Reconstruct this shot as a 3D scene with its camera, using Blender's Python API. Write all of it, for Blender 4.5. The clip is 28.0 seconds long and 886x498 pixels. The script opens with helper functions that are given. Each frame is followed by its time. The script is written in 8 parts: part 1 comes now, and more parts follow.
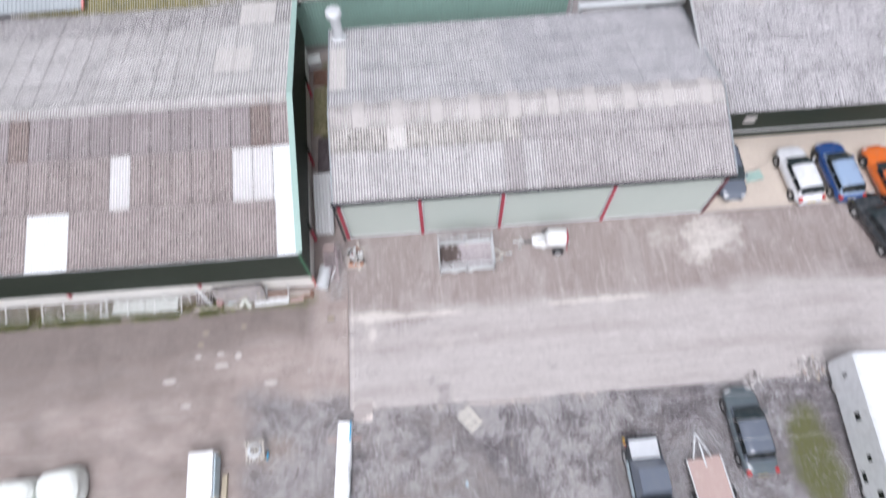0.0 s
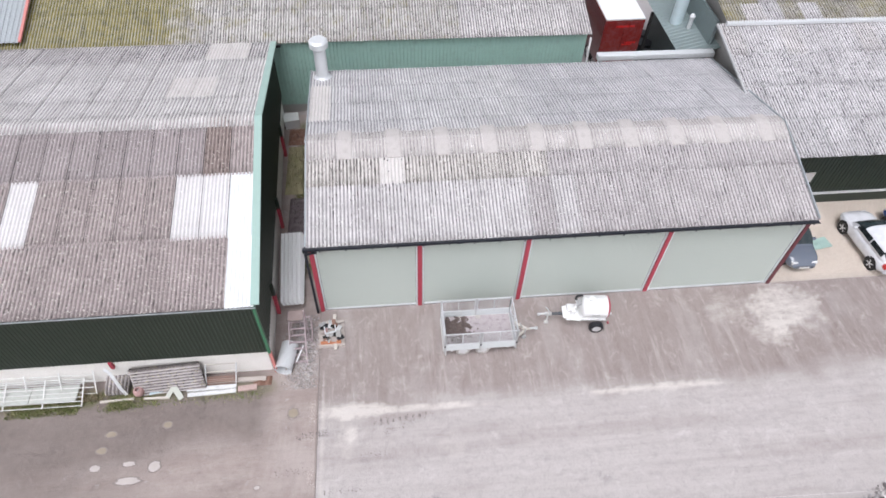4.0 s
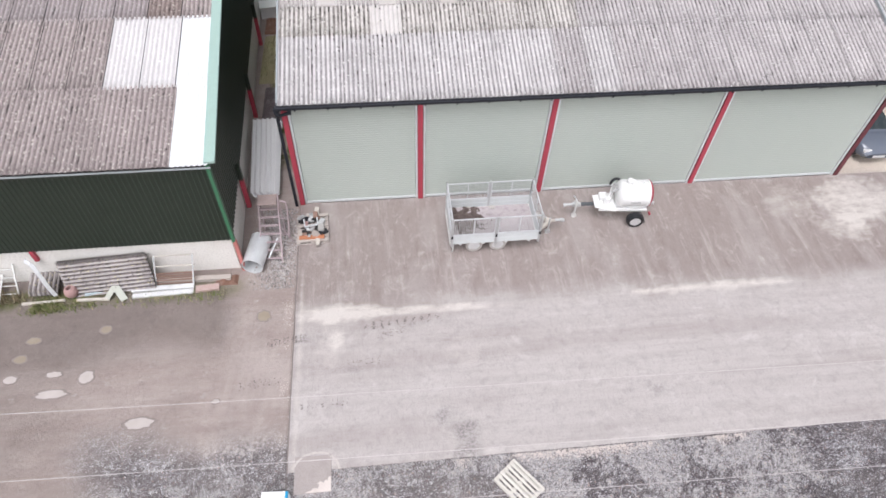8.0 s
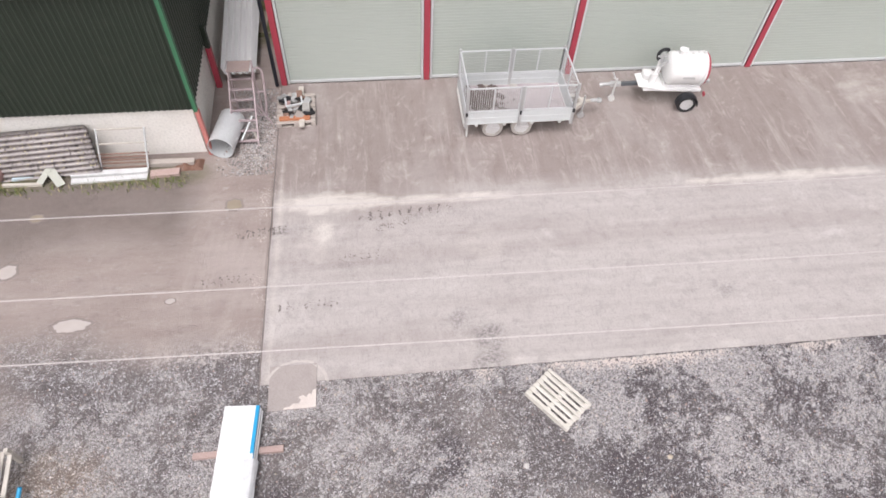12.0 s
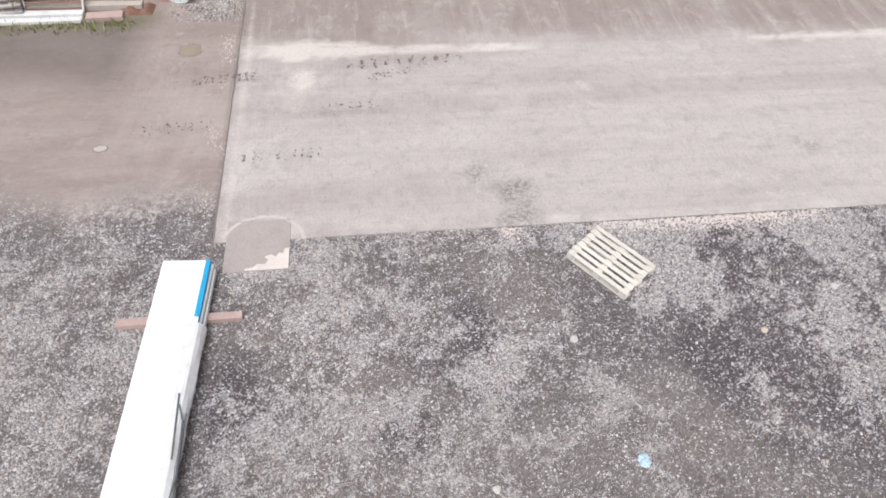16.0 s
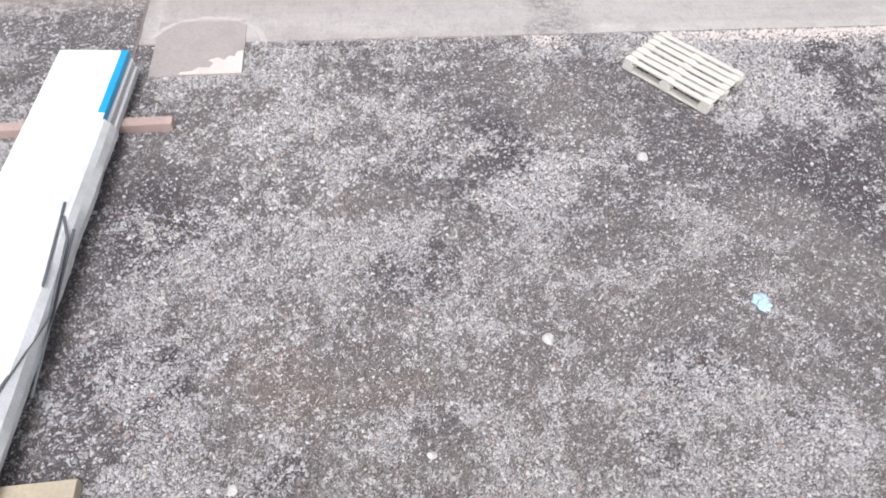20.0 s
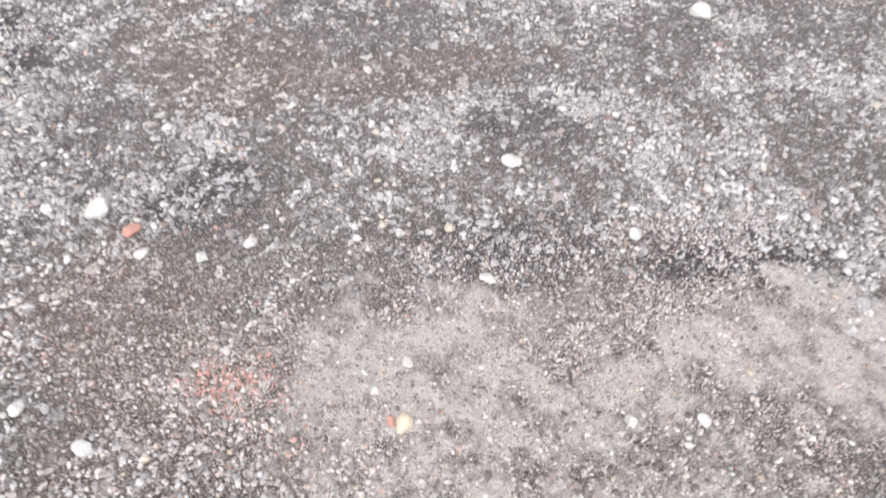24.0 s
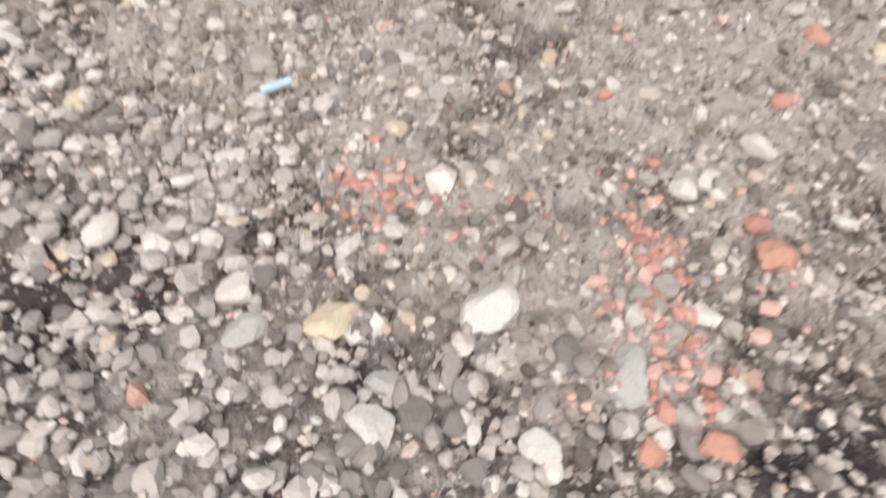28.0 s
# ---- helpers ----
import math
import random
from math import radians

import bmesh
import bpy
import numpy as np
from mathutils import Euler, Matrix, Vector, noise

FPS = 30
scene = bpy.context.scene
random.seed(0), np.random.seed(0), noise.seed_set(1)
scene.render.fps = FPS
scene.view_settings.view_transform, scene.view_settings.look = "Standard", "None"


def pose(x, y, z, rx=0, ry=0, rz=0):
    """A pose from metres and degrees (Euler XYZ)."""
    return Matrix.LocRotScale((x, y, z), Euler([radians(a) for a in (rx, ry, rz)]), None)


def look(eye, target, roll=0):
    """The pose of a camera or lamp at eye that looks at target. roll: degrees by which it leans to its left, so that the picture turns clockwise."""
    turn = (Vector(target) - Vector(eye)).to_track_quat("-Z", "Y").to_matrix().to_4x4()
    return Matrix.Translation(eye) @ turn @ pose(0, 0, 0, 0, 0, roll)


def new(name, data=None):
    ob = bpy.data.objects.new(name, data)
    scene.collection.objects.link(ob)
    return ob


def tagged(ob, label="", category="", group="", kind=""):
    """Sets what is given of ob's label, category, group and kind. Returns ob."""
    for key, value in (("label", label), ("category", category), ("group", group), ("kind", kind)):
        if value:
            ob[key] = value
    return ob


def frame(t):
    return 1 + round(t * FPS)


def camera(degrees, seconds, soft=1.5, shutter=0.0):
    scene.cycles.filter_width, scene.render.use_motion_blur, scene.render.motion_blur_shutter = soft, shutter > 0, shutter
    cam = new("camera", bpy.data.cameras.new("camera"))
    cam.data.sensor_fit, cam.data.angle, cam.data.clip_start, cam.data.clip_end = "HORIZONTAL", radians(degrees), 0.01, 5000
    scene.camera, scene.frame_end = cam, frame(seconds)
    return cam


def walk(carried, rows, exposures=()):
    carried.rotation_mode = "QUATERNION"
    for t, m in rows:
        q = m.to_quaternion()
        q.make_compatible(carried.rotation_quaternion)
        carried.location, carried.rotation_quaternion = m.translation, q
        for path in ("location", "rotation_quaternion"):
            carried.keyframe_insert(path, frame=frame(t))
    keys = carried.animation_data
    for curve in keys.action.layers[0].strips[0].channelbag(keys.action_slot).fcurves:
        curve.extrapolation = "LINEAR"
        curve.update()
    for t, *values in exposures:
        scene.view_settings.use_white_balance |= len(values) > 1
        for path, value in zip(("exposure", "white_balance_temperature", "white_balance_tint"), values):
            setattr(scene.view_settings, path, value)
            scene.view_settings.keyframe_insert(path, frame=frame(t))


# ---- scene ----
cam = camera(70.24, 28.0, soft=1.6, shutter=0.55)
# seconds, eye in metres, yaw, pitch, roll
ROWS = [
    (0, 3.086, 4.220, 33.491, -1.97, -65.92, -2.46),
    (0.2, 2.848, 4.370, 33.005, -3.38, -60.33, -1.60),
    (0.5, 2.485, 4.551, 32.243, -4.69, -52.40, -0.05),
    (1, 1.977, 4.100, 30.679, -5.64, -50.03, 0.81),
    (1.5, 1.850, 4.110, 29.349, -5.90, -50.03, 1.10),
    (2, 1.731, 4.073, 28.120, -6.16, -50.07, 1.39),
    (2.5, 1.633, 4.075, 26.939, -6.43, -50.16, 1.69),
    (3, 1.528, 4.047, 25.838, -6.72, -50.24, 1.96),
    (3.5, 1.436, 4.021, 24.765, -7.01, -50.30, 2.21),
    (5.5, 1.257, 4.050, 21.029, -7.83, -50.77, 2.68),
    (6, 1.229, 4.010, 20.164, -7.89, -50.69, 2.64),
    (6.5, 1.205, 3.975, 19.331, -7.90, -50.65, 2.61),
    (7, 1.229, 3.938, 18.564, -7.91, -50.67, 2.58),
    (7.5, 1.212, 3.931, 17.867, -7.89, -50.70, 2.55),
    (8, 1.173, 3.902, 17.192, -7.87, -50.87, 2.51),
    (8.5, 1.162, 3.898, 16.540, -7.88, -51.06, 2.52),
    (9, 1.150, 3.939, 15.894, -7.91, -51.21, 2.57),
    (9.5, 1.123, 3.990, 15.287, -8.00, -51.36, 2.65),
    (10, 1.067, 4.052, 14.691, -8.12, -51.54, 2.73),
    (10.5, 0.987, 4.134, 14.093, -8.23, -51.77, 2.82),
    (11, 0.912, 4.172, 13.525, -8.32, -52.00, 2.90),
    (11.5, 0.905, 4.182, 12.961, -8.43, -52.25, 2.99),
    (12, 0.896, 4.183, 12.414, -8.52, -52.51, 3.09),
    (12.5, 0.879, 4.171, 11.870, -8.63, -52.71, 3.19),
    (14.5, 0.739, 3.913, 9.538, -9.37, -52.29, 3.89),
    (15, 0.669, 3.841, 8.987, -9.59, -52.21, 4.07),
    (15.5, 0.630, 3.798, 8.469, -9.83, -52.05, 4.24),
    (16, 0.587, 3.792, 7.937, -10.05, -51.95, 4.39),
    (16.5, 0.551, 3.805, 7.442, -10.25, -51.87, 4.54),
    (17, 0.547, 3.792, 6.981, -10.47, -51.93, 4.68),
    (17.5, 0.541, 3.758, 6.555, -10.71, -52.08, 4.83),
    (18, 0.520, 3.753, 6.125, -10.92, -52.22, 4.98),
    (18.5, 0.502, 3.757, 5.711, -11.13, -52.32, 5.11),
    (19, 0.496, 3.763, 5.295, -11.34, -52.43, 5.23),
    (19.5, 0.497, 3.755, 4.884, -11.54, -52.51, 5.34),
    (20, 0.467, 3.729, 4.492, -11.70, -52.53, 5.40),
    (20.5, 0.445, 3.704, 4.107, -11.86, -52.41, 5.44),
    (22.5, 0.287, 3.744, 2.430, -11.89, -52.24, 5.06),
    (23, 0.290, 3.731, 2.140, -11.79, -52.47, 4.95),
    (23.5, 0.293, 3.723, 1.859, -11.71, -52.72, 4.80),
    (24, 0.306, 3.716, 1.595, -11.64, -53.00, 4.65),
    (24.5, 0.312, 3.698, 1.352, -11.56, -53.41, 4.49),
    (25, 0.320, 3.677, 1.106, -11.45, -54.10, 4.33),
    (25.5, 0.340, 3.645, 0.895, -11.34, -54.93, 4.23),
    (26, 0.357, 3.622, 0.732, -11.24, -55.42, 4.15),
    (26.5, 0.370, 3.611, 0.608, -11.22, -55.58, 4.06),
    (27, 0.374, 3.605, 0.518, -11.21, -55.43, 3.98),
    (27.5, 0.372, 3.597, 0.447, -11.24, -54.84, 3.89),
    (28, 0.360, 3.588, 0.336, -11.25, -54.70, 3.80),
]
walk(cam, [(t, pose(x, y, z, 90 + pitch, 0, yaw) @ pose(0, 0, 0, 0, 0, roll)) for t, x, y, z, yaw, pitch, roll in ROWS],
     exposures=[(0.0, 0.09, 6050, 14), (3.0, 0.08, 6130, 13.5), (10.0, 0.1, 6380, 14), (12.5, 0.09, 6520, 15), (15.0, 0.08, 6500, 12.5), (17.0, 0.12, 6350, 12), (20.0, 0.25, 6250, 11.5), (24.0, 0.43, 6380, 11.5), (26.0, 0.35, 6680, 12), (28.0, 0.17, 7020, 12.5)])

# ---- world and sun: a flat white overcast sky ----
world = bpy.data.worlds.new("overcast_sky")
scene.world = world
world.use_nodes = True
wn, wl = world.node_tree.nodes, world.node_tree.links
sky = wn.new("ShaderNodeTexSky")
sky.sky_type, sky.sun_disc = "NISHITA", False
sky.sun_elevation, sky.sun_rotation = radians(52), radians(200)
sky.dust_density, sky.ozone_density = 4.0, 0.6
grey = wn.new("ShaderNodeHueSaturation")
grey.inputs["Saturation"].default_value = 0.12
wl.new(sky.outputs[0], grey.inputs["Color"])
wl.new(grey.outputs[0], wn["Background"].inputs["Color"])
wn["Background"].inputs["Strength"].default_value = 0.15
sun = new("sun", bpy.data.lights.new("sun", "SUN"))
sun.data.energy, sun.data.angle, sun.data.color = 1.7, radians(28), (1.0, 0.975, 0.965)
sun.matrix_world = look((0, 0, 60), (6, 16, 0))

# ---- materials ----


def shade(name, rough=0.8, metal=0.0):
    m = bpy.data.materials.new(name)
    m.use_nodes = True
    b = m.node_tree.nodes["Principled BSDF"]
    b.inputs["Roughness"].default_value, b.inputs["Metallic"].default_value = rough, metal
    return m, m.node_tree.nodes, m.node_tree.links, b


def tex_noise(n, l, scale, detail=4.0, rough=0.6, stretch=(1, 1, 1), distort=0.0):
    g, mp, t = n.new("ShaderNodeNewGeometry"), n.new("ShaderNodeMapping"), n.new("ShaderNodeTexNoise")
    mp.inputs["Scale"].default_value = stretch
    t.inputs["Scale"].default_value, t.inputs["Detail"].default_value = scale, detail
    t.inputs["Roughness"].default_value, t.inputs["Distortion"].default_value = rough, distort
    l.new(g.outputs["Position"], mp.inputs[0])
    l.new(mp.outputs[0], t.inputs["Vector"])
    return t.outputs["Fac"]


def ramp(n, l, fac, stops):
    r = n.new("ShaderNodeValToRGB")
    e = r.color_ramp.elements
    while len(e) < len(stops):
        e.new(0.5)
    for k, (p, c) in zip(e, stops):
        k.position, k.color = p, (*c, 1) if len(c) == 3 else c
    l.new(fac, r.inputs[0])
    return r.outputs[0]


def blend(n, l, fac, a, b, mode="MIX"):
    m = n.new("ShaderNodeMix")
    m.data_type, m.blend_type = "RGBA", mode
    for sock, v in ((m.inputs[0], fac), (m.inputs[6], a), (m.inputs[7], b)):
        if isinstance(v, (int, float)):
            sock.default_value = v
        elif isinstance(v, tuple):
            sock.default_value = (*v, 1)
        else:
            l.new(v, sock)
    return m.outputs[2]


def bump(n, l, b, height, strength=0.4, dist=0.01):
    k = n.new("ShaderNodeBump")
    k.inputs["Strength"].default_value, k.inputs["Distance"].default_value = strength, dist
    l.new(height, k.inputs["Height"])
    l.new(k.outputs[0], b.inputs["Normal"])


def step(n, l, fac, lo, hi):
    return ramp(n, l, fac, [(lo, (0, 0, 0)), (hi, (1, 1, 1))])


def paint(name, col, rough=0.55, metal=0.0, wear=0.25, dirt=(0.16, 0.13, 0.11), scale=3.0, rnd=0.0):
    """Painted or plain surface with soft grime and fine grain."""
    m, n, l, b = shade(name, rough, metal)
    big, fine = tex_noise(n, l, scale, 5), tex_noise(n, l, scale * 14, 3)
    c = blend(n, l, step(n, l, big, 0.5, 0.8), col, blend(n, l, wear, col, dirt))
    c = blend(n, l, step(n, l, fine, 0.45, 0.75), c, tuple(0.8 * v for v in col))
    if rnd:
        o = n.new("ShaderNodeObjectInfo")
        c = blend(n, l, rnd, c, blend(n, l, o.outputs["Random"], (0.25, 0.2, 0.18), (1, 1, 1)), "MULTIPLY")
    l.new(c, b.inputs["Base Color"])
    bump(n, l, b, fine, 0.15, 0.004)
    return m


def sheet_mat(name, light, dark, spot, rnd=0.35, moss=0.0, streak=0.5, patch=None):
    """Weathered fibre-cement roofing: tone by sheet, dirt and painted shading in the troughs, lichen dots, moss.
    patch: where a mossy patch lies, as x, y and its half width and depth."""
    m, n, l, b = shade(name, 0.9)
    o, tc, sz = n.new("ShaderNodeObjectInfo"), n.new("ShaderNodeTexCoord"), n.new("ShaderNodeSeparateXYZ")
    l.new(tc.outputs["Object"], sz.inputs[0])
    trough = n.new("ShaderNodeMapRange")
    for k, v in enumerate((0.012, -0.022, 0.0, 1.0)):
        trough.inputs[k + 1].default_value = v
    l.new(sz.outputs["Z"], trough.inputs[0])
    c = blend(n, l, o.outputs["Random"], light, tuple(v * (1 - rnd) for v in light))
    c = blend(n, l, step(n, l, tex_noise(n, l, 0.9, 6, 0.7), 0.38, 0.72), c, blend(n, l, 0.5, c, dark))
    # crest-to-trough shading put into the colour, broken up by dirt
    trough_tone = n.new("ShaderNodeMath")
    trough_tone.operation = "MULTIPLY"
    l.new(trough.outputs[0], trough_tone.inputs[0])
    l.new(ramp(n, l, tex_noise(n, l, 2.2, 6, 0.75, (3, 1, 1)), [(0.3, (0.6, 0.6, 0.6)), (0.6 - 0.14 * streak, (1, 1, 1))]), trough_tone.inputs[1])
    c = blend(n, l, trough_tone.outputs[0], c, dark)
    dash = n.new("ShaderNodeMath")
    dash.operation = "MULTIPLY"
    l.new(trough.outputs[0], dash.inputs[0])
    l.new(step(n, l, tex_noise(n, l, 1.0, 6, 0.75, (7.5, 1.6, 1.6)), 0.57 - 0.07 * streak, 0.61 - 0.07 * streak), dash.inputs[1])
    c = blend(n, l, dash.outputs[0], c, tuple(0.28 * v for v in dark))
    lip = n.new("ShaderNodeMapRange")
    for k, v in enumerate((0.42, 0.06, 0.0, 0.6)):
        lip.inputs[k + 1].default_value = v
    l.new(sz.outputs["Y"], lip.inputs[0])
    grime = n.new("ShaderNodeMath")
    grime.operation = "MULTIPLY"
    l.new(lip.outputs[0], grime.inputs[0])
    l.new(step(n, l, tex_noise(n, l, 3.0, 6, 0.8, (4, 1, 1)), 0.42, 0.58), grime.inputs[1])
    c = blend(n, l, grime.outputs[0], c, tuple(0.6 * v for v in dark))
    c = blend(n, l, step(n, l, tex_noise(n, l, 14, 4, 0.6), 0.6, 0.65), c, spot)
    c = blend(n, l, step(n, l, tex_noise(n, l, 7, 5, 0.75, (1.6, 0.8, 1)), 0.6 - 0.07 * streak, 0.66 - 0.05 * streak), c, tuple(0.45 * v for v in dark))
    if moss:
        green = blend(n, l, step(n, l, tex_noise(n, l, 2.2, 7, 0.8), 0.35, 0.65), (0.06, 0.06, 0.01), (0.26, 0.22, 0.045))
        f = step(n, l, tex_noise(n, l, 0.8, 7, 0.75), 0.62 - 0.35 * moss, 0.85 - 0.25 * moss)
        if patch:
            g, mp, gr = n.new("ShaderNodeNewGeometry"), n.new("ShaderNodeMapping"), n.new("ShaderNodeTexGradient")
            gr.gradient_type = "SPHERICAL"
            mp.inputs["Scale"].default_value = (1 / patch[2], 1 / patch[3], 0.0)
            mp.inputs["Location"].default_value = (-patch[0] / patch[2], -patch[1] / patch[3], 0)
            l.new(g.outputs["Position"], mp.inputs[0])
            l.new(mp.outputs[0], gr.inputs[0])
            ad = n.new("ShaderNodeMath")
            ad.operation = "MULTIPLY_ADD"
            l.new(tex_noise(n, l, 1.3, 6, 0.75), ad.inputs[0])
            ad.inputs[1].default_value = 1.3
            l.new(gr.outputs["Fac"], ad.inputs[2])
            f = step(n, l, ad.outputs[0], 0.68, 1.75)
        held = n.new("ShaderNodeMath")
        held.operation = "MULTIPLY"
        l.new(f, held.inputs[0])
        l.new(ramp(n, l, trough.outputs[0], [(0.0, (0.5, 0.5, 0.5)), (0.7, (1, 1, 1))]), held.inputs[1])
        c = blend(n, l, held.outputs[0], c, green)
    l.new(c, b.inputs["Base Color"])
    bump(n, l, b, tex_noise(n, l, 40, 4), 0.3, 0.006)
    return m


M = {}
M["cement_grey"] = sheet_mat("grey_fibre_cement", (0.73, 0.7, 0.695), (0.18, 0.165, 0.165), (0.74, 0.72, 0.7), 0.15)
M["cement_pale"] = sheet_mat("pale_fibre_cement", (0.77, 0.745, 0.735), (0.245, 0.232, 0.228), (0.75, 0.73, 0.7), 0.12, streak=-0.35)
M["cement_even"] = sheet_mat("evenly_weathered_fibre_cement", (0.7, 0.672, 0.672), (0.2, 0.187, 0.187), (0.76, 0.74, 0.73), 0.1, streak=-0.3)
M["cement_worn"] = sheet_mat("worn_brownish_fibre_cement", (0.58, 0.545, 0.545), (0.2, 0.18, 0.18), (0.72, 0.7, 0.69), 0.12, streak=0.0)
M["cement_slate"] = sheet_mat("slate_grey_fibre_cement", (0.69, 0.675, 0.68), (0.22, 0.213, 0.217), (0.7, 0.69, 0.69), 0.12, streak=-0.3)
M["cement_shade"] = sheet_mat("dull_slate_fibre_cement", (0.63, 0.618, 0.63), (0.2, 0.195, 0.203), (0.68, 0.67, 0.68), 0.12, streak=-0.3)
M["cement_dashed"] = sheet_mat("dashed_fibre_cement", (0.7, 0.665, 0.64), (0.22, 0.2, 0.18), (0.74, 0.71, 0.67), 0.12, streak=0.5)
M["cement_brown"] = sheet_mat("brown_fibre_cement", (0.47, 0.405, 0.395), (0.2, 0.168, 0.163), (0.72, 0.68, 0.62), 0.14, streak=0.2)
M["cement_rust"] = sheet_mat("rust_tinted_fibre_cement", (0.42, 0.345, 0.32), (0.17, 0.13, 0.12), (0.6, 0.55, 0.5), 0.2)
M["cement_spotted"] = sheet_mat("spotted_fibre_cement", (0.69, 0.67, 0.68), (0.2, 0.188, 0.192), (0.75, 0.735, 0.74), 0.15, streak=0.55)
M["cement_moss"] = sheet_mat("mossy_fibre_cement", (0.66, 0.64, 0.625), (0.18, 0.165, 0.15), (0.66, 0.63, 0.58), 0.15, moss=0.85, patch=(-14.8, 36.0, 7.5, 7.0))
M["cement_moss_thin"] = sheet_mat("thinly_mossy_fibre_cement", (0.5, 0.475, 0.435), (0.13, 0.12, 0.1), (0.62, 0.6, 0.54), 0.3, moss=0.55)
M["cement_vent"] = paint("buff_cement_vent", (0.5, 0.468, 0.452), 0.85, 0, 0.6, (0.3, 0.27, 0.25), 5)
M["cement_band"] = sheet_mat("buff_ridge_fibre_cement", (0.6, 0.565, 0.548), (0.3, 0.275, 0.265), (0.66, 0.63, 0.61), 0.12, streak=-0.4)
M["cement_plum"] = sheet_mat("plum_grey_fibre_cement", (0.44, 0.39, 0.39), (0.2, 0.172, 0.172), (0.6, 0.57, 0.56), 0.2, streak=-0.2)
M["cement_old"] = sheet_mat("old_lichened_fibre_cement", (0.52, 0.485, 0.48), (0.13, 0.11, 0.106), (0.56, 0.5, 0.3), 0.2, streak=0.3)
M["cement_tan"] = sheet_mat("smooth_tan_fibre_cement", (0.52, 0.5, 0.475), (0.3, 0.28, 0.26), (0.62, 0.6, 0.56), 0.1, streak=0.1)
# its darker troughs are the corrugation's shading put into the colour
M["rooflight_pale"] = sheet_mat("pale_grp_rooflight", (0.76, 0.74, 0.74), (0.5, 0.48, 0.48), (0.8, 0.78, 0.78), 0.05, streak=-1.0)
M["rooflight"] = paint("white_grp_rooflight", (0.82, 0.83, 0.84), 0.4, 0, 0.12)
M["rooflight_dull"] = paint("dulled_grp_rooflight", (0.64, 0.61, 0.59), 0.5, 0, 0.3)
M["green_dark"] = paint("dark_green_coated_steel", (0.024, 0.036, 0.025), 0.5, 0, 0.15, (0.1, 0.1, 0.08))
M["green_trim"] = paint("mid_green_trim", (0.05, 0.19, 0.1), 0.4, 0, 0.15)
M["green_pale_trim"] = paint("pale_green_flashing", (0.36, 0.5, 0.45), 0.4, 0, 0.15)
M["green_teal"] = paint("teal_green_coated_steel", (0.34, 0.51, 0.445), 0.5, 0, 0.3)
M["green_faded"] = paint("faded_green_coated_steel", (0.19, 0.3, 0.25), 0.6, 0, 0.55, (0.25, 0.25, 0.22), 0.8)
m, n, l, b = shade("pale_sage_green_shutter", 0.45)
l.new(blend(n, l, tex_noise(n, l, 0.3, 3), (0.43, 0.475, 0.43), (0.48, 0.52, 0.475)), b.inputs["Base Color"])
M["shutter"] = m
M["galv"] = paint("galvanised_steel", (0.6, 0.61, 0.61), 0.42, 0.55, 0.3, (0.35, 0.33, 0.31))
M["galv_light"] = paint("bright_zinc", (0.74, 0.76, 0.77), 0.4, 0.3, 0.15)
M["red"] = paint("red_painted_steel", (0.44, 0.055, 0.085), 0.55, 0, 0.4, (0.3, 0.1, 0.1))
M["gutter_black"] = paint("navy_black_plastic", (0.012, 0.014, 0.022), 0.65, 0, 0.2, (0.05, 0.05, 0.05))
M["black"] = paint("black_plastic", (0.015, 0.016, 0.02), 0.4, 0, 0.1)
M["white_render"] = paint("white_rendered_wall", (0.8, 0.78, 0.74), 0.85, 0, 0.3, (0.5, 0.46, 0.38), 1.2)
M["block"] = paint("grey_blockwork", (0.4, 0.39, 0.37), 0.9, 0, 0.35)
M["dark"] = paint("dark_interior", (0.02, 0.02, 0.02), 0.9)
M["metal_sheet"] = paint("grey_blue_steel_sheet", (0.36, 0.39, 0.405), 0.55, 0.1, 0.3, (0.3, 0.3, 0.32), 0.7)
M["lean_roof"] = paint("slate_green_steel_sheet", (0.2, 0.25, 0.25), 0.5, 0.1, 0.3)

# ---- building helpers ----


def part(name, bm, material, parent=None, label=""):
    me = bpy.data.meshes.new(name)
    if isinstance(bm, tuple):
        me.from_pydata([tuple(v) for v in bm[0]], [], bm[1])
    else:
        bm.to_mesh(me)
        bm.free()
    me.materials.append(M[material] if isinstance(material, str) else material)
    ob = new(name, me)
    ob.parent = parent
    if label:
        ob["label"] = label
    return ob


def thing(name, label, category, x=0.0, y=0.0, z=0.0, rz=0.0, group="", kind=""):
    ob = tagged(new(name), label, category, group, kind)
    ob.matrix_world = pose(x, y, z, 0, 0, rz)
    return ob


def again(name, ob, parent, m):
    """One more part on the same mesh."""
    o = new(name, ob.data)
    o.parent, o.matrix_basis = parent, m
    return o


def box(x0, x1, y0, y1, z0, z1, bev=0.0, bm=None):
    bm = bm or bmesh.new()
    r = bmesh.ops.create_cube(bm, size=1)["verts"]
    bmesh.ops.scale(bm, vec=(x1 - x0, y1 - y0, z1 - z0), verts=r)
    bmesh.ops.translate(bm, vec=((x0 + x1) / 2, (y0 + y1) / 2, (z0 + z1) / 2), verts=r)
    if bev:
        bmesh.ops.bevel(bm, geom=list({e for v in r for e in v.link_edges}), offset=bev, segments=2, affect="EDGES", profile=0.6)
    return bm


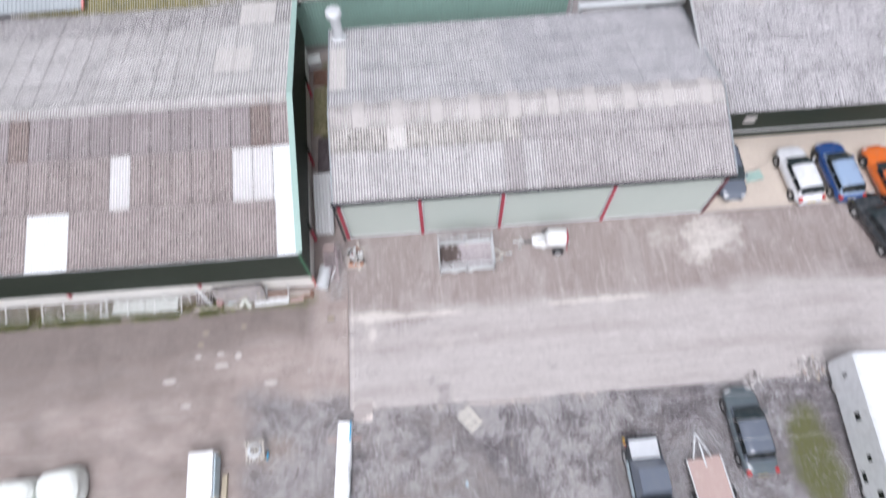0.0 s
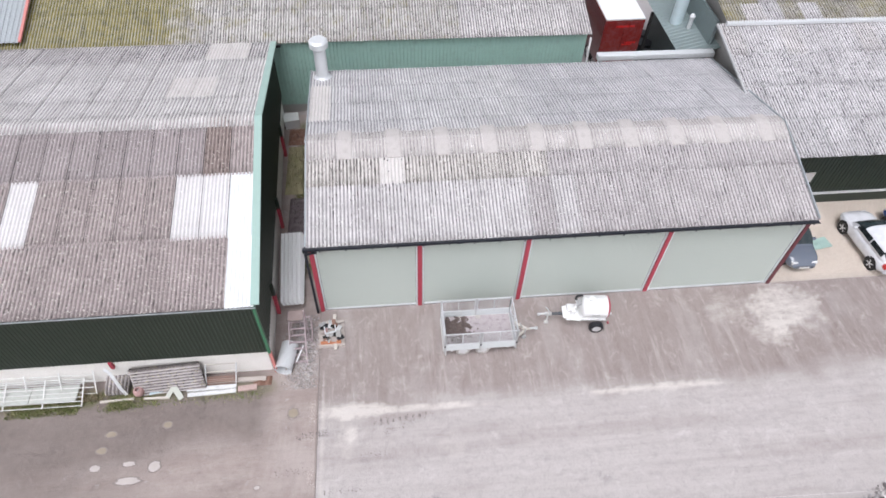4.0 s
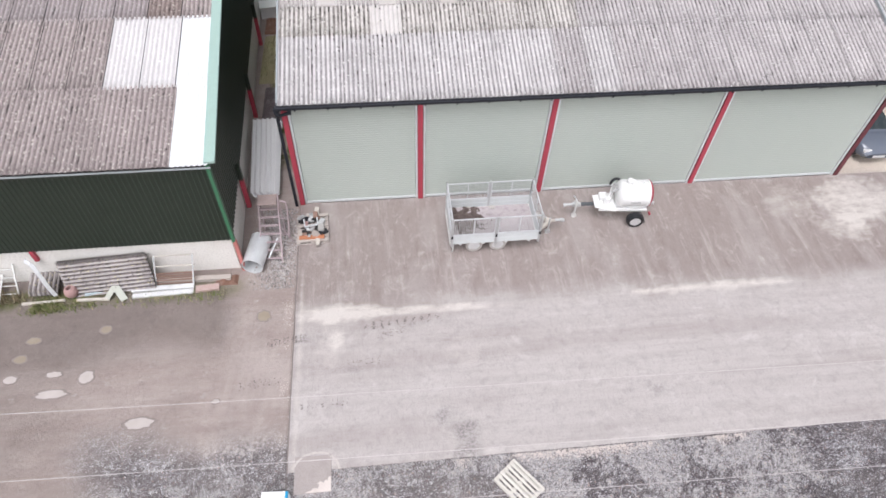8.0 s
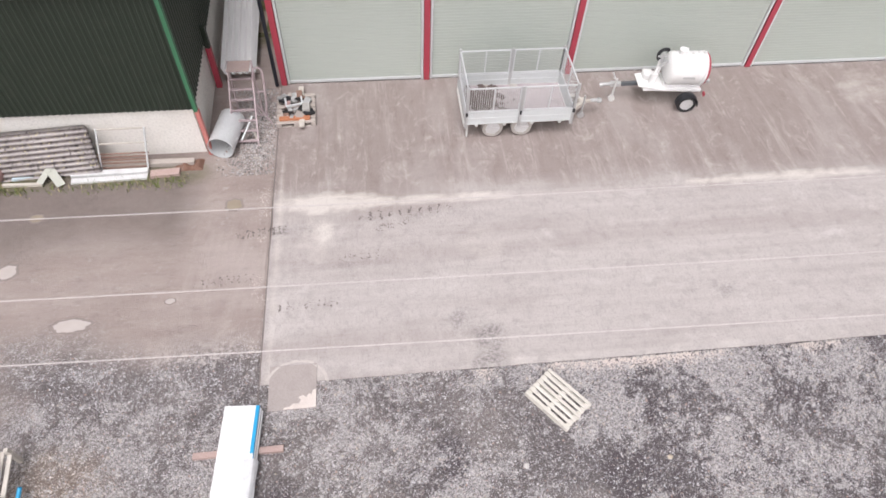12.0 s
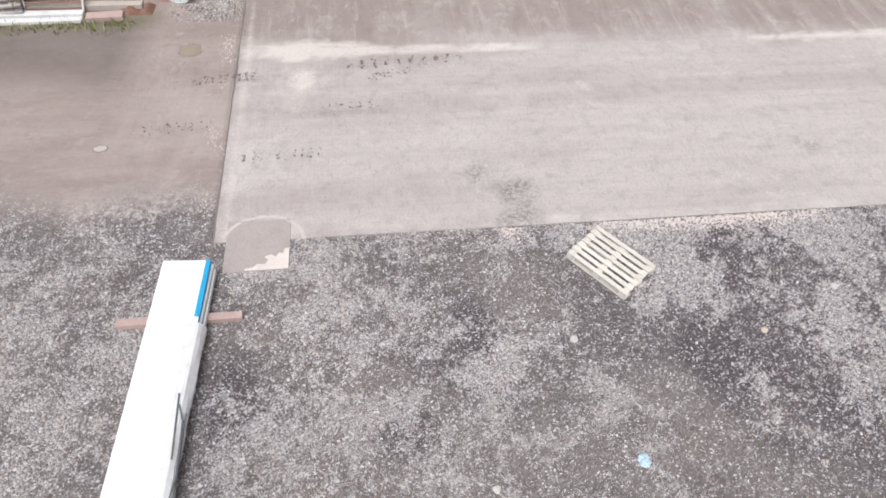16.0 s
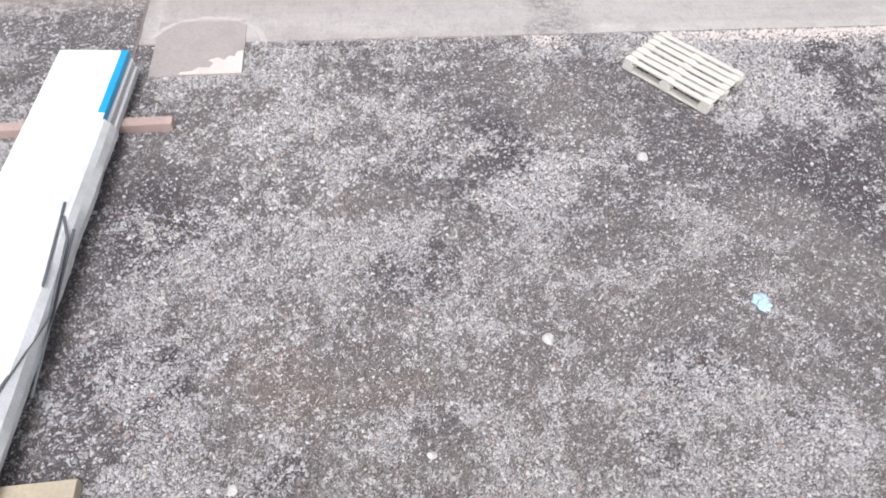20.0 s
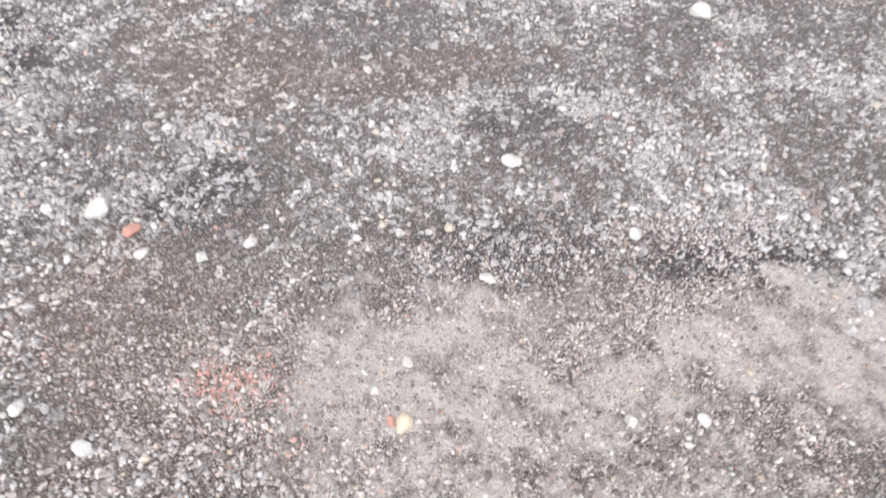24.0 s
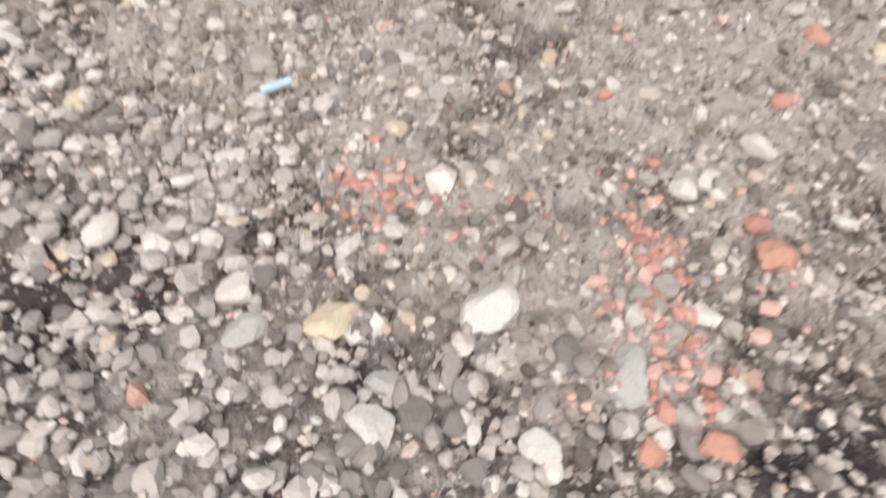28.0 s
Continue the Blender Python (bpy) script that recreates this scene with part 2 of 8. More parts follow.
def rod(a, b, r, bm=None, seg=8, r2=None):
    bm = bm or bmesh.new()
    a, b = Vector(a), Vector(b)
    m = Matrix.Translation((a + b) / 2) @ (b - a).to_track_quat("Z", "Y").to_matrix().to_4x4()
    bmesh.ops.create_cone(bm, cap_ends=True, segments=seg, radius1=r, radius2=r if r2 is None else r2, depth=(b - a).length, matrix=m)
    return bm


def bar(a, b, w, h, bm=None, up=(0, 0, 1)):
    """A square bar from a to b, w wide and h high."""
    bm = bm or bmesh.new()
    a, b = Vector(a), Vector(b)
    d = (b - a).normalized()
    s = d.cross(Vector(up))
    s = s.normalized() if s.length > 1e-4 else Vector((1, 0, 0))
    u = s.cross(d).normalized()
    vs = [bm.verts.new(p + s * i * w / 2 + u * j * h / 2) for p in (a, b) for i, j in ((-1, -1), (1, -1), (1, 1), (-1, 1))]
    for f in ((3, 2, 1, 0), (4, 5, 6, 7), (0, 1, 5, 4), (1, 2, 6, 5), (2, 3, 7, 6), (3, 0, 4, 7)):
        bm.faces.new([vs[i] for i in f])
    return bm


def wave(width, length, pitch=0.146, amp=0.026, seg=6, thick=0.008, flat=False):
    """A corrugated sheet: ribs run along +y from the origin, across +x. Returns vertices and faces."""
    count = max(1, round(width / pitch))
    if flat:  # trapezoid profile
        prof = [(k * pitch + dx, dz) for k in range(count) for dx, dz in ((0, 0), (pitch * 0.5, 0), (pitch * 0.62, amp), (pitch * 0.88, amp))] + [(count * pitch, 0)]
    else:
        prof = [(i * pitch / seg, amp * math.cos(2 * math.pi * i / seg)) for i in range(count * seg + 1)]
    s = width / (count * pitch)
    v, f = [], []
    for x, z in prof:
        v += [(x * s, 0, z), (x * s, length, z), (x * s, 0, z - thick), (x * s, length, z - thick)]
    for i in range(len(prof) - 1):
        a, b = 4 * i, 4 * i + 4
        f += [(a, b, b + 1, a + 1), (a + 2, a + 3, b + 3, b + 2), (a, a + 2, b + 2, b), (a + 1, b + 1, b + 3, a + 3)]
    return v, f


def slope(low, high, shear, x0, x1):
    """A frame on a roof slope: origin at the eave's x0 end, x along the eave, y up the slope."""
    (y0, z0), (y1, z1) = low, high
    s = 1 if y1 > y0 else -1
    up = Vector((shear * (y1 - y0), y1 - y0, z1 - z0))
    ex = Vector((s, 0, 0))
    ey = up.normalized()
    ez = ex.cross(ey).normalized()
    m = Matrix((ex, ey, ez)).transposed().to_4x4()
    xa = x0 if s > 0 else x1
    m.translation = Vector((xa, y0, z0))
    return m, up.length


def sheeted(parent, name, low, high, shear, x0, x1, rows, cols, pick, pitch=0.146, amp=0.026, flat=False, lap=0.1, cuts=None, sides=(0.04,)):
    """A roof slope of separate overlapping sheets; pick(row, column from x0) names each one's material."""
    m, length = slope(low, high, shear, x0, x1)
    w, cuts = (x1 - x0) / cols, cuts or [k / rows for k in range(rows + 1)]
    s = 1 if high[0] > low[0] else -1
    for r in range(len(cuts) - 1):
        h = (cuts[r + 1] - cuts[r]) * length
        vf = wave(w + sides[r % len(sides)], h + lap, pitch, amp, flat=flat)
        cache = {}
        for c in range(cols):
            k = c if s > 0 else cols - 1 - c
            mat = pick(r, k)
            if mat is None:
                continue
            tilt = random.uniform(-0.12, 0.12)
            pm = m @ pose(c * w, cuts[r] * length - lap * 0.5, 0.03 + 0.004 * (c % 2), 0.0 - math.degrees(0.012 / h), tilt, 0)
            if mat not in cache:
                cache[mat] = part(name, vf, mat, parent)
                cache[mat].matrix_basis = pm
            else:
                again(name, cache[mat], parent, pm)


def panel_wall(a, b, z0, z1, pitch=0.2, amp=0.03):
    """Profiled upright cladding from a to b (x, y), its ribs facing to the right of a->b."""
    d = Vector((b[0] - a[0], b[1] - a[1], 0))
    v, f = wave(d.length, z1 - z0, pitch, amp, flat=True, thick=0.02)
    d.normalize()
    out = Vector((d.y, -d.x, 0))
    return [Vector((a[0], a[1], z0)) + d * x + Vector((0, 0, 1)) * y + out * z for x, y, z in v], f


def loft(rings, close=True):
    k = len(rings[0])
    v = [p for r in rings for p in r]
    f = [(i * k + j, i * k + (j + 1) % k, (i + 1) * k + (j + 1) % k, (i + 1) * k + j) for i in range(len(rings) - 1) for j in range(k if close else k - 1)]
    return v, f + [tuple(range(k))[::-1], tuple((len(rings) - 1) * k + j for j in range(k))]


def poly_prism(pts, x0, x1, shear=0.0, ref=0.0):
    """A (y, z) outline pushed from x0 to x1, sheared along x by y."""
    v = [(x + shear * (y - ref), y, z) for x in (x0, x1) for y, z in pts]
    k = len(pts)
    f = [tuple(range(k))[::-1], tuple(range(k, 2 * k))] + [(i, (i + 1) % k, k + (i + 1) % k, k + i) for i in range(k)]
    return v, f

# ---- ground: one sheet to the horizon, with its covers as vertex weights ----


def fbm(x, y, scale, seed=0, octaves=5, gain=0.55):
    """Value noise in 0..1 on arrays."""
    out, amp, tot = np.zeros_like(x, dtype=float), 1.0, 0.0
    for o in range(octaves):
        r = np.random.RandomState(seed * 31 + o)
        tab = r.rand(256, 256)
        u, v = x * scale * 2**o + 37.1 * o, y * scale * 2**o + 11.7 * o
        i, j = np.floor(u).astype(int), np.floor(v).astype(int)
        fu, fv = u - i, v - j
        fu, fv = fu * fu * (3 - 2 * fu), fv * fv * (3 - 2 * fv)
        g = lambda a, b: tab[a % 256, b % 256]
        out += amp * (g(i, j) * (1 - fu) * (1 - fv) + g(i + 1, j) * fu * (1 - fv) + g(i, j + 1) * (1 - fu) * fv + g(i + 1, j + 1) * fu * fv)
        tot, amp = tot + amp, amp * gain
    return out / tot


def soft(v, lo, hi):
    t = np.clip((v - lo) / (hi - lo), 0, 1)
    return t * t * (3 - 2 * t)


def blobs(x, y, rows, wob=0.35):
    """Sum of soft ellipses (x, y, half width, half depth, weight) with wobbly rims."""
    w = (fbm(x, y, 2.2, 9) - 0.5) * 2 * wob + (fbm(x, y, 9, 10) - 0.5) * wob
    out = np.zeros_like(x, dtype=float)
    for bx, by, rx, ry, k in rows:
        d = np.sqrt(((x - bx) / rx) ** 2 + ((y - by) / ry) ** 2) + w
        out = out + k * (1 - soft(d, 0.45, 1.4))
    return out


# patches of pale chippings, bare earth, dusty mud, blue-black grit and rusty soil
STONY = [(-0.43, 9.91, 0.6, 0.35, 0.5), (0.52, 8.72, 0.75, 0.6, 0.4), (0.05, 7.27, 1.3, 0.36, 0.5), (-1.25, 6.84, 0.7, 0.4, 0.5), (1.94, 7.7, 0.48, 0.36, 0.8), (1.08, 7.38, 0.45, 0.28, 0.4), (-1.04, 5.33, 0.4, 0.3, 0.5), (1.3, 6.17, 0.36, 0.28, 0.4),
         (3.96, 6.93, 0.7, 0.5, 0.4), (3.82, 4.96, 0.7, 0.36, 0.8), (2.38, 5.47, 0.32, 0.25, 0.4), (1.5, 5.09, 0.36, 0.22, 0.45), (0.56, 5.44, 0.28, 0.19, 0.45), (5.26, 9.08, 0.45, 0.3, 0.4), (3.4, 9.95, 1.6, 0.32, 0.45), (9.0, 9.9, 3.0, 0.45, 0.5), (-3.6, 9.6, 1.6, 1.3, 0.3), (8.2, 7.6, 1.6, 1.6, 0.3)]
STONY_NEAR = [(-0.84, 7.0, 0.8, 0.36, 0.3), (-1.1, 6.15, 0.32, 0.28, 0.4), (-0.92, 5.71, 0.22, 0.2, 0.5), (1.34, 5.4, 0.18, 0.22, 0.55), (1.54, 4.99, 0.3, 0.23, 0.25), (1.92, 4.79, 0.32, 0.17, 0.2), (-1.01, 5.33, 0.23, 0.26, 0.3), (-0.83, 4.73, 0.2, 0.16, 0.6), (0.84, 6.12, 0.26, 0.18, 0.4),
              (2.3, 5.56, 0.25, 0.17, 0.35), (0.95, 4.87, 0.4, 0.12, 0.3), (0.0, 3.85, 0.3, 0.22, 0.8), (0.25, 3.72, 0.16, 0.12, 0.8), (-0.35, 4.2, 0.3, 0.3, 0.3), (1.05, 4.06, 0.22, 0.09, 0.4), (0.42, 3.68, 0.12, 0.06, 0.6)]
BARE = [(2.88, 9.12, 1.1, 0.95, -0.5), (-1.56, 8.08, 0.45, 0.5, -0.6), (0.47, 7.7, 0.55, 0.28, -0.6), (2.93, 7.02, 0.6, 0.42, -0.35), (4.57, 6.88, 0.7, 0.75, -0.5), (0.64, 5.98, 0.75, 0.22, -0.4), (-0.22, 5.92, 0.42, 0.24, -0.3), (3.22, 6.2, 0.32, 0.24, -0.3), (3.2, 5.11, 0.28, 0.19, -0.5),
        (4.07, 8.05, 0.95, 0.52, -0.5), (0.57, 5.78, 0.62, 0.19, -0.35), (-0.51, 5.48, 0.2, 0.22, -0.5), (0.96, 5.34, 0.2, 0.15, -0.4), (1.68, 5.93, 0.28, 0.22, -0.4), (2.4, 6.32, 0.4, 0.26, -0.4), (5.2, 5.6, 1.4, 0.8, -0.35), (6.6, 6.4, 1.4, 0.9, -0.3), (0.66, 3.93, 0.2, 0.12, -0.3)]
DUST = [(-2.9, 13.6, 1.0, 1.5, 0.8), (-3.3, 11.4, 1.2, 0.6, 0.5), (0.62, 4.0, 0.55, 0.3, 0.5), (0.75, 3.95, 0.6, 0.35, 0.35), (0.85, 3.78, 0.2, 0.12, 0.6), (0.5, 3.82, 0.13, 0.07, 0.9), (0.47, 3.99, 0.2, 0.08, 0.5), (0.7, 4.1, 0.75, 0.4, 0.45), (0.2, 4.62, 0.3, 0.16, 0.8), (0.6, 4.58, 0.26, 0.13, 0.8), (0.38, 4.42, 0.38, 0.13, 0.7), (1.54, 4.47, 0.45, 0.18, 1.3), (1.9, 4.33, 0.4, 0.16, 0.9), (0.92, 4.6, 0.15, 0.1, 0.6), (0.92, 4.38, 0.33, 0.12, 0.7), (0.76, 4.26, 0.2, 0.1, 0.7), (1.15, 4.17, 0.2, 0.08, 0.6), (0.5, 4.1, 0.22, 0.1, 0.7), (0.33, 4.17, 0.14, 0.06, 0.5),
        (1.0, 4.02, 0.09, 0.05, 0.5), (1.14, 3.88, 0.1, 0.06, 0.6), (0.18, 4.29, 0.12, 0.09, 0.5), (0.59, 4.0, 0.28, 0.08, 0.6), (0.66, 3.9, 0.16, 0.08, 0.5), (0.57, 5.78, 0.5, 0.1, 0.3)]
# the first two rows paint the shade between packed stones into the earth
COOL = [(0.2, 3.72, 0.3, 0.12, 0.9), (-0.05, 3.9, 0.25, 0.15, 0.6), (-1.06, 5.96, 0.24, 0.25, 0.8), (-0.2, 5.2, 0.22, 0.2, 0.8), (0.82, 4.88, 0.36, 0.15, 0.8), (1.47, 4.76, 0.36, 0.14, 1.1), (2.52, 5.13, 0.23, 0.34, 0.6), (2.81, 5.55, 0.25, 0.25, 0.6), (0.92, 6.88, 0.42, 0.33, 0.7), (1.96, 8.37, 0.37, 0.45, 0.5), (3.51, 8.61, 0.7, 0.6, 0.3), (5.41, 7.55, 0.5, 0.75, 0.7),
        (-1.33, 6.23, 0.5, 0.32, 0.6), (1.03, 5.52, 0.36, 0.25, 0.5), (3.06, 5.79, 0.4, 0.3, 0.5), (3.82, 5.23, 0.3, 0.19, 0.7), (0.6, 3.665, 0.06, 0.035, 1.3), (-1.5, 7.6, 0.4, 0.8, 0.5)]
WARM = [(-5.6, 8.4, 1.3, 1.0, 1.0), (0.78, 3.74, 0.25, 0.12, 0.7), (0.72, 3.9, 0.25, 0.1, 0.6), (0.68, 4.15, 0.2, 0.1, 0.6), (0.15, 4.25, 0.2, 0.12, 0.8), (0.08, 4.08, 0.15, 0.08, 0.6), (-0.43, 4.79, 0.35, 0.25, 1.3), (-0.3, 4.3, 0.25, 0.25, 1.1), (-0.08, 4.54, 0.2, 0.15, 0.9), (-0.3, 5.9, 0.4, 0.4, 0.5), (0.6, 5.75, 0.6, 0.2, 0.5), (0.47, 7.7, 0.5, 0.3, 0.5), (4.6, 6.9, 0.7, 0.7, 0.4)]


def stone_density(x, y):
    u, v = 0.8 * x + 0.6 * y, -0.6 * x + 0.8 * y
    wx = 0.9 * (fbm(x, y, 1.1, 51, 3) - 0.5)
    big, mid, tiny = fbm(x, y, 0.75, 3, 4, 0.5), fbm(u * 0.75 + wx, v * 1.2 + wx, 1.9, 8, 5, 0.65), fbm(x, y, 8.0, 14, 4, 0.7)
    d = 0.42 + (0.4 + 1.2 * soft(np.abs(x - 1), 2, 5)) * (big - 0.5) + 2.0 * (mid - 0.5) + 1.8 * (tiny - 0.5) + 0.75 * blobs(x, y, STONY) + 0.8 * blobs(x, y, STONY_NEAR) + 0.9 * blobs(x, y, BARE) - 0.4 * dustiness(x, y)
    return np.clip(0.46 + 1.25 * (d - 0.45), 0.17, 1.0)


def dustiness(x, y):
    wx, wy = 0.4 * (fbm(x, y, 5, 63, 5, 0.7) - 0.5), 0.35 * (fbm(x, y, 5, 64, 5, 0.7) - 0.5)
    return np.clip(0.9 * blobs(x + wx, y + wy, DUST, 0.55) + 0.8 * (fbm(x, y, 22, 65, 3, 0.6) - 0.5), 0, 1) * soft(blobs(x + wx, y + wy, DUST, 0.55), 0.05, 0.3)


def soil_hue(x, y):
    """0.5 is plain earth, above it blue-black grit and shade painted between packed stones, below it rusty soil."""
    h = 0.7 * (fbm(x * 0.7 + y * 0.4, y, 0.9, 71, 5, 0.6) - 0.44) * soft(y, 4.2, 5.5) + 0.3 * soft(x + 0.3 * (y - 7), 3.6, 6.5) + 0.1 * soft(y, 6.0, 8.0)
    h = h * (1 - soft(y, 11.0, 12.5)) + 0.5 * soft(y + 0.8 * (fbm(x, y, 0.8, 73, 4) - 0.5), 13.4, 15.5) * soft(-3.2 - x, 0, 1.5) + (0.2 * soft(-6.5 - x, 0, 3.0) + 0.14 * soft(-9.5 - x, 0, 3.0)) * soft(y, 11.0, 12.5)
    return np.clip(0.5 + h + 0.5 * blobs(x, y, COOL) - 0.5 * blobs(x, y, WARM), 0, 1)


def relief(x, y):
    """Low unevenness of the yard."""
    near = np.exp(-(((x - 0.5) / 9) ** 2 + ((y - 5) / 5) ** 2))
    lumps = np.exp(-(((x - 0.5) / 1.3) ** 2 + ((y - 3.9) / 0.8) ** 2))
    crust = 1 - np.abs(2 * fbm(x + 0.4 * y, y, 9, 18, 3, 0.5) - 1)
    fine = lumps * (0.03 * (fbm(x, y, 14, 16, 4, 0.6) - 0.5) + 0.03 * (crust - 0.75) + 0.024 * (fbm(x, y, 48, 17, 2) - 0.5))
    return near * (0.05 * (fbm(x, y, 0.8, 5, 4) - 0.5) + 0.018 * (fbm(x, y, 6, 6, 4) - 0.5)) * soft(10.2 - y, 0, 1.2) + fine


def axis(fine0, fine1, step0, mid0, mid1, step1, far):
    a = np.arange(fine0, fine1, step0)
    b = np.r_[np.arange(mid0, fine0, step1), np.arange(fine1, mid1, step1)]
    c = np.r_[np.linspace(-far, mid0, 14)[:-1], np.linspace(mid1, far, 14)[1:]]
    return np.unique(np.r_[a, b, c].round(4))


gx = np.unique(np.r_[axis(-7, 12, 0.07, -22, 32, 0.3, 900), np.arange(-0.8, 1.8, 0.022), np.arange(-0.1, 1.1, 0.008)].round(4))
gy = np.unique(np.r_[axis(3.0, 12, 0.07, 0, 60, 0.35, 900), np.arange(3.4, 5.4, 0.022), np.arange(3.55, 4.25, 0.008)].round(4))
GX, GY = np.meshgrid(gx, gy)
GZ = relief(GX, GY) + np.where(GY > 10.2, -0.02, 0.0) * (GX > -2.0)
idx = np.arange(GX.size).reshape(GX.shape)
quads = np.stack([idx[:-1, :-1], idx[:-1, 1:], idx[1:, 1:], idx[1:, :-1]], -1).reshape(-1, 4)
me = bpy.data.meshes.new("ground")
me.from_pydata(np.stack([GX, GY, GZ], -1).reshape(-1, 3).tolist(), [], quads.tolist())
wob = (fbm(GX, GY, 0.5, 21) - 0.5)
track = soft(GY + 1.6 * wob, 10.9, 12.0) * soft(-1.0 - GX, -0.9, 0.3)
track = np.maximum(track, soft(-6.2 - GX + 2.5 * wob, 0, 1.6))
track = np.maximum(track, soft(GY, 31.5, 33)) * (1 - soft(GX, 30, 40) * 0)
sand = soft(GX, 18.6, 19.3) * soft(GY, 19.9, 20.6) * (1 - soft(GY, 30, 31))
grass = soft(0.4 - np.abs(GY - 16.72 + 0.3 * wob) / 1.0, 0, 0.2) * soft(-3.2 - GX, 0, 1.0) * soft(fbm(GX, GY, 1.1, 33), 0.28, 0.42) * (0.55 + 0.45 * soft(-8.0 - GX, 0, 1.0))
grass = np.maximum(grass, soft(0.9 - np.sqrt(((GX - 21.5) / 1.6) ** 2 + ((GY - 6) / 4) ** 2) + wob, 0, 0.4))
grass = np.maximum(grass, soft(0.4 - np.abs(GX + 2.9) / 2, 0, 0.2) * soft(GY, 22, 23) * (1 - soft(GY, 33, 34)))
far = soft(np.hypot(GX, GY - 20), 60, 120)
grass = np.maximum(grass, far)
# dust paler on humps, thinner in hollows: the relief's shading put into colour
for nm, chans in (("cover", (stone_density(GX, GY) * (1 - 0.85 * soft(0.9 - np.hypot((GX - 0.5) / 2.2, (GY - 4.1) / 1.3), 0, 0.35)), track, sand)), ("cover_two", (grass, np.clip(dustiness(GX, GY) * (0.85 + 30 * np.clip(GZ, -0.02, 0.03)), 0, 1), soil_hue(GX, GY)))):
    at = me.color_attributes.new(nm, "FLOAT_COLOR", "POINT")
    at.data.foreach_set("color", np.stack([*chans, np.exp(-(((GX - 0.5) / 2.2) ** 4 + ((GY - 4.0) / 1.5) ** 4))], -1).astype(np.float32).ravel())
ground = tagged(new("ground", me), "dark trodden earth with pale chippings, wet dirt track and tufts of grass", "ground", kind="structure")


def attr(n, name):
    a, s = n.new("ShaderNodeAttribute"), n.new("ShaderNodeSeparateColor")
    a.attribute_name = name
    n.id_data.links.new(a.outputs["Color"], s.inputs[0])
    return s.outputs


def maths(n, l, op, a, b=0.0):
    k = n.new("ShaderNodeMath")
    k.operation = op
    for s, v in zip(k.inputs, (a, b)):
        if isinstance(v, (int, float)):
            s.default_value = v
        else:
            l.new(v, s)
    return k.outputs[0]


PALE_CHIPS = [(0.0, (0.2, 0.188, 0.194)), (0.3, (0.44, 0.42, 0.427)), (0.6, (0.62, 0.597, 0.605)), (0.9, (0.77, 0.75, 0.752)), (0.98, (0.45, 0.3, 0.25))]
SOIL_GRIT = [(0.0, (0.13, 0.112, 0.104)), (0.3, (0.31, 0.277, 0.26)), (0.7, (0.49, 0.452, 0.43)), (0.95, (0.67, 0.63, 0.605)), (1.0, (0.46, 0.26, 0.22))]


def chips(n, l, scale, cover, base, shift=0.0, stops=PALE_CHIPS, gap=0.05):
    """Angular chippings lying close on base: a cell is a stone where its random value is under the cover."""
    g, mp, w = n.new("ShaderNodeNewGeometry"), n.new("ShaderNodeMapping"), n.new("ShaderNodeTexNoise")
    mp.inputs["Location"].default_value = (shift, shift * 0.7, 0)
    w.inputs["Scale"].default_value, w.inputs["Detail"].default_value = scale * 1.1, 1.0
    l.new(g.outputs["Position"], mp.inputs[0])
    l.new(mp.outputs[0], w.inputs["Vector"])
    bend = n.new("ShaderNodeVectorMath")
    bend.operation = "MULTIPLY_ADD"
    bend.inputs[1].default_value = (0.7 / scale,) * 3
    l.new(w.outputs["Color"], bend.inputs[0])
    l.new(mp.outputs[0], bend.inputs[2])
    v, e = n.new("ShaderNodeTexVoronoi"), n.new("ShaderNodeTexVoronoi")
    e.feature = "DISTANCE_TO_EDGE"
    for k in (v, e):
        k.voronoi_dimensions = "2D"
        k.inputs["Scale"].default_value = scale
        l.new(bend.outputs[0], k.inputs["Vector"])
    s = n.new("ShaderNodeSeparateColor")
    l.new(v.outputs["Color"], s.inputs[0])
    inset = maths(n, l, "MULTIPLY_ADD", s.outputs[1], 0.16)
    inset.node.inputs[2].default_value = gap
    shape = maths(n, l, "GREATER_THAN", e.outputs["Distance"], inset)
    here = maths(n, l, "MULTIPLY", shape, maths(n, l, "LESS_THAN", s.outputs[0], cover))
    return blend(n, l, here, base, ramp(n, l, s.outputs[2], stops)), here


m, n, l, b = shade("yard_ground", 0.95)
c1, c2 = attr(n, "cover"), attr(n, "cover_two")
earth = blend(n, l, tex_noise(n, l, 1.6, 7, 0.75), (0.1, 0.086, 0.088), (0.29, 0.255, 0.252))
earth = blend(n, l, step(n, l, c2[2], 0.55, 1.0), earth, (0.075, 0.06, 0.067))
earth = blend(n, l, maths(n, l, "MULTIPLY", step(n, l, maths(n, l, "SUBTRACT", 1.0, c2[2]), 0.56, 1.0), 0.55), earth, (0.3, 0.235, 0.19))
earth = blend(n, l, step(n, l, tex_noise(n, l, 12, 6, 0.8), 0.4, 0.64), blend(n, l, 0.5, earth, (0.035, 0.033, 0.037)), blend(n, l, 0.3, earth, (0.42, 0.39, 0.38)))
cool = maths(n, l, "MULTIPLY", step(n, l, c2[2], 0.55, 1.0), 0.72)
near_soil = step(n, l, tex_noise(n, l, 70, 6, 0.8), 0.38, 0.62)
earth = blend(n, l, near_soil, blend(n, l, 0.45, earth, (0.05, 0.04, 0.036)), blend(n, l, 0.34, earth, (0.4, 0.352, 0.322)))
earth = blend(n, l, step(n, l, tex_noise(n, l, 240, 4, 0.7), 0.52, 0.66), earth, blend(n, l, 0.45, earth, (0.06, 0.05, 0.046)))
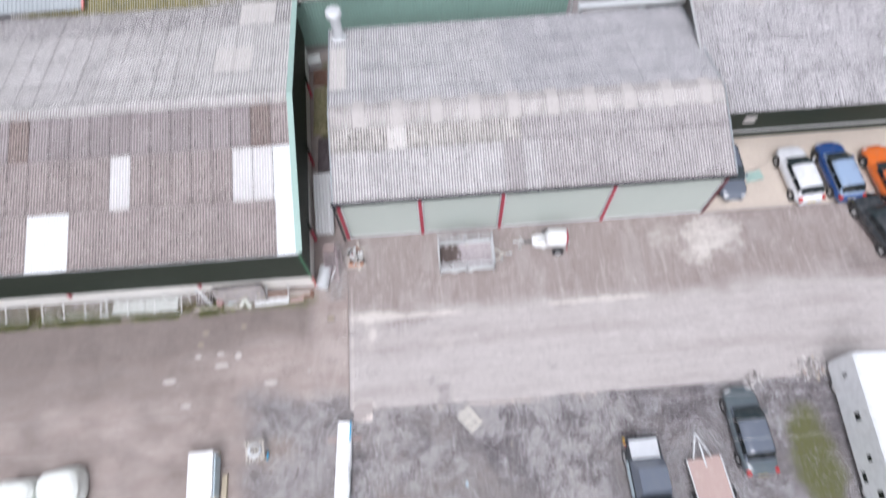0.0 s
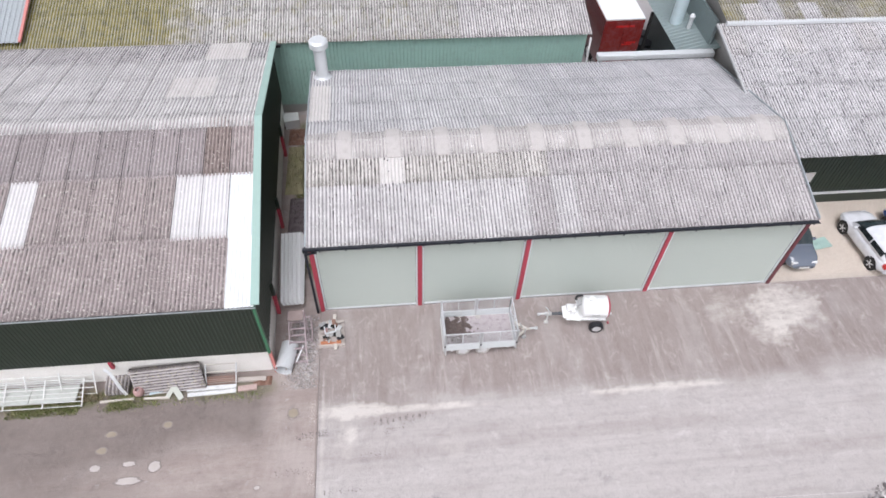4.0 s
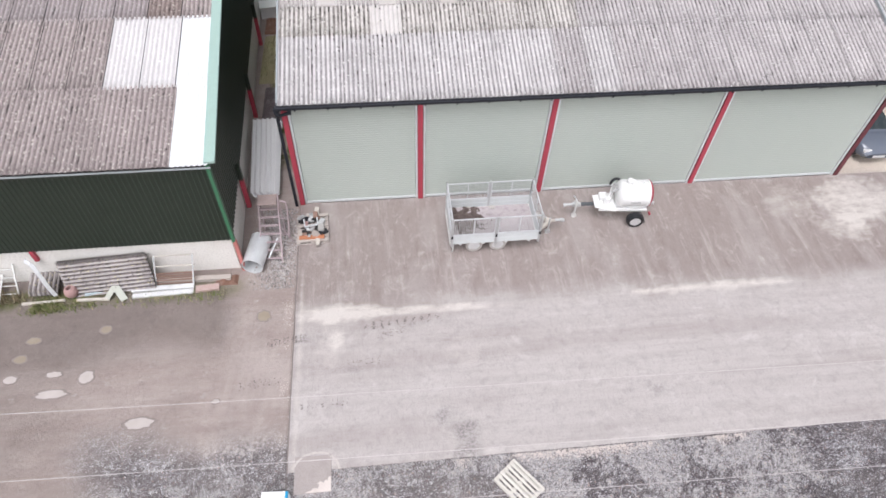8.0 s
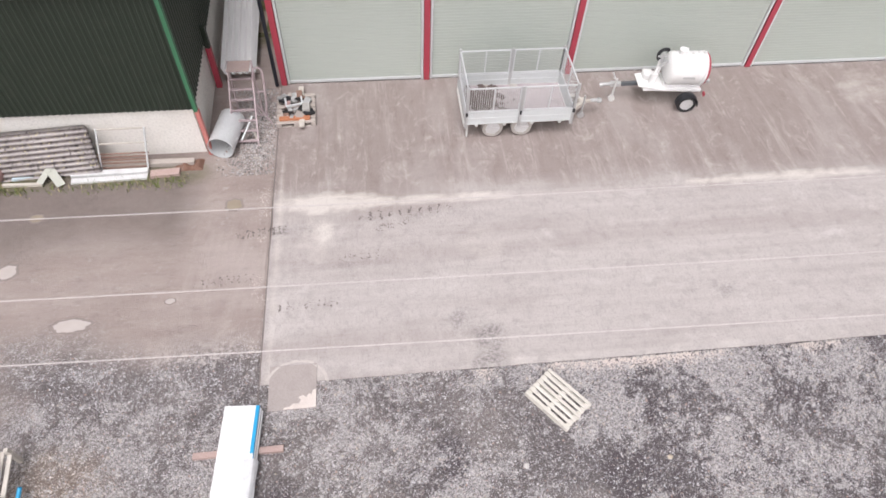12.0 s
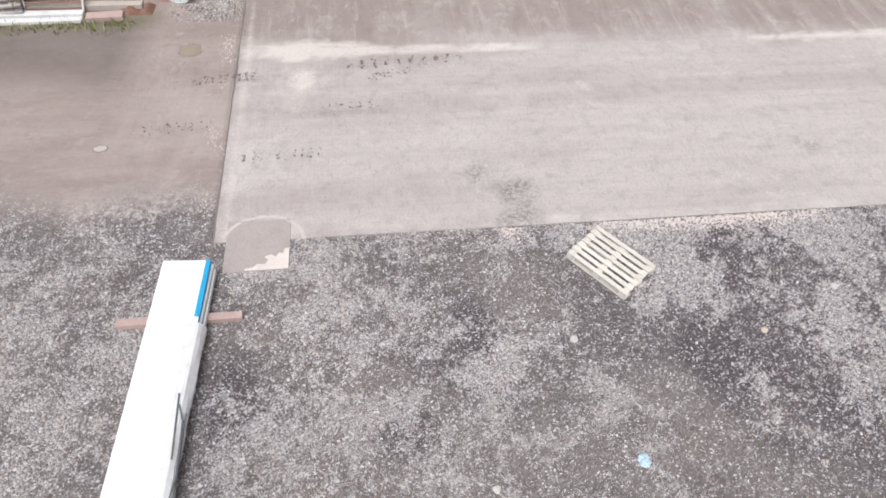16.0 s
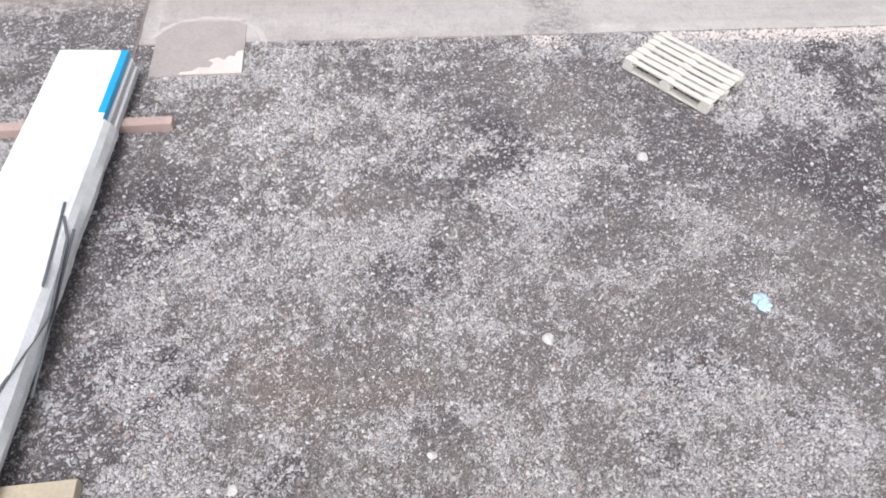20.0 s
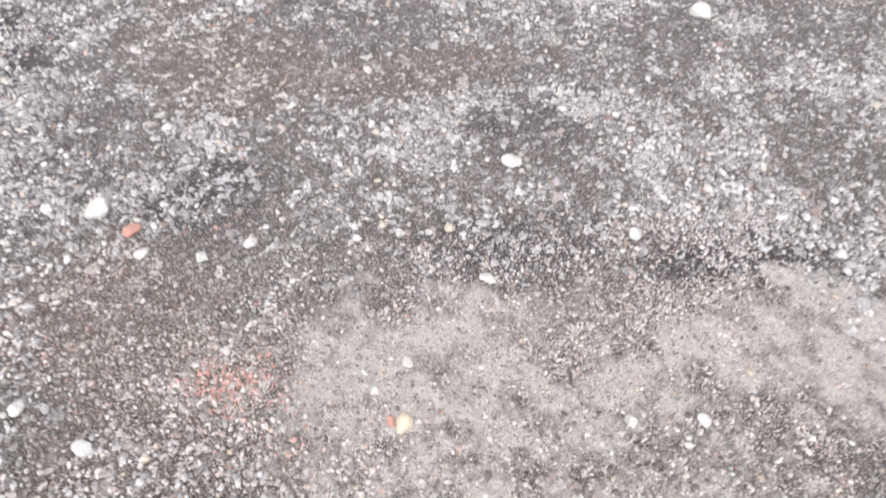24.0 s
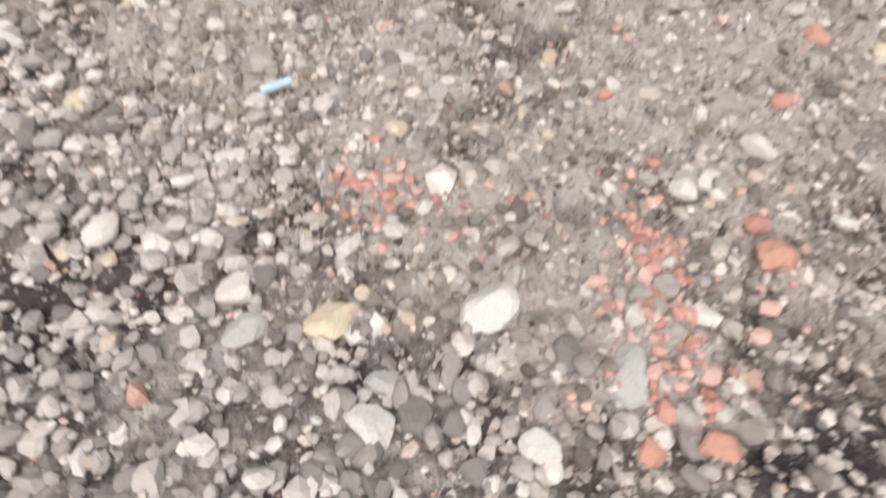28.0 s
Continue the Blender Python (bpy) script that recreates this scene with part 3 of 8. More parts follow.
earth, h6 = chips(n, l, 115, 0.4, earth, 4.1, [(0.0, (0.12, 0.104, 0.105)), (0.4, (0.24, 0.213, 0.212)), (0.75, (0.36, 0.327, 0.322)), (1.0, (0.52, 0.49, 0.482))], 0.04)
close = n.new("ShaderNodeAttribute")
close.attribute_name = "cover"
# earth darkened close by: the shade between stones put into its colour
earth = blend(n, l, maths(n, l, "MULTIPLY", close.outputs["Alpha"], 0.5), earth, (0.07, 0.054, 0.046))
earth = blend(n, l, cool, earth, (0.07, 0.055, 0.062))
cover_n = maths(n, l, "MULTIPLY", maths(n, l, "ADD", c1[0], 0.08), ramp(n, l, tex_noise(n, l, 5, 5, 0.7), [(0.36, (0.3, 0.3, 0.3)), (0.6, (1.1, 1.1, 1.1))]))
grit, h0 = chips(n, l, 88, maths(n, l, "MULTIPLY", cover_n, 0.5), earth)
stones, h1 = chips(n, l, 44, maths(n, l, "MULTIPLY", cover_n, 0.62), grit, 3.3)
stones, h3 = chips(n, l, 27, maths(n, l, "MULTIPLY", cover_n, 0.42), stones, 9.1)
dusty = blend(n, l, tex_noise(n, l, 20, 7, 0.8), (0.56, 0.508, 0.478), (0.86, 0.8, 0.768))
dusty = blend(n, l, step(n, l, tex_noise(n, l, 150, 4, 0.7), 0.52, 0.7), dusty, blend(n, l, 0.3, dusty, (0.2, 0.17, 0.155)))
film_ = maths(n, l, "ADD", c2[1], maths(n, l, "MULTIPLY_ADD", tex_noise(n, l, 9, 7, 0.8), 3.0))
film_.node.inputs[1].links[0].from_node.inputs[2].default_value = -1.65
tint = blend(n, l, step(n, l, c2[2], 0.55, 0.9), (1, 1, 1), (0.96, 0.98, 1.0))
tint = blend(n, l, step(n, l, maths(n, l, "SUBTRACT", 1.0, c2[2]), 0.56, 0.95), tint, (1.05, 0.98, 0.9))
stones = blend(n, l, 1.0, stones, tint, "MULTIPLY")
dust_f = maths(n, l, "MULTIPLY", step(n, l, film_, 0.0, 0.6), 0.9)
col = blend(n, l, dust_f, stones, dusty)
loose = maths(n, l, "MULTIPLY", close.outputs["Alpha"], maths(n, l, "MULTIPLY", maths(n, l, "SUBTRACT", 1.0, maths(n, l, "MULTIPLY", dust_f, 0.8)), maths(n, l, "SUBTRACT", 1.0, cool)))
col, h4 = chips(n, l, 330, maths(n, l, "MULTIPLY", loose, 0.45), col, 5.7, SOIL_GRIT, 0.03)
col, h5 = chips(n, l, 150, maths(n, l, "MULTIPLY", loose, 0.26), col, 2.9, SOIL_GRIT, 0.06)
lane = blend(n, l, step(n, l, tex_noise(n, l, 1.0, 7, 0.72, (0.3, 1.2, 1)), 0.35, 0.65), (0.365, 0.297, 0.27), (0.47, 0.403, 0.373))
lane = blend(n, l, step(n, l, tex_noise(n, l, 2.4, 5, 0.7), 0.6, 0.72), lane, (0.53, 0.475, 0.455))
lane = blend(n, l, step(n, l, tex_noise(n, l, 5.0, 7, 0.8, (0.5, 1.4, 1)), 0.52, 0.66), lane, blend(n, l, 0.35, lane, (0.2, 0.165, 0.155)))
lane = blend(n, l, step(n, l, tex_noise(n, l, 17, 6, 0.8), 0.58, 0.64), lane, blend(n, l, 0.6, lane, (0.6, 0.555, 0.53)))
lane = blend(n, l, step(n, l, tex_noise(n, l, 60, 3, 0.6), 0.5, 0.72), lane, blend(n, l, 0.4, lane, (0.12, 0.1, 0.1)))
lane = blend(n, l, maths(n, l, "MULTIPLY", step(n, l, c2[2], 0.55, 0.95), 0.75), lane, blend(n, l, tex_noise(n, l, 3, 6, 0.75), (0.12, 0.098, 0.09), (0.27, 0.225, 0.205)))
lane = blend(n, l, maths(n, l, "MULTIPLY", c2[1], 0.5), lane, (0.56, 0.5, 0.47))
col = blend(n, l, c1[1], col, lane)
sandy, h2 = chips(n, l, 30, 0.6, blend(n, l, tex_noise(n, l, 2.2, 5), (0.5, 0.42, 0.34), (0.7, 0.61, 0.52)), 7.7, [(0.0, (0.38, 0.31, 0.25)), (0.5, (0.64, 0.56, 0.48)), (1.0, (0.8, 0.74, 0.67))])
sandy = blend(n, l, 0.5, sandy, (0.72, 0.63, 0.54))
col = blend(n, l, c1[2], col, sandy)
turf = blend(n, l, tex_noise(n, l, 9, 5, 0.75), (0.05, 0.06, 0.02), (0.2, 0.2, 0.08))
col = blend(n, l, maths(n, l, "MULTIPLY", c2[0], step(n, l, tex_noise(n, l, 6, 5, 0.7), 0.28, 0.5)), col, turf)
l.new(col, b.inputs["Base Color"])
bump(n, l, b, maths(n, l, "ADD", tex_noise(n, l, 45, 5, 0.7), maths(n, l, "ADD", maths(n, l, "ADD", h1, maths(n, l, "MULTIPLY", h5, 0.5)), maths(n, l, "MULTIPLY_ADD", tex_noise(n, l, 130, 5, 0.75), 1.5))), 0.9, 0.012)
me.materials.append(m)

# ---- concrete apron, cast in one sheet with a cover slab at its corner ----
sx, sy = np.unique(np.r_[np.arange(-1.92, 22, 0.16), np.arange(22, 60, 1.0)].round(3)), np.linspace(10.3, 20.3, 64)
SX, SY = np.meshgrid(sx, sy)
edge = 0.05 * (fbm(SX, SY, 1.3, 41) - 0.5)
SYe = np.where(SY < 10.31, SY + edge, SY)
SXe = np.where(SX < -1.91, SX + 0.06 * (fbm(SX, SY, 1.1, 42) - 0.5), SX)
w1 = fbm(SX, SY, 0.6, 43)
silt = blobs(SX, SY, [(-0.3, 15.35, 1.2, 0.34, 0.95), (-1.0, 15.15, 0.6, 0.14, 0.6), (-0.62, 14.35, 0.2, 0.35, 0.5), (1.8, 15.28, 2.6, 0.15, 0.85), (4.6, 15.3, 1.6, 0.1, 0.45), (8.5, 15.3, 2.4, 0.1, 0.3), (12.2, 15.4, 3.0, 0.18, 0.8), (-0.8, 14.3, 0.5, 0.9, 0.4), (19.4, 18.9, 1.7, 1.3, 0.7), (18.2, 17.6, 1.2, 0.7, 0.5), (16.6, 19.0, 1.2, 1.0, 0.35), (3.3, 13.6, 0.7, 0.8, 0.3), (6.6, 10.38, 9.0, 0.1, 0.4), (-1.0, 10.35, 0.5, 0.3, 0.5), (-1.75, 13.5, 0.14, 4.0, 0.45)], 0.5)
silt = np.clip(silt, 0, 1)
wet = soft(SY + 1.5 * (w1 - 0.5), 15.1, 16.2) * (1 - 0.3 * soft(fbm(SX * 2.2, SY * 0.35, 0.9, 45), 0.5, 0.68))
wet = np.clip(wet + 0.35 * soft(fbm(SX * 0.15, SY * 2.0, 0.8, 46), 0.55, 0.72), 0, 1)
spill = blobs(SX, SY, [(2.6, 11.5, 0.45, 0.3, 0.8), (3.1, 11.1, 0.4, 0.25, 0.8), (3.05, 10.55, 0.35, 0.35, 0.9), (0.4, 13.3, 0.9, 0.15, 0.35), (-1.3, 14.5, 0.7, 0.12, 0.6), (1.4, 14.75, 1.2, 0.12, 0.35), (8.8, 11.9, 0.5, 0.2, 0.35), (27.5, 16.5, 2.0, 1.2, 0.6), (9.5, 19.9, 1.0, 0.4, 0.3)], 0.7)
spill = np.clip(spill * (0.4 + 1.1 * soft(fbm(SX, SY, 4.0, 47), 0.4, 0.6)), 0, 1)
k = np.arange(SX.size).reshape(SX.shape)
qs = np.stack([k[:-1, :-1], k[:-1, 1:], k[1:, 1:], k[1:, :-1]], -1).reshape(-1, 4).tolist()
vs = np.stack([SXe, SYe, np.zeros_like(SX)], -1).reshape(-1, 3)
rimline = np.r_[k[0, :], k[1:, -1], k[-1, -2::-1], k[-2:0:-1, 0]]
low = vs[rimline] - (0, 0, 0.14)
nl, n0 = len(rimline), len(vs)
qs += [(int(rimline[i]), n0 + i, n0 + (i + 1) % nl, int(rimline[(i + 1) % nl])) for i in range(nl)]
me = bpy.data.meshes.new("pavement")
me.from_pydata(np.r_[vs, low].tolist(), [], qs)
at = me.color_attributes.new("stains", "FLOAT_COLOR", "POINT")
ch = np.stack([silt, wet, spill, np.ones_like(SX)], -1).reshape(-1, 4)
at.data.foreach_set("color", np.r_[ch, np.zeros((nl, 4))].astype(np.float32).ravel())
m, n, l, b = shade("brushed_concrete", 0.75)
st_ = attr(n, "stains")
base = blend(n, l, tex_noise(n, l, 0.35, 5, 0.6), (0.43, 0.396, 0.381), (0.525, 0.488, 0.472))
base = blend(n, l, step(n, l, tex_noise(n, l, 1.0, 7, 0.75, (0.22, 2.6, 1)), 0.45, 0.66), base, blend(n, l, 0.3, base, (0.3, 0.26, 0.25)))
base = blend(n, l, step(n, l, tex_noise(n, l, 0.8, 7, 0.75, (0.1, 4.0, 1)), 0.46, 0.66), base, blend(n, l, 0.2, base, (0.3, 0.25, 0.235)))
base = blend(n, l, step(n, l, tex_noise(n, l, 9.0, 6, 0.8, (2.0, 0.5, 1)), 0.52, 0.66), base, blend(n, l, 0.42, base, (0.24, 0.21, 0.205)))
base = blend(n, l, step(n, l, tex_noise(n, l, 3.0, 6, 0.75), 0.5, 0.68), base, blend(n, l, 0.4, base, (0.26, 0.23, 0.225)))
mud = blend(n, l, tex_noise(n, l, 1.1, 7, 0.75, (2.6, 0.4, 1), 0.3), (0.17, 0.128, 0.115), (0.34, 0.285, 0.266))
mud = blend(n, l, step(n, l, tex_noise(n, l, 1.6, 8, 0.8, (1.3, 0.8, 1), 0.9), 0.53, 0.7), mud, (0.45, 0.4, 0.375))
mud = blend(n, l, step(n, l, tex_noise(n, l, 0.5, 8, 0.8, (6.0, 0.45, 1), 0.3), 0.53, 0.66), mud, blend(n, l, 0.4, mud, (0.58, 0.53, 0.5)))
mud = blend(n, l, step(n, l, tex_noise(n, l, 6, 8, 0.85), 0.56, 0.66), mud, blend(n, l, 0.35, mud, (0.6, 0.56, 0.52)))
mud = blend(n, l, step(n, l, tex_noise(n, l, 5, 8, 0.85, (1, 1, 1.7)), 0.56, 0.66), mud, blend(n, l, 0.4, mud, (0.13, 0.1, 0.09)))
mud = blend(n, l, step(n, l, tex_noise(n, l, 0.9, 6, 0.75, (2.6, 0.6, 1)), 0.54, 0.66), mud, blend(n, l, 0.3, mud, (0.1, 0.065, 0.055)))
base = blend(n, l, step(n, l, tex_noise(n, l, 0.8, 7, 0.8, (1, 1, 1), 1.2), 0.54, 0.66), base, blend(n, l, 0.4, base, (0.62, 0.59, 0.58)))
base = blend(n, l, step(n, l, tex_noise(n, l, 1.7, 8, 0.82, (0.5, 1.1, 1), 0.8), 0.55, 0.67), base, blend(n, l, 0.38, base, (0.27, 0.235, 0.225)))
base = blend(n, l, step(n, l, tex_noise(n, l, 22, 6, 0.8), 0.6, 0.66), base, blend(n, l, 0.45, base, (0.2, 0.175, 0.17)))
base = blend(n, l, maths(n, l, "MULTIPLY", st_[1], 0.9), base, mud)
silty = maths(n, l, "MULTIPLY", st_[0], ramp(n, l, tex_noise(n, l, 2.6, 7, 0.75, (0.6, 1.5, 1)), [(0.3, (0.35, 0.35, 0.35)), (0.6, (1, 1, 1))]))
base = blend(n, l, step(n, l, silty, 0.15, 0.7), base, blend(n, l, 0.75, base, (0.68, 0.64, 0.595)))
oily = maths(n, l, "MULTIPLY", st_[2], ramp(n, l, tex_noise(n, l, 13, 6, 0.8), [(0.42, (0.05, 0.05, 0.05)), (0.58, (1, 1, 1))]))
base = blend(n, l, maths(n, l, "MULTIPLY", oily, 0.85), base, (0.13, 0.115, 0.115))
base = blend(n, l, step(n, l, tex_noise(n, l, 26, 5, 0.75), 0.52, 0.64), base, blend(n, l, 0.42, base, (0.22, 0.19, 0.185)))
base = blend(n, l, step(n, l, tex_noise(n, l, 90, 4, 0.7), 0.5, 0.8), base, blend(n, l, 0.3, base, (0.75, 0.72, 0.7)))
l.new(base, b.inputs["Base Color"])
bump(n, l, b, tex_noise(n, l, 60, 4, 0.7), 0.2, 0.004)
M["concrete"] = m
me.materials.append(m)
apron = tagged(new("pavement", me), "pale concrete apron stained with mud and silt", "pavement", kind="structure")
M["joint_dirt"] = paint("dark_joint_dirt", (0.22, 0.19, 0.18), 0.95, 0, 0.4, (0.3, 0.26, 0.25), 6)
jv = [(x + 0.012 * noise.noise((y * 3, x, 2)), y, 0.005) for y in np.linspace(9.75, 20.2, 90) for x in (-1.96, -1.928)]
tagged(part("trim", (jv, [(2 * i, 2 * i + 1, 2 * i + 3, 2 * i + 2) for i in range(89)]), "joint_dirt"), "dirt-filled joint along the concrete edge", "joint", kind="structure")
M["brown_concrete"] = paint("mud_brown_concrete", (0.4, 0.355, 0.338), 0.85, 0, 0.4, (0.22, 0.19, 0.18), 3)
M["buff_skin"] = paint("buff_render_skin", (0.69, 0.62, 0.58), 0.9, 0, 0.4, (0.42, 0.36, 0.33), 4)
cover = thing("cover_slab", "brown cover slab with a broken pale render skin", "slab", 0, 0, 0)
part("slab", box(-1.74, -0.74, 9.7, 10.72, -0.1, 0.014, 0.008), "brown_concrete", cover)
skin = [(-0.75, 9.715), (-1.42, 9.715), (-1.4, 9.75), (-1.28, 9.77), (-1.22, 9.83), (-1.1, 9.82), (-1.06, 9.9), (-1.12, 9.96), (-1.02, 10.0), (-0.95, 9.95), (-0.9, 10.03), (-0.84, 10.01), (-0.82, 10.1), (-0.75, 10.12)]
part("render_skin", ([(x, y, z) for z in (0.0142, 0.019) for x, y in skin], [tuple(range(13, -1, -1)), tuple(range(14, 28)), *[(i, (i + 1) % 14, 14 + (i + 1) % 14, 14 + i) for i in range(14)]]), "buff_skin", cover)

M["scrape"] = paint("pale_scrape_mark", (0.56, 0.52, 0.49), 0.95, 0, 0.7, (0.36, 0.32, 0.3), 9)
av = []
for t in np.linspace(-0.25, 2.9, 60):
    wv = 0.02 * noise.noise((t * 3, 1, 1)) + 0.012 * noise.noise((t * 11, 2, 1))
    av += [(-1.16 + (rr + wv) * 1.02 * math.cos(t), 10.26 + (rr + wv) * 0.88 * math.sin(t), 0.0035 if rr * math.cos(t) > 0.42 or rr * math.sin(t) > 0.5 else 0.018) for rr in (0.59, 0.65 + 0.03 * noise.noise((t * 5, 7, 3)))]
tagged(part("trim", (av, [(2 * i, 2 * i + 1, 2 * i + 3, 2 * i + 2) for i in range(59)]), "scrape"), "pale curved scrape mark on the concrete by the cover slab", "mark", kind="structure")

# rear yard behind the sheds, wet concrete
m, n, l, b = shade("wet_yard_concrete", 0.6)
base = blend(n, l, tex_noise(n, l, 0.12, 6, 0.65), (0.34, 0.315, 0.31), (0.47, 0.445, 0.445))
base = blend(n, l, step(n, l, tex_noise(n, l, 0.35, 7, 0.75), 0.55, 0.72), base, (0.27, 0.21, 0.175))
base = blend(n, l, step(n, l, tex_noise(n, l, 2.5, 6, 0.8), 0.52, 0.7), base, blend(n, l, 0.3, base, (0.2, 0.17, 0.16)))
l.new(base, b.inputs["Base Color"])
M["yard_concrete"] = m
tagged(part("pavement", box(-60, 60, 34.3, 76, -0.15, 0.006), "yard_concrete"), "wet grey concrete yard behind the sheds", "pavement", kind="structure")

# ---- shed with four roller shutters ----
M["red_dark"] = paint("dark_maroon_paint", (0.14, 0.035, 0.045), 0.6, 0, 0.4, (0.1, 0.07, 0.07), 2)
SH = -0.036
shed = thing("shutter_shed", "long shed with grey corrugated roof and four sage green roller shutters", "shed")
AX0, AX1 = -1.95, 19.12
EAVE, RIDGE, BACK = (20.16, 4.66), (24.8, 6.0), (32.0, 4.5)
out = [(20.5, -0.1), (20.5, 4.55), (24.8, 5.8), (31.9, 4.32), (31.9, -0.1)]
part("body", poly_prism(out, AX0 + 0.12, AX1 - 0.12, -0.018, 20.2), "block", shed)
for x, lab in ((AX0 + 0.05, ""), (AX1 - 0.11, "")):
    part("end_cladding", poly_prism([(20.4, 2.2), (20.4, 4.62), (24.8, 5.87), (31.95, 4.38), (31.95, 2.2)], x, x + 0.06, -0.018, 20.2), "green_dark", shed)


def pick_a(r, c):
    if r == 2:
        return "cement_pale"
    if r == 1 and c == 3:
        return "rooflight_dull"
    if c >= 11 or (c > 7 and (c * 5 + r) % 3 == 0):
        return "cement_worn"
    return "cement_dashed" if r == 1 else "cement_even"


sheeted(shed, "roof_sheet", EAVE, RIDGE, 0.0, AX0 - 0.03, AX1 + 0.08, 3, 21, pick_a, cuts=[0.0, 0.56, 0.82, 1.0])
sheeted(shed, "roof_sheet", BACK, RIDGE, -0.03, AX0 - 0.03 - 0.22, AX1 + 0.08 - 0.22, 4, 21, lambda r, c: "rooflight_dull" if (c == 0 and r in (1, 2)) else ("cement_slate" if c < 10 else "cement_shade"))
tilt_f, tilt_b = math.degrees(math.atan2(1.34, 4.64)), math.degrees(math.atan2(1.5, 7.2))
cap = part("ridge_cap", wave(21.15 / 21, 0.95, 0.146, 0.022), "cement_band", shed)
cap_b = part("ridge_cap", wave(21.15 / 21, 0.6, 0.146, 0.022), "cement_band", shed)
for k in range(21):
    x = AX0 - 0.03 + k * 21.15 / 21
    m_, w_ = pose(x, 23.89, 5.79 + 0.004 * (k % 2), tilt_f, 0, 0), pose(x + 21.15 / 21, 25.4, 5.935 + 0.004 * (k % 2), tilt_b, 0, 180)
    if k:
        again("ridge_cap", cap, shed, m_)
        again("ridge_cap", cap_b, shed, w_)
    else:
        cap.matrix_basis, cap_b.matrix_basis = m_, w_


def ridge_dome(width):
    """A raised ventilator hood over the ridge: an arched shell with open lips, its sides closed."""
    path, rows_ = [], 15
    for i in range(rows_):
        y = -0.98 + 1.62 * i / (rows_ - 1)
        under = -0.289 * abs(y) if y < 0 else -0.208 * y
        path.append((y, under + 0.06 + 0.05 * (1 - (y / 0.98) ** 2) - 0.05 * math.exp(-(y / 0.3) ** 2)))
    v, f = [], []
    for y, z in path:
        low_z = (-0.289 * abs(y) if y < 0 else -0.208 * y) + 0.01
        for x, zz in ((-width / 2 - 0.03, low_z), (-width / 2, z - 0.02), (-width / 2 + 0.06, z), (width / 2 - 0.06, z), (width / 2, z - 0.02), (width / 2 + 0.03, low_z)):
            v.append((x, y, zz))
    for i in range(rows_ - 1):
        f += [(6 * i + j, 6 * i + j + 1, 6 * i + j + 7, 6 * i + j + 6) for j in range(5)]
    return v, f + [tuple(range(5, -1, -1)), tuple(6 * (rows_ - 1) + j for j in range(6))]


vent_a = part("ridge_vent", ridge_dome(0.6), "cement_vent", shed, "buff arched ridge ventilator")
for k in range(10):
    m_ = pose(-0.38 + 2.065 * k, 24.86, 6.03)
    if k:
        again("ridge_vent", vent_a, shed, m_)
    else:
        vent_a.matrix_basis = m_
bay = [(-1.86, 2.5), (2.5, 7.0), (7.0, 13.03), (13.03, 19.06)]
for x in (-1.86, 2.5, 7.0, 13.03, 19.06):
    bm = box(x - 0.085, x + 0.085, 20.26, 20.285, 0, 4.6)
    box(x - 0.02, x + 0.02, 20.286, 20.47, 0, 4.6, bm=bm)
    box(x - 0.085, x + 0.085, 20.471, 20.496, 0, 4.6, bm=bm)
    part("post", bm, "red" if x < 19 else "red_dark", shed)
for x0, x1 in bay:
    a, e = x0 + 0.1, x1 - 0.1
    door = part("shutter", box(a, e, 20.42, 20.46, 0.0, 4.6), "dark", shed, "closed sage green roller shutter")
    for gx0 in (a, e - 0.07):
        part("guide_channel", box(gx0, gx0 + 0.07, 20.3, 20.4, 0, 4.6, 0.008), "galv_light", door)
    part("bottom_rail", box(a + 0.08, e - 0.08, 20.33, 20.39, 0.012, 0.1, 0.01), "galv_light", door)
    first = None
    for k in range(47):
        z = 0.102 + k * 0.0955
        if first is None:
            w = e - a - 0.16
            pr = [(0.003, 0.0), (-0.006, 0.014), (-0.009, 0.047), (-0.006, 0.08), (0.003, 0.0925)]
            v = [(xx, y, zz) for xx in (0, w) for y, zz in pr]
            first = part("slat", (v, [(i, i + 1, i + 6, i + 5) for i in range(4)]), "shutter", door)
            first.matrix_basis = pose(a + 0.08, 20.37, z)
        else:
            again("slat", first, door, pose(a + 0.08, 20.37, z))
prof = [(20.08 + 0.12 * math.cos(t), 4.64 + 0.12 * math.sin(t)) for t in np.linspace(math.pi, 2 * math.pi, 9)] + [(20.185, 4.635), (20.08, 4.58), (19.975, 4.635)]
part("gutter", poly_prism(prof, AX0 - 0.12, AX1 + 0.12), "gutter_black", shed, "navy-black half-round gutter")
for x in np.arange(AX0 + 0.5, AX1, 1.02):
    part("gutter_clip", box(x - 0.03, x + 0.03, 19.945, 19.958, 4.54, 4.655, 0.004), "gutter_black", shed)
for x in np.arange(AX0 + 2.0, AX1, 4.0):
    part("gutter_union", poly_prism([(y + (y - 20.08) * 0.12, z + (z - 4.64) * 0.12) for y, z in prof[:9]] + [(20.19, 4.64), (20.08, 4.53), (19.97, 4.64)], x - 0.09, x + 0.09), "gutter_black", shed)
part("fascia", box(AX0 - 0.1, AX1 + 0.1, 20.19, 20.23, 4.5, 4.61), "black", shed)
bm = rod((AX0 + 0.3, 20.08, 4.56), (AX0 + 0.3, 20.08, 4.36), 0.06)
rod((AX0 + 0.3, 20.08, 4.4), (AX0 - 0.04, 20.12, 4.26), 0.055, bm, 10)
rod((AX0 - 0.04, 20.12, 4.26), (AX0 - 0.12, 20.2, 4.36), 0.055, bm, 10)
box(AX0 - 0.2, AX0 - 0.05, 20.12, 20.28, 4.3, 4.5, 0.02, bm)
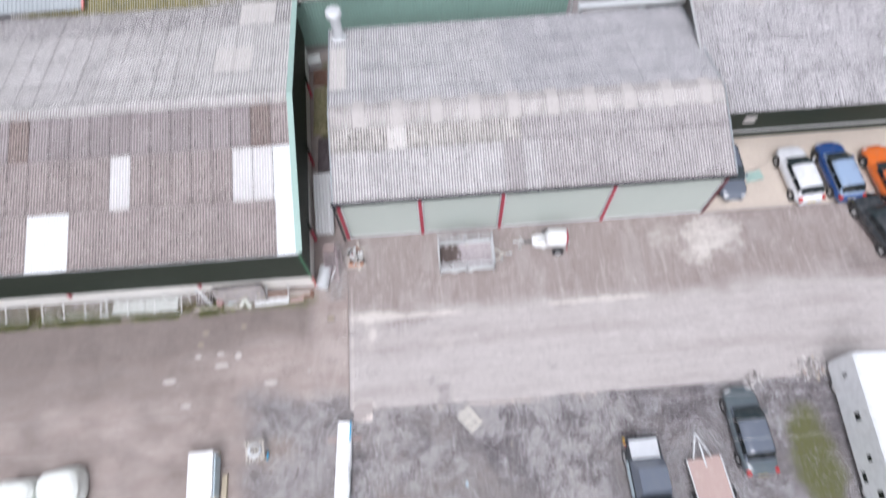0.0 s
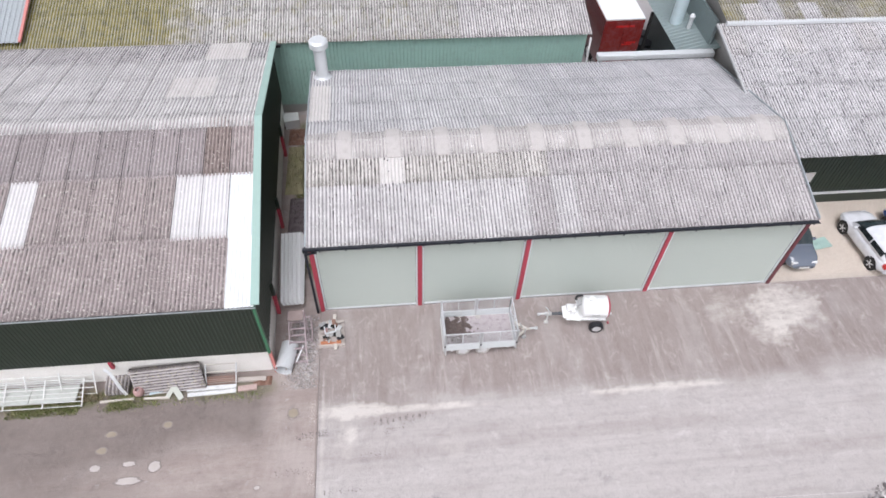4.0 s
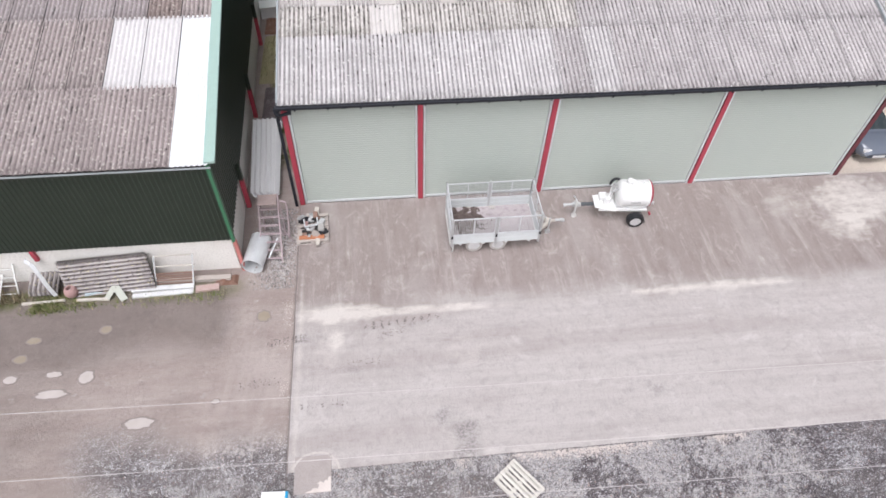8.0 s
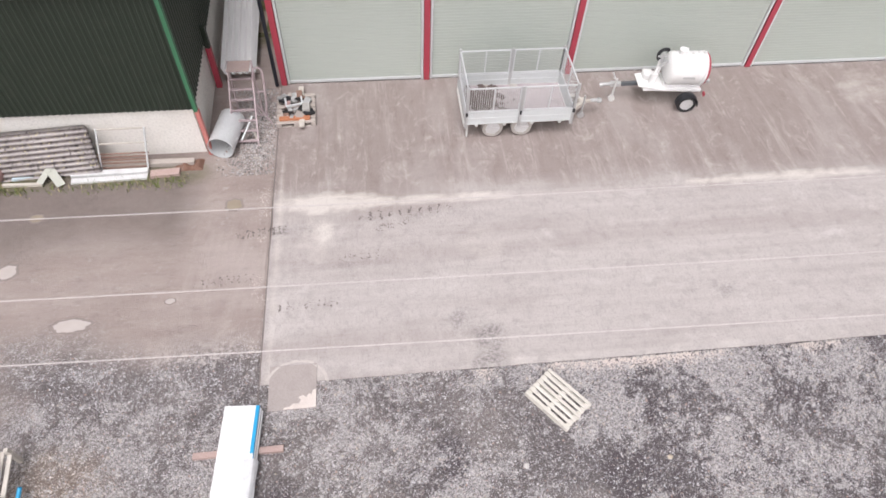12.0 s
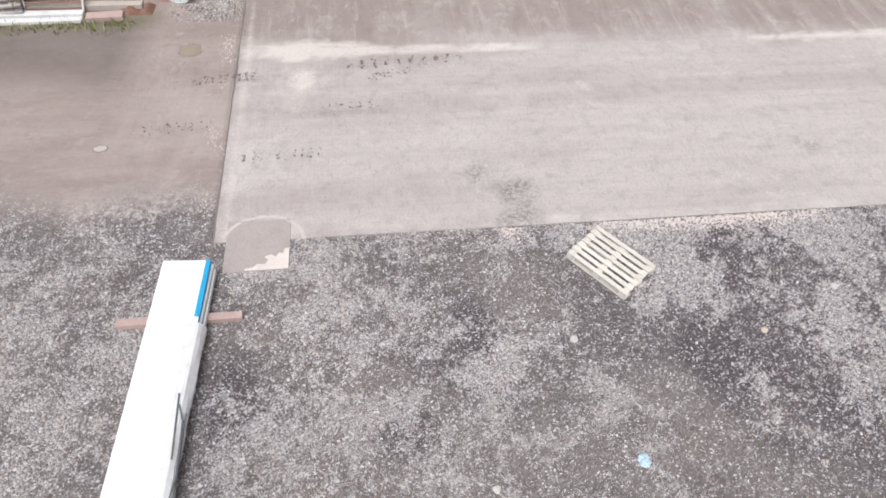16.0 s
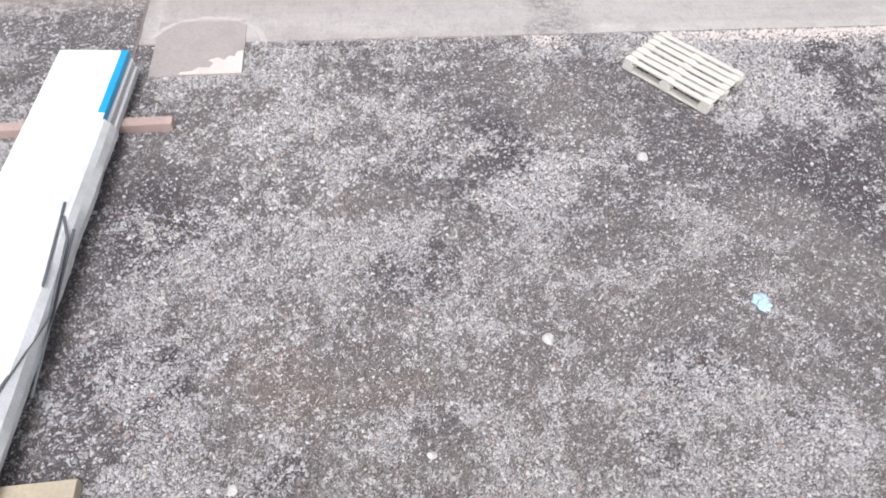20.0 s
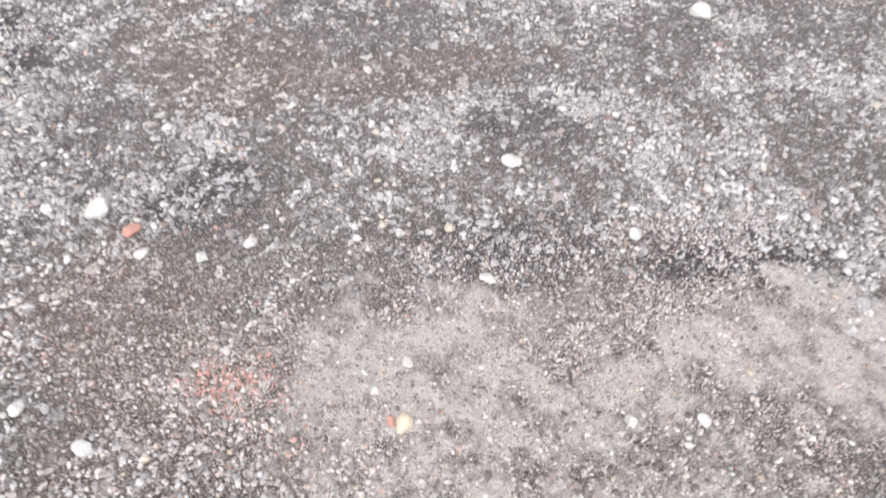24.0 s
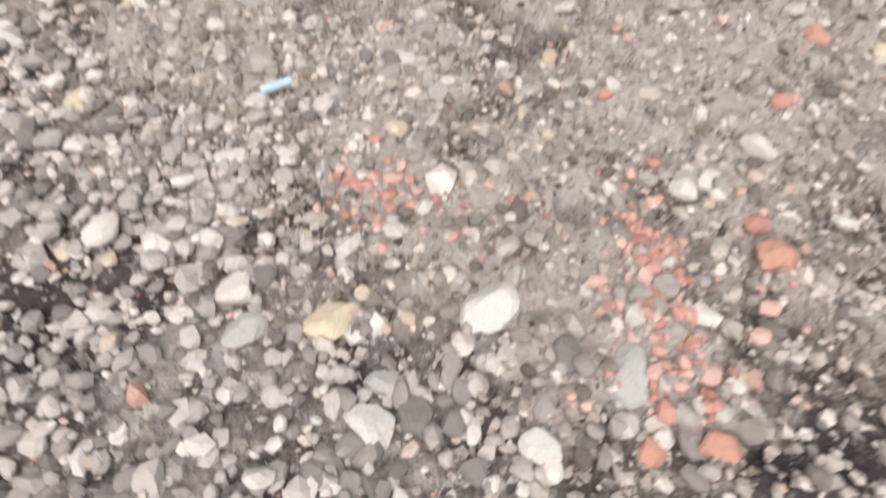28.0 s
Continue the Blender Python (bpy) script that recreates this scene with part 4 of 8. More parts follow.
rod((AX0 - 0.12, 20.2, 4.37), (AX0 - 0.12, 20.2, 0.05), 0.055, bm, 10)
part("downpipe", bm, "gutter_black", shed)
for y0, z0, y1, z1, d0, d1 in ((*EAVE, *RIDGE, 0, 0), (*RIDGE, *BACK, 0, -0.22)):
    for x in (AX0 - 0.05, AX1 + 0.1):
        part("barge_board", bar((x + d0, y0, z0 + 0.04), (x + d1, y1, z1 + 0.04), 0.05, 0.16), "metal_sheet", shed)
fl = part("flue", rod((-1.6, 31.25, 4.55), (-1.6, 31.25, 6.4), 0.3, None, 20), "galv_light", shed, "galvanised flue with a wide cowl")
bm = rod((-1.6, 31.25, 6.3), (-1.6, 31.25, 6.45), 0.32, None, 20, 0.46)
rod((-1.6, 31.25, 6.45), (-1.6, 31.25, 6.72), 0.46, bm, 20, 0.46)
rod((-1.6, 31.25, 6.72), (-1.6, 31.25, 6.82), 0.46, bm, 20, 0.36)
part("cowl", bm, "galv_light", fl)
part("collar", rod((-1.6, 31.25, 4.6), (-1.6, 31.25, 4.85), 0.5, None, 20, 0.32), "galv_light", fl)

# ---- green-clad barn ----
M["red_faded"] = paint("faded_red_paint", (0.6, 0.22, 0.2), 0.7, 0, 0.4, (0.6, 0.4, 0.36), 2)
barn = thing("green_barn", "dark green barn with patched brown corrugated roof and white base", "barn")
BE, BR, BB = (17.35, 4.9), (25.85, 6.6), (34.2, 4.85)
BX = -3.72
out = [(17.5, -0.1), (17.5, 4.8), (25.85, 6.4), (34.1, 4.7), (34.1, -0.1)]
part("wall", poly_prism(out, -32.0, BX - 0.12, SH, 17.5), "white_render", barn, "white rendered base wall")
part("cladding", panel_wall((-32, 17.44), (BX, 17.44), 1.55, 4.86, 0.15, 0.022), "green_dark", barn)
v, f = panel_wall((BX - 0.06, 17.44), (BX - 0.06 + SH * 16.7, 34.1), 1.55, 6.5)
top = lambda y: 4.8 + 1.65 * (y - 17.44) / 8.4 if y < 25.85 else 6.45 - 1.7 * (y - 25.85) / 8.3
part("cladding", ([(p.x, p.y, min(p.z, top(p.y))) for p in v], f), "green_dark", barn)


def pick_b(r, c):
    k = 26 - c  # sheets counted from the gable
    if k == 0:
        return "rooflight" if r < 2 else "cement_brown"
    if k in (1, 2) and r == 1:
        return "rooflight_pale"
    if k == 8 and r == 1:
        return "rooflight_pale"
    if k in (11, 12) and r == 0:
        return "rooflight"
    if r == 2 and k in (13, 1, 20):
        return "cement_rust"
    return "cement_plum" if r == 2 else "cement_brown"


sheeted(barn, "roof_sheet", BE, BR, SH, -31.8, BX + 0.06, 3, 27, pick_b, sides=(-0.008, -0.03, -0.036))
# added near-black sheet, so the gaps between roof sheets read as shaded
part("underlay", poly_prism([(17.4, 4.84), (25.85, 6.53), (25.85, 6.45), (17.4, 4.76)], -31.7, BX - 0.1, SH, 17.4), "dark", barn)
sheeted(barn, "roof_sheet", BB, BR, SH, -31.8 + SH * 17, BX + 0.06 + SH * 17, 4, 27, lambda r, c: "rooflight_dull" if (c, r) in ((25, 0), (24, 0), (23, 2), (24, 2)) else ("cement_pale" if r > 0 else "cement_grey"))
bcap = part("ridge_cap", wave(28.1 / 27, 0.55, 0.146, 0.03), "cement_pale", barn)
bcap.matrix_basis = pose(-31.8 + SH * 8.5, 25.35, 6.56, 11, 0, 0)
for k in range(27):
    x = -31.8 + SH * 8.5 + k * 28.1 / 27
    if k:
        again("ridge_cap", bcap, barn, pose(x, 25.35, 6.555, 11, 0, 0))
    again("ridge_cap", bcap, barn, pose(x + 28.1 / 27, 26.35, 6.56, 11, 0, 180))
for y0, z0, y1, z1, mm in ((*BE, *BR, "green_pale_trim"), (*BR, *BB, "green_pale_trim")):
    part("verge_flashing", bar((BX + 0.1 + SH * (y0 - 17.4), y0, z0 + 0.06), (BX + 0.1 + SH * (y1 - 17.4), y1, z1 + 0.06), 0.3, 0.09), mm, barn, "pale green verge flashing")
part("corner_flashing", box(BX - 0.06, BX + 0.04, 17.36, 17.5, 1.5, 4.82, 0.01), "green_trim", barn, "bright green corner flashing")
part("gutter", box(-31.9, BX + 0.1, 17.3, 17.35, 4.77, 4.82, 0.015), "metal_sheet", barn, "grey metal eaves gutter")
for x in (-9.9, -17.0, -24.2):
    part("post", box(x - 0.06, x + 0.06, 17.38, 17.5, 1.12, 1.56), "red", barn)
part("post", box(BX - 0.04, BX + 0.06, 17.36, 17.5, 0, 1.52), "red_faded", barn, "faded pinkish red corner post")
for y in (20.35, 25.5, 30.8):
    x = BX + SH * (y - 17.4)
    pst = part("post", box(x - 0.05, x + 0.1, y - 0.08, y + 0.08, 0, 1.38), "red", barn)
    part("green_sleeve", box(x - 0.045, x + 0.095, y - 0.075, y + 0.075, 1.382, 2.05), "green_dark", pst)

# ---- long shed behind, partly mossed ----
rear = thing("rear_shed", "long shed with mossy corrugated roof and pale green cladding", "shed")
CX0, CX1 = -21.4, 12.85
CE, CR, CB = (34.3, 4.77), (40.8, 6.6), (48.6, 4.77)
part("body", poly_prism([(34.6, -0.1), (34.6, 4.6), (40.8, 6.4), (48.4, 4.6), (48.4, -0.1)], CX0 + 0.1, CX1 - 0.1), "block", rear)
part("cladding", panel_wall((-12, 34.55), (CX1, 34.55), 0.6, 4.75), "green_teal", rear)
part("gable_cladding", poly_prism([(34.55, 0.5), (34.55, 4.65), (40.8, 6.45), (48.4, 4.65), (48.4, 0.5)], CX1 - 0.1, CX1 - 0.04), "metal_sheet", rear)


def pick_c(r, c):
    return "cement_moss" if c < 26 else "cement_grey"


sheeted(rear, "roof_sheet", CE, CR, 0.0, CX0, CX1 + 0.1, 3, 33, pick_c)
sheeted(rear, "roof_sheet", CB, CR, 0.0, CX0, CX1 + 0.1, 3, 33, lambda r, c: "cement_moss_thin" if c < 4 + r * 2 else ("cement_grey" if c < 15 else "cement_pale"))
rcap = part("ridge_cap", wave(34.3 / 33, 0.45, 0.146, 0.03), "cement_grey", rear)
rcap.matrix_basis = pose(CX0, 40.4, 6.58, 14, 0, 0)
vent = part("ridge_vent", box(-0.3, 0.3, -0.35, 0.35, 0, 0.28, 0.05), "cement_grey", rear)
vent.matrix_basis = pose(CX0 + 1.5, 40.8, 6.6)
for k in range(33):
    x = CX0 + k * 34.3 / 33
    if k:
        again("ridge_cap", rcap, rear, pose(x, 40.4, 6.575, 14, 0, 0))
    again("ridge_cap", rcap, rear, pose(x + 34.3 / 33, 41.2, 6.58, 13, 0, 180))
for k in range(14):
    again("ridge_vent", vent, rear, pose(10.98 - 2.14 * k, 40.8, 6.6))
part("gutter", box(CX0, -3.9, 34.08, 34.22, 4.62, 4.74, 0.02), "black", rear)
canopy = thing("sheet_canopy", "lean-to roof of grey-blue steel sheets with a red edge", "canopy")
part("roof", wave(14.3, 5.75, 0.25, 0.03, flat=True), "metal_sheet", canopy)
canopy.matrix_world = pose(-31.2, 34.45, 5.12, 17.6, 0, 0)
part("edge_trim", bar((14.28, 0, 0.05), (14.28, 5.75, 0.05), 0.13, 0.1), "red_faded", canopy)

# ---- hall on the far side of the car park ----
hall = thing("spotted_hall", "wide hall with lichen-spotted corrugated roof and dark green cladding", "hall")
DX0, DX1 = 19.5, 62.0
part("body", poly_prism([(25.45, -0.1), (25.45, 4.5), (32.2, 6.2), (36.15, 7.1), (40.7, 5.5), (40.7, -0.1)], DX0 + 0.3, DX1), "block", hall)
part("cladding", panel_wall((DX0 + 0.3, 25.35), (DX1, 25.35), 0.76, 4.62), "green_dark", hall)
part("band", box(DX0 + 0.3, DX1, 25.27, 25.35, 0.62, 0.74), "galv_light", hall)
part("plinth", box(DX0 + 0.3, DX1, 25.3, 25.42, -0.1, 0.61), "green_dark", hall)
part("window", box(22.15, 22.85, 25.24, 25.31, 1.6, 2.25, 0.02), "rooflight_dull", hall)
pick_d = lambda r, c: random.choices(["cement_spotted", "cement_grey", "cement_tan"], [12, 2, 0.7])[0]
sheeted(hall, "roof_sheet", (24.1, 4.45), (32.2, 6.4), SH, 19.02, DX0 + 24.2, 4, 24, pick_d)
pick_e = lambda r, c: "rooflight_dull" if (r == 0 and c == 9) else random.choices(["cement_moss_thin", "cement_spotted", "cement_grey"], [12, 1, 1])[0] if r < 2 else random.choice(["cement_moss_thin", "cement_worn"])
sheeted(hall, "roof_sheet", (32.15, 6.55), (36.15, 7.35), 0.0, DX0 - 0.3, DX0 + 25, 3, 24, pick_e)
sheeted(hall, "roof_sheet", (40.85, 5.75), (36.15, 7.35), 0.0, DX0 - 0.3, DX0 + 25, 3, 24, lambda r, c: "cement_pale" if random.random() < 0.7 else "cement_grey")
part("roof_rest", poly_prism([(24.1, 4.4), (32.2, 6.45), (36.15, 7.33), (40.85, 5.75), (40.85, 5.65), (36.15, 7.2), (32.2, 6.3), (24.1, 4.3)], DX0 + 23.9, DX1), "cement_spotted", hall)
part("flashing", box(DX0 - 0.3, DX0 + 25, 32.0, 32.25, 6.42, 6.6, 0.03), "galv_light", hall)
part("verge", bar((19.02, 24.1, 4.48), (18.76, 32.2, 6.43), 0.1, 0.1), "galv", hall)

# ---- materials of the loose things ----
M["galv_dirty"] = paint("muddy_galvanised_steel", (0.7, 0.7, 0.68), 0.55, 0.1, 0.4, (0.42, 0.37, 0.34), 4)
M["white_paint"] = paint("white_painted_steel", (0.82, 0.82, 0.81), 0.35, 0, 0.1)
M["rubber"] = paint("black_rubber", (0.02, 0.02, 0.022), 0.75, 0, 0.4, (0.15, 0.13, 0.12), 6)
M["rubber_muddy"] = paint("mud_caked_rubber", (0.45, 0.42, 0.39), 0.9, 0, 0.4, (0.2, 0.17, 0.15), 8)
M["rim_grey"] = paint("grey_painted_rim", (0.68, 0.68, 0.68), 0.4, 0.3, 0.3)
M["wood_grey"] = paint("weathered_grey_wood", (0.5, 0.45, 0.41), 0.85, 0, 0.5, (0.25, 0.21, 0.19), 5, rnd=0.25)
M["wood_pale"] = paint("pale_pallet_wood", (0.66, 0.62, 0.56), 0.8, 0, 0.35, (0.42, 0.37, 0.32), 5, rnd=0.2)
M["wood_pink"] = paint("pinkish_weathered_timber", (0.46, 0.34, 0.31), 0.85, 0, 0.4, (0.6, 0.52, 0.47), 4)
M["wood_sawn"] = paint("sawn_softwood", (0.5, 0.43, 0.32), 0.8, 0, 0.3)
M["rusty"] = paint("rusty_steel", (0.3, 0.19, 0.15), 0.8, 0.2, 0.5, (0.16, 0.08, 0.05), 6)
M["pinkish_steel"] = paint("faded_pink_painted_steel", (0.45, 0.365, 0.38), 0.6, 0.1, 0.5, (0.3, 0.22, 0.2), 6)
M["terracotta"] = paint("terracotta", (0.43, 0.27, 0.255), 0.8, 0, 0.4)
M["orange"] = paint("orange_plastic", (0.5, 0.2, 0.1), 0.6, 0, 0.4)
M["blue_film"] = paint("bright_blue_film", (0.02, 0.36, 0.66), 0.35, 0, 0.15)
M["white_panel"] = paint("white_coated_panel", (0.86, 0.86, 0.86), 0.4, 0, 0.03)
M["core"] = paint("grey_panel_edge", (0.5, 0.51, 0.52), 0.6, 0, 0.2)
M["wrap"] = paint("milky_plastic_wrap", (0.72, 0.73, 0.74), 0.25, 0, 0.5, (0.4, 0.42, 0.45), 6)
M["strap"] = paint("dark_grey_strap", (0.1, 0.11, 0.12), 0.5)
M["pale_blue"] = paint("pale_blue_sheet", (0.5, 0.6, 0.64), 0.6, 0, 0.3)
M["muck"] = paint("dark_muck", (0.13, 0.1, 0.09), 0.95, 0, 0.5, (0.33, 0.29, 0.27), 14)
M["rag"] = paint("pale_blue_rag", (0.5, 0.66, 0.78), 0.9, 0, 0.2)


def tyre(r, w, seg=24):
    """A tyre round the y axis, centred at the origin."""
    prof = [(r * 0.7, -w * 0.42), (r * 0.82, -w * 0.5), (r * 0.95, -w * 0.46), (r, -w * 0.3), (r, w * 0.3), (r * 0.95, w * 0.46), (r * 0.82, w * 0.5), (r * 0.7, w * 0.42)]
    v = [(a * math.cos(t), y, a * math.sin(t)) for t in np.linspace(0, 2 * math.pi, seg, endpoint=False) for a, y in prof]
    k = len(prof)
    return v, [(i * k + j, i * k + (j + 1) % k, ((i + 1) % seg) * k + (j + 1) % k, ((i + 1) % seg) * k + j) for i in range(seg) for j in range(k)]


def rim(r, w, spokes=5):
    bm = bmesh.new()
    rod((0, -w * 0.34, 0), (0, w * 0.34, 0), r * 0.69, bm, 24)
    rod((0, -w * 0.46, 0), (0, w * 0.46, 0), r * 0.16, bm, 10)
    for k in range(spokes):
        t = 2 * math.pi * k / spokes
        bar((0, 0, 0), (r * 0.69 * math.cos(t), 0, r * 0.69 * math.sin(t)), r * 0.2, w * 0.86, bm, (0, 1, 0))
    return bm


def wheel(parent, x, y, z, r, w, tyre_mat="rubber", rim_mat="rim_grey"):
    t = part("wheel", tyre(r, w), tyre_mat, parent)
    t.matrix_basis = pose(x, y, z)
    part("rim", rim(r, w), rim_mat, t)
    return t


# ---- cage-sided trailer with two axles ----
tr = thing("cage_trailer", "galvanised twin-axle trailer with mesh cage sides, muck inside", "trailer", 4.86, 18.36, 0)
L2, W2 = 1.51, 0.83
bm = box(-L2, L2, -W2, W2, 0.5, 0.555)
for x in (-1.2, -0.4, 0.4, 1.2):
    box(x - 0.04, x + 0.04, -W2, W2, 0.42, 0.5, bm=bm)
part("floor", bm, "galv_dirty", tr)
for y in (-0.56, 0.56):
    part("chassis_rail", bar((-L2, y, 0.45), (L2 * 0.95, y, 0.45), 0.06, 0.12), "galv_dirty", tr)
M["bed_dirt"] = paint("dusty_trailer_bed", (0.44, 0.395, 0.4), 0.9, 0, 0.85, (0.15, 0.115, 0.12), 5.0)
M["cage_board"] = paint("dusty_pale_galvanised_board", (0.68, 0.71, 0.71), 0.6, 0.1, 0.3, (0.5, 0.46, 0.42), 2.5)
muck_v = [(x, y, 0.575 + 0.025 * noise.noise((x * 3, y * 3, 0)) + 0.012 * noise.noise((x * 11, y * 11, 2))) for x in np.linspace(-1.47, 1.47, 40) for y in np.linspace(-0.79, 0.79, 22)]
part("dusty_bed", (muck_v, [(i * 22 + j, (i + 1) * 22 + j, (i + 1) * 22 + j + 1, i * 22 + j + 1) for i in range(39) for j in range(21)]), "bed_dirt", tr, "dried mud and dust on the bed")
heap_v = [(x, y, 0.55 + max(0.0, 0.2 - 0.3 * math.hypot((x + 1.0) * 0.8, (y - 0.2) * 0.9) + 0.16 * noise.noise((x * 5, y * 5, 3)) + 0.06 * noise.noise((x * 15, y * 15, 5)))) for x in np.linspace(-1.47, 0.3, 52) for y in np.linspace(-0.79, 0.79, 46)]
part("muck", (heap_v, [(i * 46 + j, (i + 1) * 46 + j, (i + 1) * 46 + j + 1, i * 46 + j + 1) for i in range(51) for j in range(45)]), "muck", tr, "heap of dark muck")


def cage_side(length, dense, name):
    """A drop side with a solid lower board and a mesh frame above, along x from 0, standing at y = 0."""
    bm = box(0, length, -0.012, 0.012, 0.53, 0.93, 0.004)
    for z in (0.545, 0.735, 0.915):
        box(0.02, length - 0.02, -0.022, -0.0121, z - 0.02, z + 0.02, 0.003, bm)
    p = part(name, bm, "cage_board", tr)
    bm = bmesh.new()
    for z in (0.97, 1.74):
        bar((0.02, 0, z), (length - 0.02, 0, z), 0.035, 0.035, bm)
    for x in (0.02, length / 2, length - 0.02):
        bar((x, 0, 0.95), (x, 0, 1.74), 0.03, 0.03, bm)
    part("mesh_frame", bm, "galv_light", p)
    bm = bmesh.new()
    for x in np.linspace(0.05, length - 0.05, 24 if dense else 30):
        bar((x, 0, 0.98), (x, 0, 1.73), 0.014 if dense else 0.003, 0.003, bm)
    for z in np.linspace(1.0, 1.71, 22 if dense else 15):
        bar((0.03, 0.006, z), (length - 0.03, 0.006, z), 0.003, 0.003, bm)
    part("wire_mesh", bm, "galv" if dense else "galv_light", p)
    return p


for x, y, rz, ln, nm in ((-L2, -W2, 0, L2 - 0.04, "side"), (0.04, -W2, 0, L2 - 0.04, "side"), (-L2, W2, 0, L2 - 0.04, "side"), (0.04, W2, 0, L2 - 0.04, "side"), (L2, -W2, 90, 2 * W2, "headboard"), (-L2, -W2, 90, 2 * W2, "tailgate")):
    cage_side(ln, x < 0 and y < 0 and not rz, nm).matrix_basis = pose(x, y, 0, 0, 0, rz)
for x in (-L2, 0, L2):
    for s_ in (-1, 1):
        post_ = part("corner_post", bar((x, s_ * (W2 + 0.02), 0.42), (x, s_ * (W2 + 0.02), 1.8 if x else 1.78), 0.07, 0.07), "galv", tr)
        part("latch", box(x - 0.03, x + 0.03, s_ * (W2 + 0.07) - 0.014, s_ * (W2 + 0.07) + 0.014, 0.86, 0.98, 0.006), "black", post_)
for x in (-0.72, 0.12):
    for y in (-0.72, 0.72):
        wheel(tr, x, y, 0.3, 0.3, 0.19, "rubber_muddy", "rim_grey")
for y in (-0.72, 0.72):
    part("axle_beam", bar((-0.95, y * 0.8, 0.4), (0.65, y * 0.8, 0.4), 0.06, 0.08), "galv_dirty", tr)
for y in (-0.5, 0.5):
    part("drawbar", bar((1.45, y, 0.45), (2.15, 0, 0.47), 0.1, 0.12), "wood_pale", tr, "dusty cream drawbar")
part("coupling_beam", bar((1.95, 0, 0.48), (2.35, 0, 0.48), 0.08, 0.08), "wood_pale", tr)
bm = rod((2.3, 0, 0.5), (2.55, 0, 0.5), 0.05, None, 10)
rod((2.52, 0, 0.5), (2.62, 0, 0.47), 0.075, bm, 12)
part("hitch", bm, "galv", tr)
part("handbrake_lever", bar((2.0, 0.08, 0.5), (1.82, 0.08, 0.86), 0.03, 0.03), "galv_light", tr)
bm = rod((2.05, -0.16, 0.14), (2.05, -0.16, 0.8), 0.03)
rod((2.05, -0.2, 0.1), (2.05, -0.12, 0.1), 0.1, bm, 14)
part("jockey_wheel", bm, "galv", tr)
part("rear_prop", rod((-1.45, -0.74, 0.0), (-1.45, -0.74, 0.45), 0.03), "galv_dirty", tr)
part("tail_lamp_board", box(-L2 - 0.06, -L2 - 0.02, -0.8, 0.8, 0.42, 0.52, 0.01), "galv_dirty", tr)

# ---- white vacuum tank on a one-axle chassis ----
tk = thing("tank_trailer", "white vacuum tank trailer with a red end cap on one axle", "trailer", 10.1, 18.86, 0, -5)
seg = 32


def turned(name, rings, mat, label="", zc=1.15):
    v = [(x, r * math.cos(t), zc + r * math.sin(t)) for x, r in rings for t in np.linspace(0, 2 * math.pi, seg, endpoint=False)]
    o = part(name, (v, [(i * seg + j, i * seg + (j + 1) % seg, (i + 1) * seg + (j + 1) % seg, (i + 1) * seg + j) for i in range(len(rings) - 1) for j in range(seg)]), mat, tk, label)
    for p in o.data.polygons:
        p.use_smooth = True
    return o


turned("tank", [(-0.7, 0.02), (-0.69, 0.2), (-0.65, 0.36), (-0.58, 0.45), (-0.52, 0.475), (0.38, 0.475), (0.4, 0.47)], "white_paint")
turned("rim_band", [(0.34, 0.47), (0.34, 0.492), (0.43, 0.492), (0.43, 0.47)], "white_paint")
turned("end_cap", [(0.425, 0.49), (0.46, 0.485), (0.52, 0.42), (0.57, 0.28), (0.59, 0.02)], "red", "red dished end cap")
bm = box(-1.25, 0.5, -0.36, 0.36, 0.55, 0.64, 0.02)
box(-0.65, 0.45, -0.3, 0.3, 0.64, 0.74, 0.02, bm)
part("chassis", bm, "white_paint", tk)
part("deck_plate", loft([[(-1.4, -0.3, 0.66), (-1.4, 0.3, 0.66), (-1.4, 0.3, 0.68), (-1.4, -0.3, 0.68)], [(-0.66, -0.48, 0.66), (-0.66, 0.48, 0.66), (-0.66, 0.48, 0.68), (-0.66, -0.48, 0.68)]]), "white_paint", tk)
part("pump_box", box(-1.2, -0.92, 0.0, 0.34, 0.682, 0.85, 0.04), "white_paint", tk)
bm = rod((-0.82, 0.1, 0.68), (-0.82, 0.1, 1.3), 0.07, None, 12)
rod((-0.82, 0.1, 1.15), (-0.62, 0.1, 1.2), 0.06, bm, 10)
rod((-0.98, -0.12, 0.68), (-0.98, -0.12, 1.0), 0.1, bm, 14)
rod((-0.98, -0.12, 1.0), (-0.84, 0.08, 1.12), 0.04, bm, 10)
part("pipework", bm, "white_paint", tk)
pts = [(-0.72 - 0.17 * math.sin(t), 0.26, 1.38 + 0.2 * math.cos(t)) for t in np.linspace(-0.6, 2.9, 12)]
bm = bmesh.new()
for p, q in zip(pts, pts[1:]):
    rod(p, q, 0.05, bm, 10)
part("suction_hose", bm, "black", tk, "curved black suction hose")
bm = rod((-0.84, 0.02, 1.3), (-0.84, 0.02, 1.62), 0.045, None, 10)
rod((-0.98, 0.02, 1.5), (-0.72, 0.02, 1.5), 0.03, bm, 8)
rod((-0.9, -0.1, 1.25), (-0.7, -0.1, 1.45), 0.035, bm, 8)
part("valve_gear", bm, "galv", tk)
bm = rod((-0.3, 0, 1.6), (-0.3, 0, 1.74), 0.11, None, 16)
rod((-0.3, 0, 1.74), (-0.3, 0, 1.77), 0.13, bm, 16)
rod((0.0, 0, 1.6), (0.0, 0, 1.7), 0.05, bm, 12)
rod((-0.42, 0, 1.76), (-0.18, 0, 1.8), 0.018, bm, 8)
part("filler_cap", bm, "white_paint", tk)
